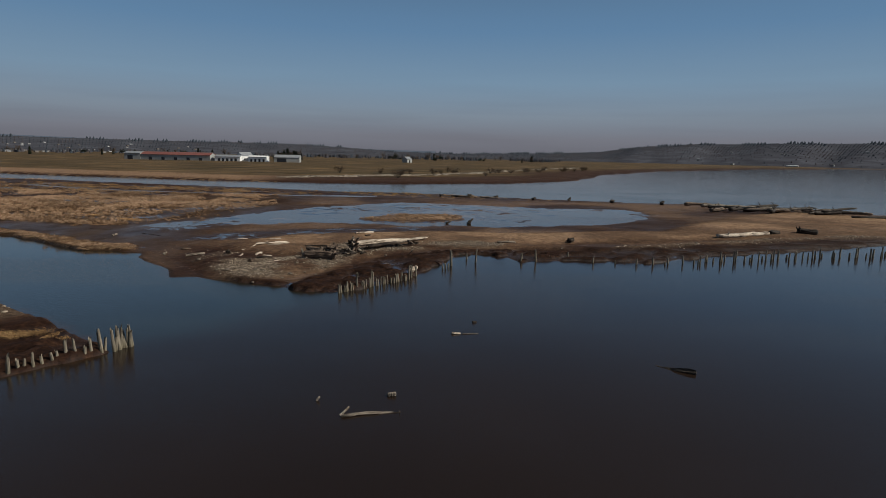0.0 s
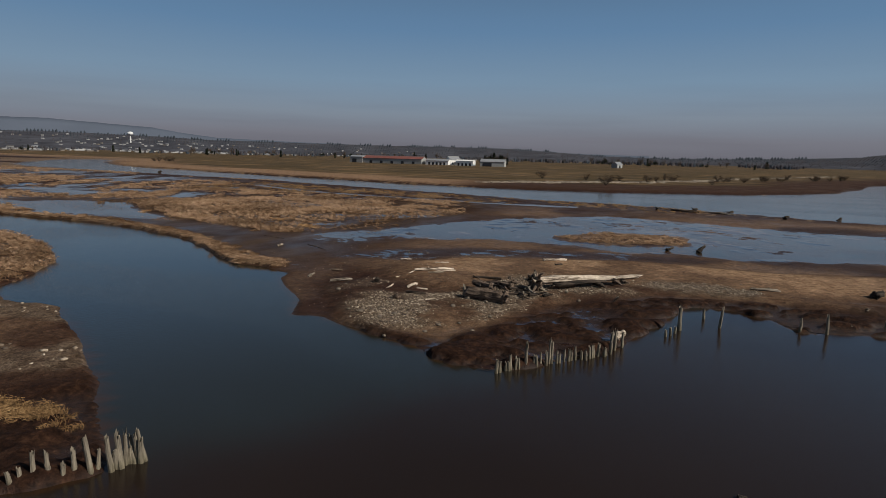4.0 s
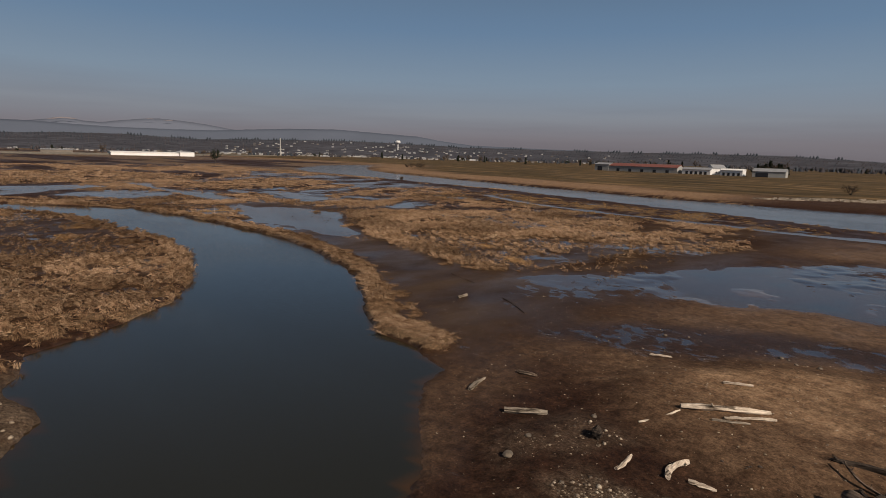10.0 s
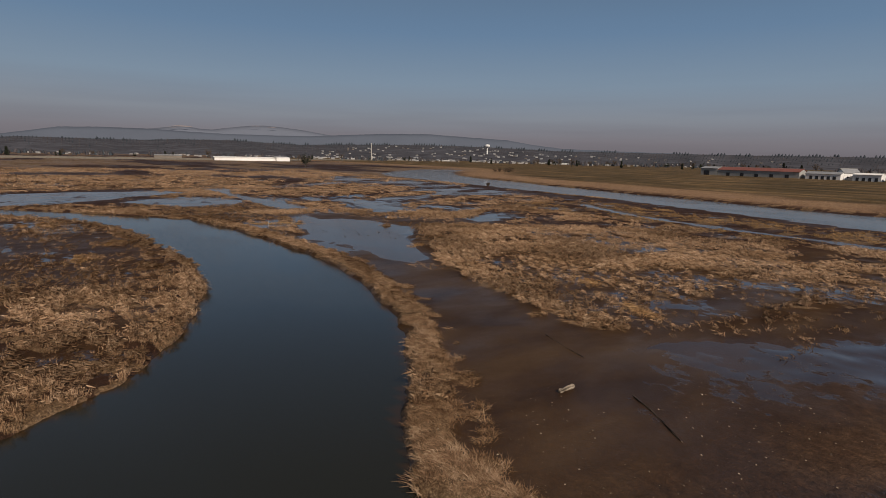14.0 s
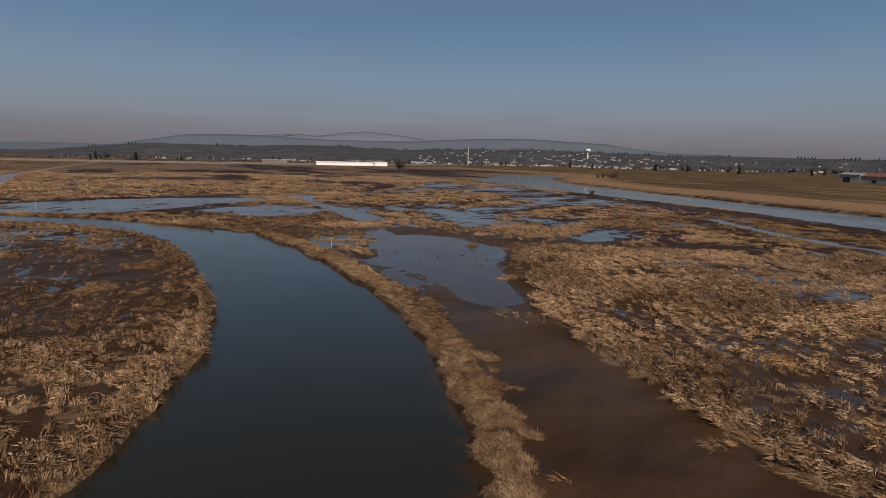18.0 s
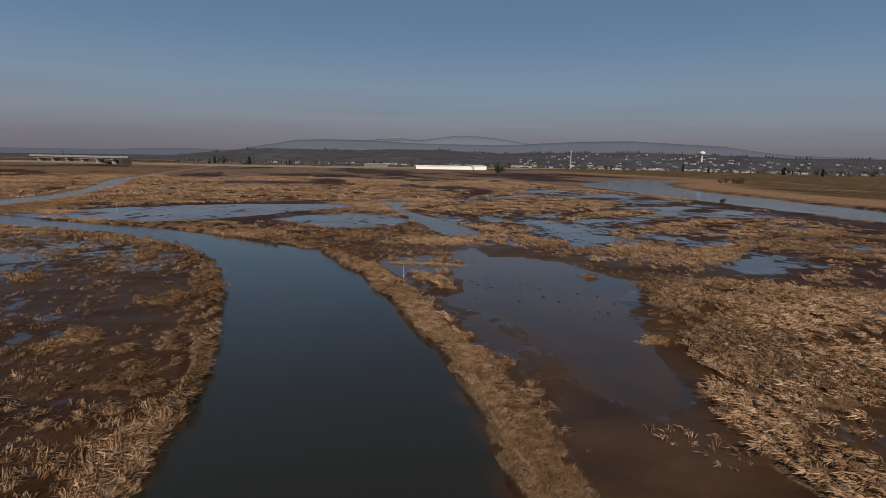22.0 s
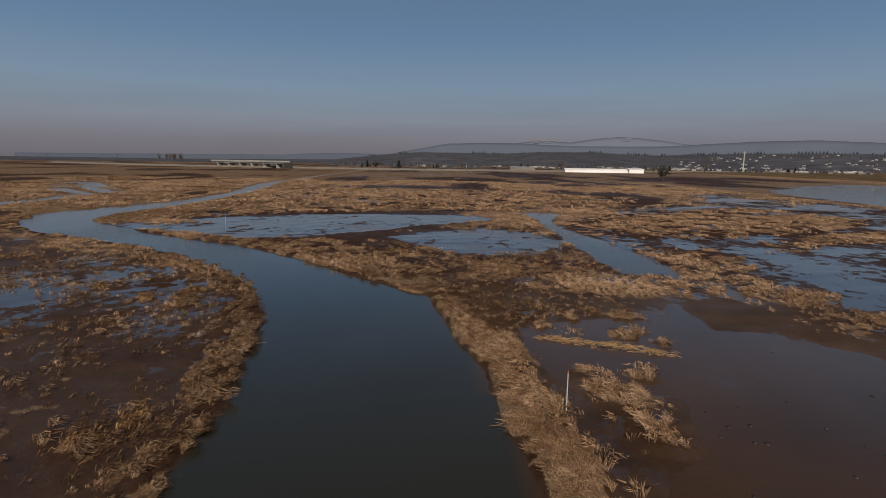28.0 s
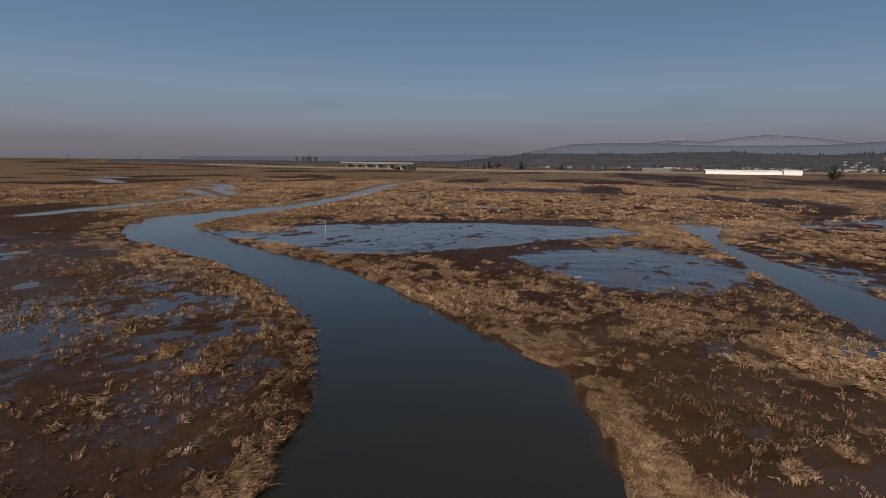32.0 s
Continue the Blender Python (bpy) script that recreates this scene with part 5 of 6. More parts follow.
drift_log(-19.8, 60.9, -18.9, 61.2, 0.12, 0.10, pale_wood, "short bleached driftwood chunk", 32, stubs=0, flat=0.6)
drift_log(-19.9, 58.9, -18.2, 59.1, 0.13, 0.10, dark_wood, "dark curved driftwood log on gravel", 33, stubs=1, sag=0.15)
drift_log(-28.2, 60.7, -26.6, 61.9, 0.15, 0.13, grey_wood, "rough grey log with broken bark", 34, stubs=3)
drift_log(-30.8, 65.1, -29.7, 65.4, 0.11, 0.09, brown_wood, "brown log half sunk in mud", 35, stubs=1)
drift_log(-30.9, 61.3, -31.5, 63.2, 0.11, 0.07, grey_wood, "split grey driftwood log on mud", 36, stubs=2)
drift_log(-21.9, 59.5, -22.0, 60.9, 0.09, 0.08, pale_wood, "short bleached plank on gravel", 37, stubs=0, flat=0.5)
drift_log(-18.0, 57.0, -17.1, 57.9, 0.09, 0.08, pale_wood, "bleached plank among stones", 38, stubs=0, flat=0.5)
drift_log(-22.1, 71.0, -20.9, 71.8, 0.09, 0.07, pale_wood, "small bleached log on sand", 39, stubs=0)
drift_log(-27.2, 73.5, -26.1, 74.2, 0.07, 0.05, pale_wood, "knobbly pale branch on wet mud", 40, stubs=4)
drift_log(-12.2, 78.0, -10.0, 79.7, 0.16, 0.13, pale_wood, "bleached log with dark knotted end", 41, stubs=1, roots=5)
drift_log(-10.6, 76.0, -10.0, 76.7, 0.12, 0.10, dark_wood, "short dark log on sand", 42, stubs=1)
drift_log(7.2, 73.7, 9.7, 74.4, 0.15, 0.12, grey_wood, "grey log on the gravel bar", 43, stubs=2)
drift_log(17.2, 76.0, 17.9, 76.6, 0.34, 0.25, dark_wood, "dark rounded stump on the bar", 44, stubs=2, roots=3, lift=0.2)
drift_log(-23.7, 61.1, -23.8, 61.5, 0.22, 0.14, dark_wood, "small dark stump on gravel", 45, stubs=1, roots=5, lift=0.25)
drift_log(-19.8, 56.7, -19.9, 57.1, 0.20, 0.14, brown_wood, "small rusty-brown stump on gravel", 46, stubs=1, roots=4, lift=0.22)
drift_log(-44.3, 74.5, -44.4, 75.7, 0.11, 0.13, grey_wood, "bleached log end lying on bare mud", 47, stubs=1)
drift_log(-51.4, 80.9, -47.1, 79.7, 0.04, 0.02, dark_wood, "long dark stick sunk in mud", 48, stubs=1, sag=0.03)
drift_log(-42.0, 77.5, -38.0, 75.2, 0.04, 0.03, dark_wood, "long dark stick sunk in mud", 49, stubs=0, sag=0.03)
drift_log(-4.0, 64.7, -3.5, 63.6, 0.07, 0.05, pale_wood, "bleached stick leaning on weedy mud", 50, stubs=0, lift=0.4)
drift_log(-3.1, 54.3, -2.5, 54.7, 0.30, 0.16, pale_wood, "pale broken stump on the mud edge", 51, stubs=2, roots=5, lift=0.5)
drift_log(41.0, 83.5, 51.3, 88.0, 0.38, 0.26, pale_wood, "long bleached log on the bar", 52, stubs=1, sag=0.01)
drift_log(51.5, 88.2, 53.5, 89.0, 0.35, 0.3, dark_wood, "dark log end on the bar", 53, stubs=1)
drift_log(57.6, 90.6, 60.0, 89.6, 0.5, 0.4, dark_wood, "dark mound of driftwood at the shore", 54, stubs=3, roots=6)
# standing in the bay
drift_log(-4.4, 23.7, -1.5, 24.3, 0.09, 0.06, grey_wood, "grey branch aground in shallow water", 55, stubs=2, base=-0.06, group="driftwood in the bay")
drift_log(-4.5, 23.85, -4.15, 24.25, 0.06, 0.04, pale_wood, "pale forked branch end rising from water", 56, stubs=1, base=-0.05, lift=0.28, group="driftwood in the bay")
drift_log(-2.55, 26.0, -2.15, 26.1, 0.11, 0.1, grey_wood, "grey broken stub rising from water", 57, stubs=2, base=-0.05, lift=0.1, group="driftwood in the bay")
drift_log(-5.9, 25.3, -5.75, 25.4, 0.05, 0.04, pale_wood, "tiny pale stub rising from water", 58, stubs=0, base=-0.04, lift=0.2, group="driftwood in the bay")
drift_log(0.7, 35.9, 1.3, 36.0, 0.09, 0.07, pale_wood, "pale wood chunk awash in the bay", 59, stubs=0, base=-0.02, group="driftwood in the bay")
drift_log(1.4, 35.9, 2.5, 36.1, 0.03, 0.02, grey_wood, "thin twig awash in the bay", 60, stubs=0, base=0.0, group="driftwood in the bay")
drift_log(2.2, 38.6, 2.5, 38.7, 0.1, 0.07, dark_wood, "dark wood knot awash in the bay", 61, stubs=0, base=-0.03, group="driftwood in the bay")
drift_log(12.0, 31.3, 14.2, 29.7, 0.03, 0.16, dark_wood, "dark half-sunken log in the bay", 62, stubs=0, base=-0.08, lift=0.05, group="driftwood in the bay")
# tangle of broken limbs between the fallen tree and the thick log
rr = random.Random(311)
for k in range(22):
    x, y, a, ln = rr.uniform(-15.6, -9.2), rr.uniform(60.6, 66.4), rr.uniform(0, 6.28), rr.uniform(0.7, 2.4)
    drift_log(x, y, x + math.cos(a) * ln, y + math.sin(a) * ln, rr.uniform(0.06, 0.16), rr.uniform(0.03, 0.08), (dark_wood, brown_wood, dark_wood, grey_wood)[k % 4],
              ("dark broken limb in the driftwood tangle", "brown broken limb in the driftwood tangle", "dark broken limb in the driftwood tangle", "grey broken limb in the driftwood tangle")[k % 4], 700 + k, stubs=3, roots=3 * (k % 5 == 0), lift=rr.uniform(0, 0.5), sag=0.2)
# stumps along the river spit and in the pond
for k, (x, y, q, h) in enumerate(((34.6, 157.5, 0.5, 1.4), (15.0, 164.4, 0.5, 1.0), (4.3, 96.8, 0.3, 0.9), (-207.0, 207.5, 0.7, 1.3), (-1, 158, 0.4, 0.5), (7, 160, 0.45, 0.5), (24, 152, 0.4, 0.6),
                                  (44, 148, 0.5, 0.6), (56, 145, 0.5, 0.9), (65, 141, 0.5, 0.5), (0.5, 96, 0.2, 0.4))):
    drift_log(x, y, x + 0.8, y + 0.5, q, q * 0.4, dark_wood, "dark tangled stump stranded on a mud spit", 300 + k, stubs=5, roots=9, lift=h, group="stumps along the river")
for k, (x0, y0, x1, y1, q) in enumerate(((-91, 191.6, -86, 190.4, 0.3), (-85, 190, -77.5, 184.6, 0.28), (-71, 185, -63.5, 186.6, 0.35), (-100, 197, -95, 194.5, 0.25), (2, 159, 8, 157.5, 0.3), (10, 158, 15, 156, 0.25))):
    drift_log(x0, y0, x1, y1, q, q * 0.7, grey_wood if k % 2 else dark_wood, "long log stranded at the river's edge", 330 + k, stubs=3, roots=4 * (k == 2), group="logs at the river")
# log jam at the end of the bar
rr = random.Random(77)
for k in range(34):
    t = rr.random()
    x, y = 63 + 34 * t + rr.uniform(-5, 5), 136 - 16 * t + rr.uniform(-5, 6) - 18 * (t > 0.7) * rr.random()
    a, ln = rr.gauss(0.05, 0.35), rr.uniform(3, 12)
    drift_log(x - math.cos(a) * ln / 2, y - math.sin(a) * ln / 2, x + math.cos(a) * ln / 2, y + math.sin(a) * ln / 2, rr.uniform(0.22, 0.5), rr.uniform(0.15, 0.3),
              (dark_wood, dark_wood, brown_wood, dark_wood, grey_wood)[k % 5], "log in a dark jam of driftwood", 400 + k, stubs=2, lift=rr.uniform(0, 0.5), group="log jam", base=0.35 + rr.random() * 0.5)

# rows of old pier piles
pile_kinds = []
for k in range(6):
    rr = random.Random(500 + k)
    bm = bmesh.new()
    sides, h, q = 9, 1.0, 0.11
    rings = []
    for j, zz in enumerate((-0.6, -0.1, 0.25, 0.5, 0.75, 0.92)):
        rings.append([bm.verts.new((math.cos(s / sides * 6.283) * q * (1.08 - 0.25 * max(zz, 0)) * rr.uniform(0.82, 1.12), math.sin(s / sides * 6.283) * q * (1.08 - 0.25 * max(zz, 0)) * rr.uniform(0.82, 1.12),
                                    zz + (rr.uniform(-0.16, 0.14) if j == 5 else 0))) for s in range(sides)])
    for a, c in zip(rings, rings[1:]):
        for s in range(sides):
            bm.faces.new((a[s], a[(s + 1) % sides], c[(s + 1) % sides], c[s]))
    hollow = bm.verts.new((0.02, 0.01, 0.66))
    for s in range(sides):
        bm.faces.new((rings[-1][s], rings[-1][(s + 1) % sides], hollow))
    ob = part("pier_post", bm, post_mat)
    pile_kinds.append(ob)


pile_used = set()


def pile(x, y, h, wide=1.0, label="weathered wooden pile with splintered top in water", group="old pier piles", lean=0.05):
    rr = random.Random(int(x * 131 + y * 977))
    k = rr.randrange(6)
    m = pose(x, y, 0.0, math.degrees(rr.gauss(0, lean)), math.degrees(rr.gauss(0, lean)), rr.uniform(0, 360)) @ Matrix.Diagonal((wide, wide, h, 1))
    if k not in pile_used:
        pile_used.add(k)
        ob = pile_kinds[k]
    else:
        ob = pile_kinds[k].copy()
        scene.collection.objects.link(ob)
    ob.matrix_world = m
    tagged(ob, label, "post", group)


rr = random.Random(19)
ROW_SOUTH = [(-18.55, 32.3), (-19.1, 31.5), (-20.2, 30.3), (-21.4, 29.0), (-22.6, 27.6), (-24.6, 25.2), (-26.4, 22.4)]
for k in range(34):                      # by the mouth of the creek, south side, closest at the tip
    u = (k / 33) ** 1.35 * (len(ROW_SOUTH) - 1.001)
    (px, py), (qx, qy) = ROW_SOUTH[int(u)], ROW_SOUTH[int(u) + 1]
    u -= int(u)
    pile(px + (qx - px) * u + rr.uniform(-0.18, 0.12), py + (qy - py) * u + rr.uniform(-0.2, 0.12), rr.choice((0.7, 0.9, 1.1, 1.2, 1.4, 1.5)), rr.uniform(0.7, 1.0), "splintered grey pile with green algae foot", "piles on the south point", 0.07)
for k in range(30):                      # point of the bar
    t = k / 29
    pile(-8.8 + 5.6 * t + rr.uniform(-0.12, 0.12), 46.3 + 5.6 * t + rr.uniform(-0.15, 0.15), rr.choice((0.6, 0.7, 0.8, 0.85, 1.35, 1.5) if 0.12 < t < 0.5 else (0.55, 0.65, 0.75, 0.85)), rr.uniform(0.6, 0.95), "narrow weathered pile in a close row", "piles on the bar's point")
pile(-3.2, 52.4, 1.3, 0.9), pile(-3.0, 52.9, 1.4, 0.8), pile(-2.6, 53.6, 1.0, 0.8)
pile(0.9, 59.2, 1.7, 1.3, "tall thick pile leaning over its reflection"), pile(0.3, 57.6, 0.6, 0.8), pile(0.0, 57.2, 0.5, 0.8), pile(0.6, 58.2, 0.5, 0.8)
pile(3.6, 61.0, 1.6, 0.9, "tall thin pile standing in the bay"), pile(2.7, 63.0, 0.8, 0.9), pile(9.1, 63.4, 0.9, 0.9), pile(10.5, 62.6, 1.5, 0.9, "tall thin pile standing in the bay"), pile(8.8, 62.3, 0.8, 0.9)
for k, (x, y) in enumerate(((12.4, 64.4), (14.8, 65.6), (17.0, 62.6), (19.4, 62.2), (21.7, 62.0), (23.6, 62.1), (25.0, 62.2), (25.6, 62.9))):
    pile(x, y, 0.45 + 0.25 * (k % 3), 0.8, "thin pile standing off the bar")
for k in range(46):                      # far end of the bar
    t = k / 45
    pile(27.7 + 30 * t + rr.uniform(-0.25, 0.25), 62.8 + 8.6 * t ** 0.8 + rr.uniform(-0.5, 0.8), rr.choice((0.5, 0.65, 0.8, 0.95, 1.2)), rr.uniform(0.75, 1.05), "dark pile in a long row off the bar", "piles off the bar's end", 0.03)
pile(-15.15, 59.9, 1.0 + height(-15.1, 59.9), 1.0, "short upright wooden post set in gravel", "", 0.02)
for k in range(6):
    if k not in pile_used:
        bpy.data.objects.remove(pile_kinds[k])

# channel markers
white_paint = plain("scuffed_white_paint", (0.42, 0.39, 0.37), 0.6, vary=0.2, scale=4.0)
red_paint = plain("faded_red_paint", (0.42, 0.13, 0.09), 0.6, vary=0.2, scale=4.0)


def tube(z0, z1, q0, q1, sides=10):
    bm = bmesh.new()
    a = [bm.verts.new((math.cos(s / sides * 6.283) * q0, math.sin(s / sides * 6.283) * q0, z0)) for s in range(sides)]
    c = [bm.verts.new((math.cos(s / sides * 6.283) * q1, math.sin(s / sides * 6.283) * q1, z1)) for s in range(sides)]
    for s in range(sides):
        bm.faces.new((a[s], a[(s + 1) % sides], c[(s + 1) % sides], c[s]))
    bm.faces.new(a[::-1]), bm.faces.new(c)
    return bm


for x, y, h in ((-109.0, 81.5, 2.1), (-186.0, 38.0, 2.2)):
    e = empty("marker_pole", x, y, height(x, y) - 0.1, "slender white marker pole with faded red tip in mud", "pole", "marker poles")
    part("shaft", tube(-0.4, h * 0.93, 0.035, 0.028), white_paint, e)
    part("cap", tube(h * 0.93, h, 0.03, 0.024), red_paint, e, "faded red tip")

# gravel: loose stones, mixed sizes
def stones(name, x, y, size, mat, label, seed, small=False):
    r = np.random.RandomState(seed)
    k = len(x)
    t = (1 + 5 ** 0.5) / 2
    ico = np.array([(-1, t, 0), (1, t, 0), (-1, -t, 0), (1, -t, 0), (0, -1, t), (0, 1, t), (0, -1, -t), (0, 1, -t), (t, 0, -1), (t, 0, 1), (-t, 0, -1), (-t, 0, 1)]) / 1.9
    tri = np.array([(0, 11, 5), (0, 5, 1), (0, 1, 7), (0, 7, 10), (0, 10, 11), (1, 5, 9), (5, 11, 4), (11, 10, 2), (10, 7, 6), (7, 1, 8),
                    (3, 9, 4), (3, 4, 2), (3, 2, 6), (3, 6, 8), (3, 8, 9), (4, 9, 5), (2, 4, 11), (6, 2, 10), (8, 6, 7), (9, 8, 1)])
    if small:
        ico = np.array([(1, 0, 0), (0, 1, 0), (-1, 0, 0), (0, -1, 0), (0, 0, 1), (0, 0, -1)]) * 1.1
        tri = np.array([(0, 1, 4), (1, 2, 4), (2, 3, 4), (3, 0, 4), (1, 0, 5), (2, 1, 5), (3, 2, 5), (0, 3, 5)])
    v = ico[None] * (0.75 + 0.5 * r.rand(k, len(ico), 1)) * np.stack([size * (0.8 + 0.5 * r.rand(k)), size * (0.7 + 0.4 * r.rand(k)), size * (0.4 + 0.3 * r.rand(k))], 1)[:, None, :]
    a = r.rand(k) * 6.283
    c, s = np.cos(a)[:, None], np.sin(a)[:, None]
    v = np.stack([v[:, :, 0] * c - v[:, :, 1] * s, v[:, :, 0] * s + v[:, :, 1] * c, v[:, :, 2]], 2)
    v += np.stack([x, y, heights(x, y) + size * 0.12], 1)[:, None, :]
    f = tri[None] + (np.arange(k) * len(ico))[:, None, None]
    return tagged(new(name, tri_mesh(name, v.reshape(-1, 3), f.reshape(-1, 3), mat)), label, "stones", kind="stuff")


gravel_mat, n, l, b = material("bar_stones", 0.85)
g = n.new("ShaderNodeNewGeometry")
tone = ramp(n, l, g.outputs["Random Per Island"], (0.0, (0.045, 0.028, 0.018)), (0.35, (0.15, 0.105, 0.070)), (0.75, (0.31, 0.236, 0.166)), (1.0, (0.56, 0.46, 0.345)))
l.new(blend(n, l, 1.0, tone, ramp(n, l, noise_tex(n, l, 12, 5, 0.7), (0.3, (0.6, 0.58, 0.55)), (0.7, (1, 1, 1))), "MULTIPLY"), b.inputs["Base Color"])
x, y = scatter(-30, 12, 47, 76, 85, 600, "gravel", 0.25, 0.05)
stones("gravel", x, y, 0.022 + 0.075 * np.random.RandomState(601).rand(len(x)) ** 3.5, gravel_mat, "loose grey-brown stones covering the bar", 602, True)
x, y = scatter(-30, 12, 47, 76, 8, 605, "gravel", 0.3, 0.08)
stones("gravel", x, y, 0.045 + 0.085 * np.random.RandomState(606).rand(len(x)) ** 2.5, gravel_mat, "fist-sized to head-sized beige stones on the bar", 607)
x, y = scatter(12, 75, 62, 98, 9, 610, "gravel", 0.2, 0.05)
stones("gravel", x, y, 0.04 + 0.16 * np.random.RandomState(611).rand(len(x)) ** 3, gravel_mat, "loose stones along the bar's crest", 612, True)
x, y = scatter(-62, -16, 22, 50, 1.2, 620, "gravel", 0.2, 0.05)
stones("gravel", x, y, 0.05 + 0.14 * np.random.RandomState(621).rand(len(x)) ** 2, gravel_mat, "loose stones on the south point", 622)
x, y = scatter(-40, 0, 50, 84, 1.6, 630, "sand", 0.1, 0.05)
stones("gravel", x, y, 0.02 + 0.07 * np.random.RandomState(631).rand(len(x)) ** 5, gravel_mat, "scattered pebbles on sand", 632)
# single rocks
rr = random.Random(88)
for k in range(46):
    x, y = rr.choice(((-13, 57), (-11.5, 58.5), (-9, 64), (-12, 61.5), (-6, 68), (-16, 52.5), (-20, 53), (4, 72.5), (-25, 58), (-24, 64))) if k < 40 else (-27.7 + rr.uniform(-1, 8), 79)
    x, y, q = x + rr.gauss(0, 1.3), y + rr.gauss(0, 1.3), rr.uniform(0.1, 0.26)
    bm = bmesh.new()
    bmesh.ops.create_icosphere(bm, subdivisions=2, radius=q)
    for v in bm.verts:
        v.co *= 0.85 + 0.3 * noise.noise(v.co * (2.2 / q) + Vector((k * 7.1, 0, 0)))
        v.co.z *= 0.62
    ob = part("rock", bm, stone_mat)
    ob.location = (x, y, height(x, y) + q * 0.2)
    tagged(ob, "angular grey rock on the gravel bar", "rock", "rocks on the bar")

# shell and bark specks on the mud
x, y = scatter(-46, -14, 50, 84, 2.2, 670, "land", 0.0, 0.03)
stones("mud_specks", x, y, 0.015 + 0.05 * np.random.RandomState(671).rand(len(x)) ** 3, gravel_mat, "small bark and shell bits on mud", 672, True)

# clods and weed knots standing in the pool
clod_mat = plain("wet_clod", (0.022, 0.014, 0.010), 0.6, vary=0.4, scale=9.0)
r = np.random.RandomState(681)
x, y = -104 + r.randn(90) * 6.5, 92 + r.randn(90) * 3.6
stones("mud_clods", x, y, 0.07 + 0.13 * r.rand(90) ** 2, clod_mat, "small dark mud clods standing in the shallow pool", 682)

# ---------------------------------------------------------------- buildings, trees and works in the distance
white_wall = plain("white_metal_wall", (0.80, 0.775, 0.75), 0.6, vary=0.08, scale=0.3)
grey_wall = plain("grey_metal_wall", (0.36, 0.35, 0.33), 0.6, vary=0.15, scale=0.3)
grey_roof = plain("grey_roof", (0.26, 0.26, 0.27), 0.7, vary=0.2, scale=0.3)
red_roof = plain("red_metal_roof", (0.19, 0.065, 0.05), 0.7, vary=0.2, scale=0.3)
dark_roof = plain("dark_shingle_roof", (0.085, 0.075, 0.075), 0.85, vary=0.3, scale=0.5)
tan_wall = plain("tan_house_wall", (0.20, 0.165, 0.135), 0.8, vary=0.2, scale=0.4)
glass_dark = plain("dark_window", (0.03, 0.033, 0.04), 0.2, vary=0.2, scale=1.0)
concrete = plain("bridge_concrete", (0.33, 0.31, 0.28), 0.85, vary=0.25, scale=0.5)
steel = plain("galvanised_steel", (0.42, 0.43, 0.44), 0.5, 0.4, vary=0.15, scale=1.0)
bark_far = plain("tree_bark", (0.06, 0.048, 0.04), 0.9, vary=0.4, scale=2.0)
needle = grass_material("dark_foliage", ((0.0, (0.010, 0.013, 0.010)), (0.6, (0.022, 0.028, 0.018)), (1.0, (0.045, 0.050, 0.030))))
twig = grass_material("brown_twigs", ((0.0, (0.045, 0.030, 0.020)), (0.6, (0.10, 0.068, 0.044)), (1.0, (0.18, 0.125, 0.08))))


def block(bm, x0, x1, y0, y1, z0, z1):
    v = [bm.verts.new(p) for p in ((x0, y0, z0), (x1, y0, z0), (x1, y1, z0), (x0, y1, z0), (x0, y0, z1), (x1, y0, z1), (x1, y1, z1), (x0, y1, z1))]
    for q in ((3, 2, 1, 0), (4, 5, 6, 7), (0, 1, 5, 4), (1, 2, 6, 5), (2, 3, 7, 6), (3, 0, 4, 7)):
        bm.faces.new([v[k] for k in q])
    return bm


def gable(bm, x0, x1, y0, y1, z0, rise, over=0.4, thick=0.25):
    """A pitched roof along x with eaves, as a closed solid."""
    x0, x1, y0, y1 = x0 - over, x1 + over, y0 - over, y1 + over
    ym = (y0 + y1) / 2
    lo = [(x0, y0, z0 - thick), (x0, ym, z0 + rise - thick), (x0, y1, z0 - thick), (x1, y0, z0 - thick), (x1, ym, z0 + rise - thick), (x1, y1, z0 - thick)]
    hi = [(a, c, d + thick) for a, c, d in lo]
    v = [bm.verts.new(p) for p in lo + hi]
    for q in ((6, 9, 10, 7), (7, 10, 11, 8), (0, 1, 4, 3), (1, 2, 5, 4), (0, 3, 9, 6), (2, 8, 11, 5), (0, 6, 7, 1), (1, 7, 8, 2), (3, 4, 10, 9), (4, 5, 11, 10)):
        bm.faces.new([v[k] for k in q])
    return bm


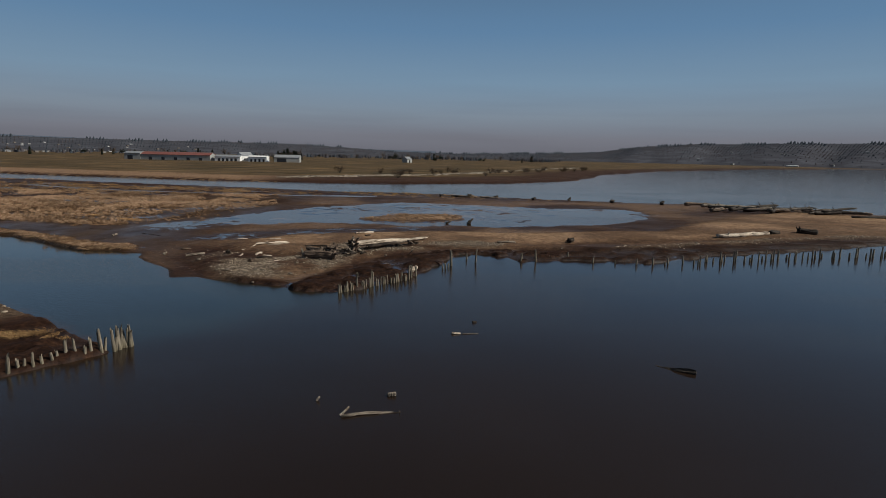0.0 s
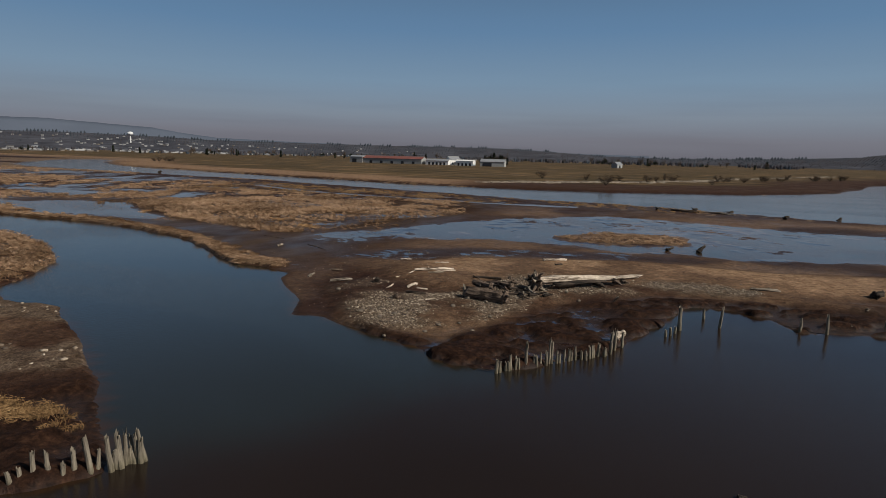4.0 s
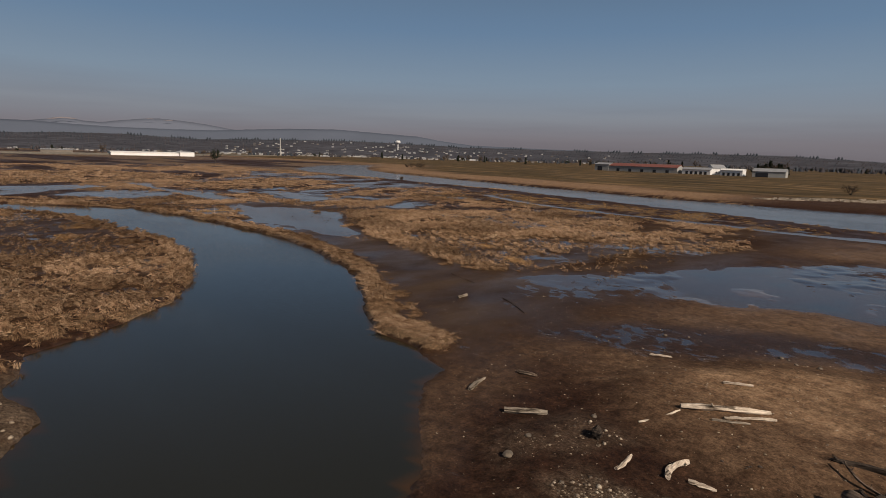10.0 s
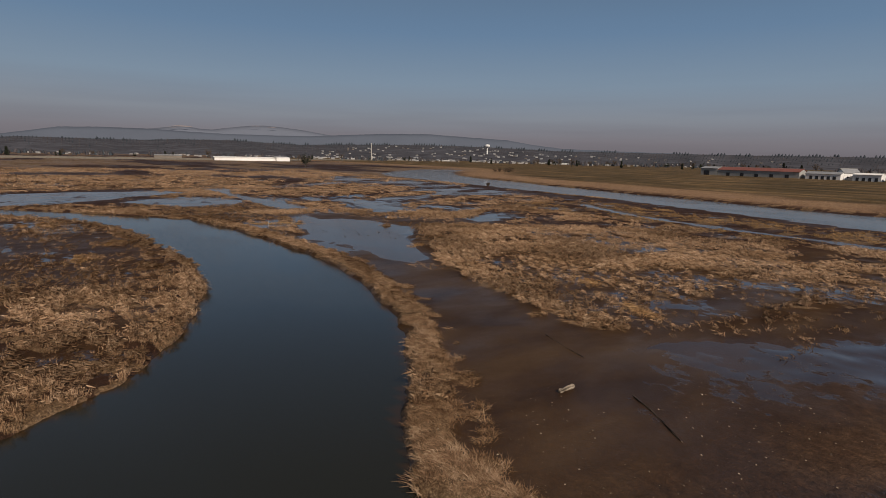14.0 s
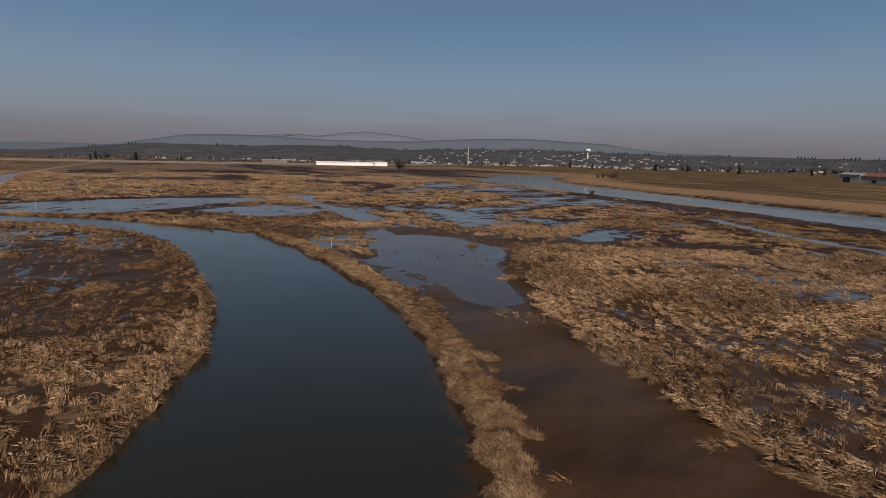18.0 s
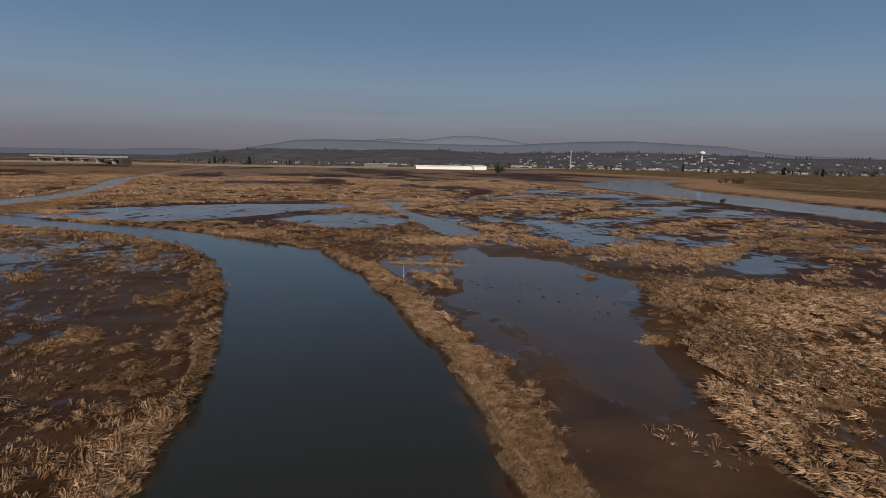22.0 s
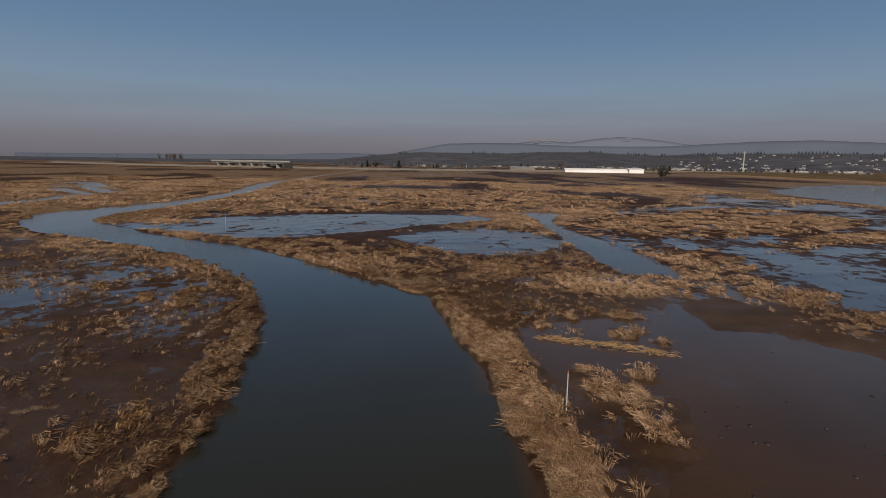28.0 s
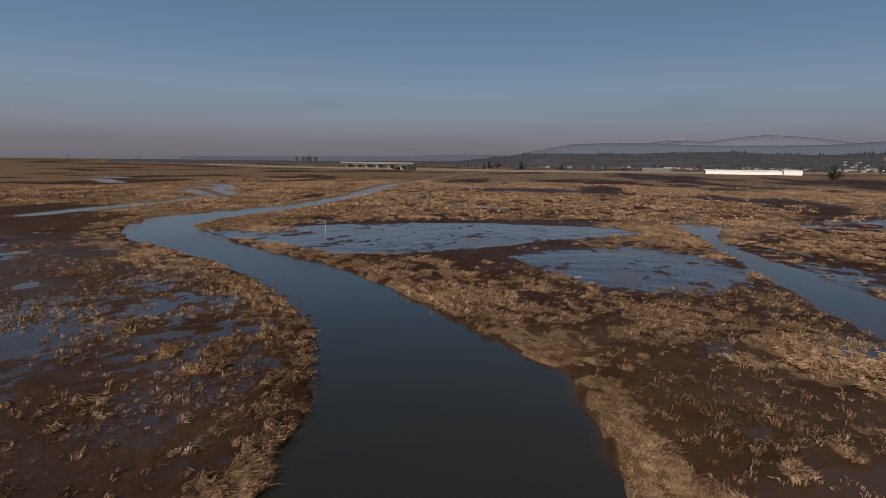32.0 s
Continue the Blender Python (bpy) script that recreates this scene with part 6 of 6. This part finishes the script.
def building(name, x, y, turn, length, depth, wall_h, rise, wall, roof, label, openings=(), group="", base=0.8, category="building"):
    """Walls up to the eaves with gable ends, a pitched roof, doors and windows set proud of the wall."""
    e = empty(name, x, y, base, label, category, group)
    e.rotation_euler = (0, 0, radians(turn))
    bm = block(bmesh.new(), -length / 2, length / 2, -depth / 2, depth / 2, -1.0, wall_h)
    for s in (-1, 1):
        a = [bm.verts.new((s * length / 2, -depth / 2, wall_h)), bm.verts.new((s * length / 2, depth / 2, wall_h)), bm.verts.new((s * length / 2, 0, wall_h + rise))]
        c = [bm.verts.new((s * (length / 2 - 0.2), p.co.y, p.co.z)) for p in a]
        bm.faces.new(a if s > 0 else a[::-1])
        bm.faces.new(c[::-1] if s > 0 else c)
    part("wall", bm, wall, e)
    top = part("roof", gable(bmesh.new(), -length / 2, length / 2, -depth / 2, depth / 2, wall_h + 0.1, rise), roof, e)
    if category != "house":
        part("ridge_cap", block(bmesh.new(), -length / 2 - 0.4, length / 2 + 0.4, -0.3, 0.3, wall_h + rise - 0.05, wall_h + rise + 0.28), grey_wall, top, "grey metal ridge cap")
    # solid dark panels; on the open-fronted shed one stands for the shaded inside
    for kind, at, w, z0, z1 in openings:
        part(kind, block(bmesh.new(), at - w / 2, at + w / 2, -depth / 2 - 0.08, -depth / 2 + 0.05, z0, z1), glass_dark, e, "dark panel standing for an opening")
    return e


# farm across the river; walls face the bay
building("poultry_barn", -262, 561, 2, 66, 16, 5.0, 2.6, grey_wall, red_roof, "long grey farm shed with red metal roof in a field", [("door", -24 + 12 * k, 3.0, -1.0, 2.6) for k in range(5)], base=1.0)
building("storage_shed", -303, 558, 2, 15, 14, 6.0, 1.6, grey_wall, grey_roof, "grey metal shed at the end of a long barn", [("door", -2, 5, -1, 4.0)], base=1.0)
building("white_shed", -213, 562, 4, 24, 12, 4.2, 1.8, white_wall, grey_roof, "low white farm shed with dark doors", [("door", -8 + 4 * k, 2.2, -1, 2.6) for k in range(5)], base=1.0)
building("farm_house", -201, 572, 50, 12, 10, 5.5, 3.2, white_wall, grey_roof, "white gabled farm house between sheds", [("window", -3, 1.2, 1.5, 2.8), ("window", 3, 1.2, 1.5, 2.8)], base=1.0)
building("white_shed", -185, 566, 2, 18, 10, 4.6, 1.2, white_wall, white_wall, "white farm shed with row of doors", [("door", -6 + 4 * k, 2.0, -1, 2.4) for k in range(4)], base=1.0)
building("machine_shed", -156, 566, 8, 24, 16, 4.6, 2.4, grey_wall, grey_roof, "open-fronted grey machine shed in a field", [("opening", -5, 9, -1, 3.6)], base=1.0)
building("field_barn", -47, 705, 60, 10, 8, 4.0, 3.0, grey_wall, grey_roof, "small barn with grey metal roof", [("door", 0, 3, -1, 3)], base=1.0)

# white warehouse at the edge of the marsh
e = empty("warehouse", -812, 294, 0.6, "long white warehouse at the marsh edge", "warehouse")
e.rotation_euler = (0, 0, radians(90 - 8))
part("main_hall", block(bmesh.new(), -46, 32, -18, 18, -1, 3.4), white_wall, e)
part("high_hall", block(bmesh.new(), 32.2, 50, -22, 14, -1, 4.4), white_wall, e)
part("roof", gable(bmesh.new(), -46, 32, -18, 18, 3.5, 1.0, 0.5), white_wall, e)
part("end_roof", gable(bmesh.new(), 32.2, 50, -22, 14, 4.5, 1.0, 0.5), white_wall, e)
for k in range(7):
    part("loading_door", block(bmesh.new(), -41 + k * 10.5, -38 + k * 10.5, 17.9, 18.1, -1, 2.3), grey_wall, e, "grey loading door")
building("low_warehouse", -880, 205, 80, 34, 20, 4.0, 0.8, tan_wall, grey_roof, "low tan warehouse beside bare trees", base=0.6)

# houses of the town climbing the hills: a few kinds, then copies
pale_wall = plain("pale_house_wall", (0.36, 0.345, 0.335), 0.8, vary=0.2, scale=0.3)
kinds = []
for k, (wall, roof, ln, dp, wh, rs) in enumerate(((pale_wall, dark_roof, 11, 8, 3.4, 2.2), (pale_wall, grey_roof, 13, 9, 4.0, 2.0), (tan_wall, dark_roof, 12, 9, 3.6, 2.4), (grey_wall, dark_roof, 11, 8, 3.2, 2.0),
                                                 (pale_wall, white_wall, 32, 16, 3.6, 0.8), (tan_wall, grey_roof, 22, 14, 3.2, 1.2))):
    lab = ("small white house with dark roof on the hillside", "white two-storey house with grey roof", "tan house with dark roof among trees", "grey house with dark roof among trees",
           "large white commercial building in the town", "low tan commercial building in the town")[k]
    kinds.append(building("house", *bearing(-58 + k * 1.7, 1500 + 60 * k), 40, ln, dp, wh, rs, wall, roof, lab, [("window", -ln * 0.25, 1.6, 1.2, 2.6), ("window", ln * 0.25, 1.6, 1.2, 2.6)], "houses of the town", 2.0, "house"))
rr = random.Random(123)
for k in range(380):
    deg = rr.choice((rr.gauss(-52, 7), rr.gauss(-42, 7), rr.uniform(-90, -12), rr.gauss(-66, 6)))
    if rr.random() < 0.5 and -66 < deg < -20:
        s = rr.uniform(0.02, 0.5)
        x, y, z = hill_height(deg, s)
    else:
        x, y = bearing(deg, rr.uniform(1120, 1500))
        z = 0.8
    big = rr.random() < 0.12
    copy_thing(kinds[rr.choice((4, 5)) if big and z < 8 else rr.choice((0, 0, 1, 1, 2, 3))], pose(x, y, z + 0.6, 0, 0, rr.choice((20, 40, 60, 75)) + rr.uniform(-12, 12)) @ Matrix.Diagonal((0.52, 0.52, 0.52, 1)))
for k in range(10):
    x, y, z = hill_height(rr.uniform(24, 44), rr.uniform(0.0, 0.5))
    copy_thing(kinds[rr.choice((0, 1, 4))], pose(x, y, max(z, 0.5) + 0.6, 0, 0, rr.uniform(-60, 10)) @ Matrix.Diagonal((0.7, 0.7, 0.7, 1)))

# water tower on the hill
tx, ty = -1398.0, 1213.0
e = empty("water_tower", tx, ty, 22.0, "white pedestal water tower above the town", "tower")
part("stem", tube(-15, 20, 2.2, 1.6, 16), white_wall, e)
bm = bmesh.new()
prof = ((19, 1.6), (21, 5.5), (23.5, 8.0), (26.5, 8.2), (29, 6.0), (30.5, 0.4))
rings = [[bm.verts.new((math.cos(s / 20 * 6.2832) * q, math.sin(s / 20 * 6.2832) * q, zz)) for s in range(20)] for zz, q in prof]
for a, c in zip(rings, rings[1:]):
    for s in range(20):
        bm.faces.new((a[s], a[(s + 1) % 20], c[(s + 1) % 20], c[s]))
bm.faces.new(rings[0][::-1]), bm.faces.new(rings[-1])
part("tank", bm, white_wall, e)

# radio mast and power poles
e = empty("radio_mast", *bearing(-60.6, 1100), 0.5, "tall slim pale mast before the town", "mast")
part("column", tube(-1, 34, 1.1, 0.8, 8), grey_wall, e)
part("platform", tube(31, 32.5, 1.6, 1.6, 8), steel, e)
pole0 = None
for k in range(9):
    deg = -139.5 + k * 5.2
    x, y = bearing(deg, 1250 + 25 * k, -100, 74)
    if pole0 is None:
        pole0 = empty("power_pole", x, y, 0.5, "thin wooden power pole far across the marsh", "pole", "power line")
        part("pole", tube(-1, 15, 0.5, 0.35, 8), bark_far, pole0)
        part("crossarm", block(bmesh.new(), -0.25, 0.25, -3.0, 3.0, 13.2, 13.8), bark_far, pole0)
    else:
        copy_thing(pole0, pose(x, y, 0.5, 0, 0, 20))

# dike across the marsh and the highway bridge
dike_mat = plain("dike_gravel", (0.17, 0.145, 0.115), 0.9, vary=0.3, scale=0.3)
bm = bmesh.new()
line = [(-1000, -520), (-860, -300), (-812, -165), (-775, 30), (-790, 150), (-815, 245), (-900, 400), (-985, 560), (-1175, 900)]
rows = []
for k, (x, y) in enumerate(line):
    a, c = line[max(k - 1, 0)], line[min(k + 1, len(line) - 1)]
    d = Vector((c[0] - a[0], c[1] - a[1], 0)).normalized()
    s = Vector((d.y, -d.x, 0))
    rows.append([bm.verts.new(Vector((x, y, 0)) + s * w + Vector((0, 0, h))) for w, h in ((-11, -0.5), (-3.5, 2.2), (3.5, 2.2), (11, -0.5))])
for a, c in zip(rows, rows[1:]):
    for s in range(3):
        bm.faces.new((a[s], c[s], c[s + 1], a[s + 1]))
tagged(part("dike_trim", bm, dike_mat), "pale gravel dike along the marsh edge", "dike", kind="structure")
e = empty("road_bridge", -825, -160, 0.5, "low concrete road bridge with dark piers", "bridge")
e.rotation_euler = (0, 0, math.atan2(118, 95))
part("deck", block(bmesh.new(), -78, 78, -6, 6, 6.6, 7.6), concrete, e)
part("girder", block(bmesh.new(), -78, 78, -4.5, 4.5, 5.0, 6.55), steel, e)
for s in (-1, 1):
    part("parapet", block(bmesh.new(), -78, 78, s * 5.9 - 0.15, s * 5.9 + 0.15, 7.62, 8.6), concrete, e)
for k in range(6):
    pier = part("pier", block(bmesh.new(), -66 + k * 26, -64 + k * 26, -4, 4, -1.5, 4.2), concrete, e)
    part("pier_cap", block(bmesh.new(), -66.6 + k * 26, -63.4 + k * 26, -5, 5, 4.21, 4.98), concrete, pier)
# the abutment's shade is put into its colour: dark bark material instead of concrete
part("abutment", block(bmesh.new(), 78.05, 83, -6, 6, -1.5, 6.5), bark_far, e, "abutment with its shade painted as a dark colour")


# trees: trunk, limbs and a crown of many small leaf clumps
def crown_mesh(name, spots, leaf, mat, seed, per=9):
    r = np.random.RandomState(seed)
    p = np.repeat(np.array(spots), per, 0)
    p = p + r.randn(*p.shape) * leaf * 0.9
    k = len(p)
    a, c = r.randn(k, 3), r.randn(k, 3)
    a /= np.linalg.norm(a, axis=1)[:, None]
    c /= np.linalg.norm(c, axis=1)[:, None]
    s = leaf * (0.6 + 0.8 * r.rand(k))[:, None]
    v = np.stack([p - a * s, p + a * s * 0.6 - c * s * 0.5, p + c * s], 1).reshape(-1, 3)
    return tri_mesh(name, v, np.arange(len(v)).reshape(-1, 3), mat)


def tree(kind, x, y, z, h, label, group, seed, leaf_mat):
    """kind: fir, round or bare."""
    rr = random.Random(seed)
    e = empty("tree", x, y, z, label, "tree", group)
    limbs, spots = bmesh.new(), []
    if kind == "fir":
        limb(limbs, bent((0, 0, -0.3), (0, 0, h * 0.95), 0.01, 6, seed), [h * 0.022 * q for q in (1.2, 1, 0.8, 0.6, 0.35, 0.1)], 7, 0.1, seed)
        for k in range(16):
            t = 0.12 + 0.85 * k / 16
            for j in range(5):
                a = rr.random() * 6.283
                q = h * 0.2 * (1.05 - t) * rr.uniform(0.6, 1.2)
                for u in (0.4, 0.75, 1.0):
                    spots.append((math.cos(a) * q * u, math.sin(a) * q * u, h * t - q * u * 0.3))
    else:
        limb(limbs, bent((0, 0, -0.3), (0, 0, h * 0.5), 0.06, 5, seed), [h * 0.035 * q for q in (1.3, 1, 0.85, 0.7, 0.5)], 8, 0.15, seed)
        for k in range(11):
            a, up_ = rr.random() * 6.283, rr.uniform(0.55, 1.0)
            tip = Vector((math.cos(a) * h * rr.uniform(0.15, 0.36), math.sin(a) * h * rr.uniform(0.15, 0.36), h * up_))
            limb(limbs, bent((0, 0, h * rr.uniform(0.22, 0.48)), tip, 0.15, 5, seed + k), [h * 0.018 * q for q in (1, 0.8, 0.6, 0.4, 0.15)], 6, 0.15, seed + k)
            for j in range(16 if kind == "round" else 8):
                spots.append(tuple(tip * rr.uniform(0.55, 1.02) + Vector((rr.gauss(0, 1), rr.gauss(0, 1), rr.gauss(0, 0.8))) * h * 0.07))
    part("trunk", limbs, bark_far, e)
    ob = new("crown", crown_mesh("crown", spots, h * (0.035 if kind == "fir" else 0.03), leaf_mat, seed, 9 if kind != "bare" else 6))
    ob.parent = e
    return e


tree("round", -458, 230, 0.3, 10.5, "lone dark round tree on the marsh edge", "", 700, needle)
kinds_t = [tree("fir", *bearing(-12.4, 655), 0.8, 15, "dark conifer at the field's edge", "trees by the fields", 701, needle),
           tree("fir", *bearing(-11.7, 650), 0.8, 12, "dark conifer at the field's edge", "trees by the fields", 702, needle),
           tree("round", *bearing(-12.9, 660), 0.8, 13, "dark round evergreen at the field's edge", "trees by the fields", 703, needle),
           tree("bare", *bearing(-76, 900), 0.8, 14, "bare brown tree near the warehouse", "trees by the fields", 704, twig)]
rr = random.Random(55)
for k in range(120):
    deg = rr.choice((rr.uniform(-95, -78), rr.uniform(-68, -20), rr.uniform(-44, -18), rr.gauss(-12.3, 0.8), rr.uniform(-10, 12)))
    d = rr.uniform(860, 1150) if deg > -70 else rr.uniform(840, 960)
    if -14 < deg < -10.5:
        d = rr.uniform(640, 680)
    sc = rr.uniform(0.45, 0.95) if d > 700 else rr.uniform(0.6, 1.0)
    e = copy_thing(kinds_t[rr.choice((0, 1, 2, 3, 3))], pose(*bearing(deg, d), 0.6, 0, 0, rr.uniform(0, 360)))
    e.scale = (sc * rr.uniform(0.9, 1.3), sc, sc)
for k in range(9):
    e = copy_thing(kinds_t[3], pose(-1690 + rr.uniform(-60, 40), -660 + rr.uniform(-40, 40), 0.5, 0, 0, rr.uniform(0, 360)))
    e.scale = (1.0, 1.0, 1.6)


# brushwood on the far shore
def bush(x, y, h, seed, label="brown leafless bush on the river shore"):
    rr = random.Random(seed)
    e = empty("bush", x, y, height(x, y), label, "bush", "bushes on the shore")
    stems, spots = bmesh.new(), []
    for k in range(7):
        a = rr.random() * 6.283
        tip = Vector((math.cos(a) * h * rr.uniform(0.2, 0.7), math.sin(a) * h * rr.uniform(0.2, 0.7), h * rr.uniform(0.6, 1.0)))
        limb(stems, bent((0, 0, -0.1), tip, 0.15, 4, seed + k), [h * 0.03, h * 0.025, h * 0.018, h * 0.008], 5, 0.1, seed + k)
        spots += [tuple(tip * rr.uniform(0.35, 1.05) + Vector((rr.gauss(0, 1), rr.gauss(0, 1), rr.gauss(0, 0.5))) * h * 0.16) for _ in range(14)]
    part("stems", stems, bark_far, e)
    ob = tagged(new("crown", crown_mesh("crown", spots, h * 0.05, twig, seed, 6)), kind="stuff")
    ob.parent = e
    return e


b0 = [bush(-56, 303, 4.0, 801), bush(-34, 300, 3.2, 802), bush(2, 346, 3.6, 803)]
for k in range(34):
    t = rr.random()
    x, y = (-30 + 150 * t + rr.gauss(0, 6), 268 + 210 * t + rr.gauss(0, 10)) if k < 26 else (-365 + rr.uniform(-8, 10), 356 + rr.uniform(-6, 8))
    e = copy_thing(b0[k % 3], pose(x, y, height(x, y), 0, 0, rr.uniform(0, 360)))
    sc = rr.uniform(0.5, 1.1)
    e.scale = (sc * 1.2, sc * 1.2, sc)

# pale drift line along the far shore
DRIFT = [(-66, 240), (-46, 264), (-3, 306), (48, 415), (138, 592)]
r = np.random.RandomState(91)
co, faces = [], []
for k in range(330):
    t = r.rand() ** 0.8
    i = min(int(t * 4), 3)
    (x0, y0), (x1, y1) = DRIFT[i], DRIFT[i + 1]
    f = t * 4 - i
    x, y = x0 + (x1 - x0) * f + r.randn() * 2.0, y0 + (y1 - y0) * f + r.randn() * 3.5
    a, ln, w = r.randn() * 0.5 + 0.9, 1.0 + 4.0 * r.rand() ** 2, 0.12 + 0.2 * r.rand()
    z = height(x, y)
    dx, dy, sx, sy = math.cos(a) * ln, math.sin(a) * ln, -math.sin(a) * w, math.cos(a) * w
    n0 = len(co)
    for s in (-1, 1):
        co += [(x + s * dx + sx, y + s * dy + sy, z), (x + s * dx - sx, y + s * dy - sy, z), (x + s * dx * 0.97, y + s * dy * 0.97, z + w * 1.7)]
    faces += [(n0, n0 + 1, n0 + 2), (n0 + 3, n0 + 5, n0 + 4), (n0, n0 + 2, n0 + 5), (n0, n0 + 5, n0 + 3), (n0 + 1, n0 + 4, n0 + 5), (n0 + 1, n0 + 5, n0 + 2)]
tagged(new("drift_line", tri_mesh("drift_line", np.array(co), np.array(faces), grey_wood)), "pale driftwood strewn along the far shore", "driftwood", kind="stuff")

# snow on the mountains
for deg, wide, lo, hi in ((-78.6, 0.9, 2.08, 2.28), (-79.5, 0.45, 2.0, 2.1), (-70.6, 0.5, 2.32, 2.43), (-72.2, 0.4, 2.4, 2.48)):
    tagged(part("snow_trim", snow_cap(deg, wide, lo, hi), snow_mat), "snow field on a mountain, greyed with painted haze", "snow", kind="structure")
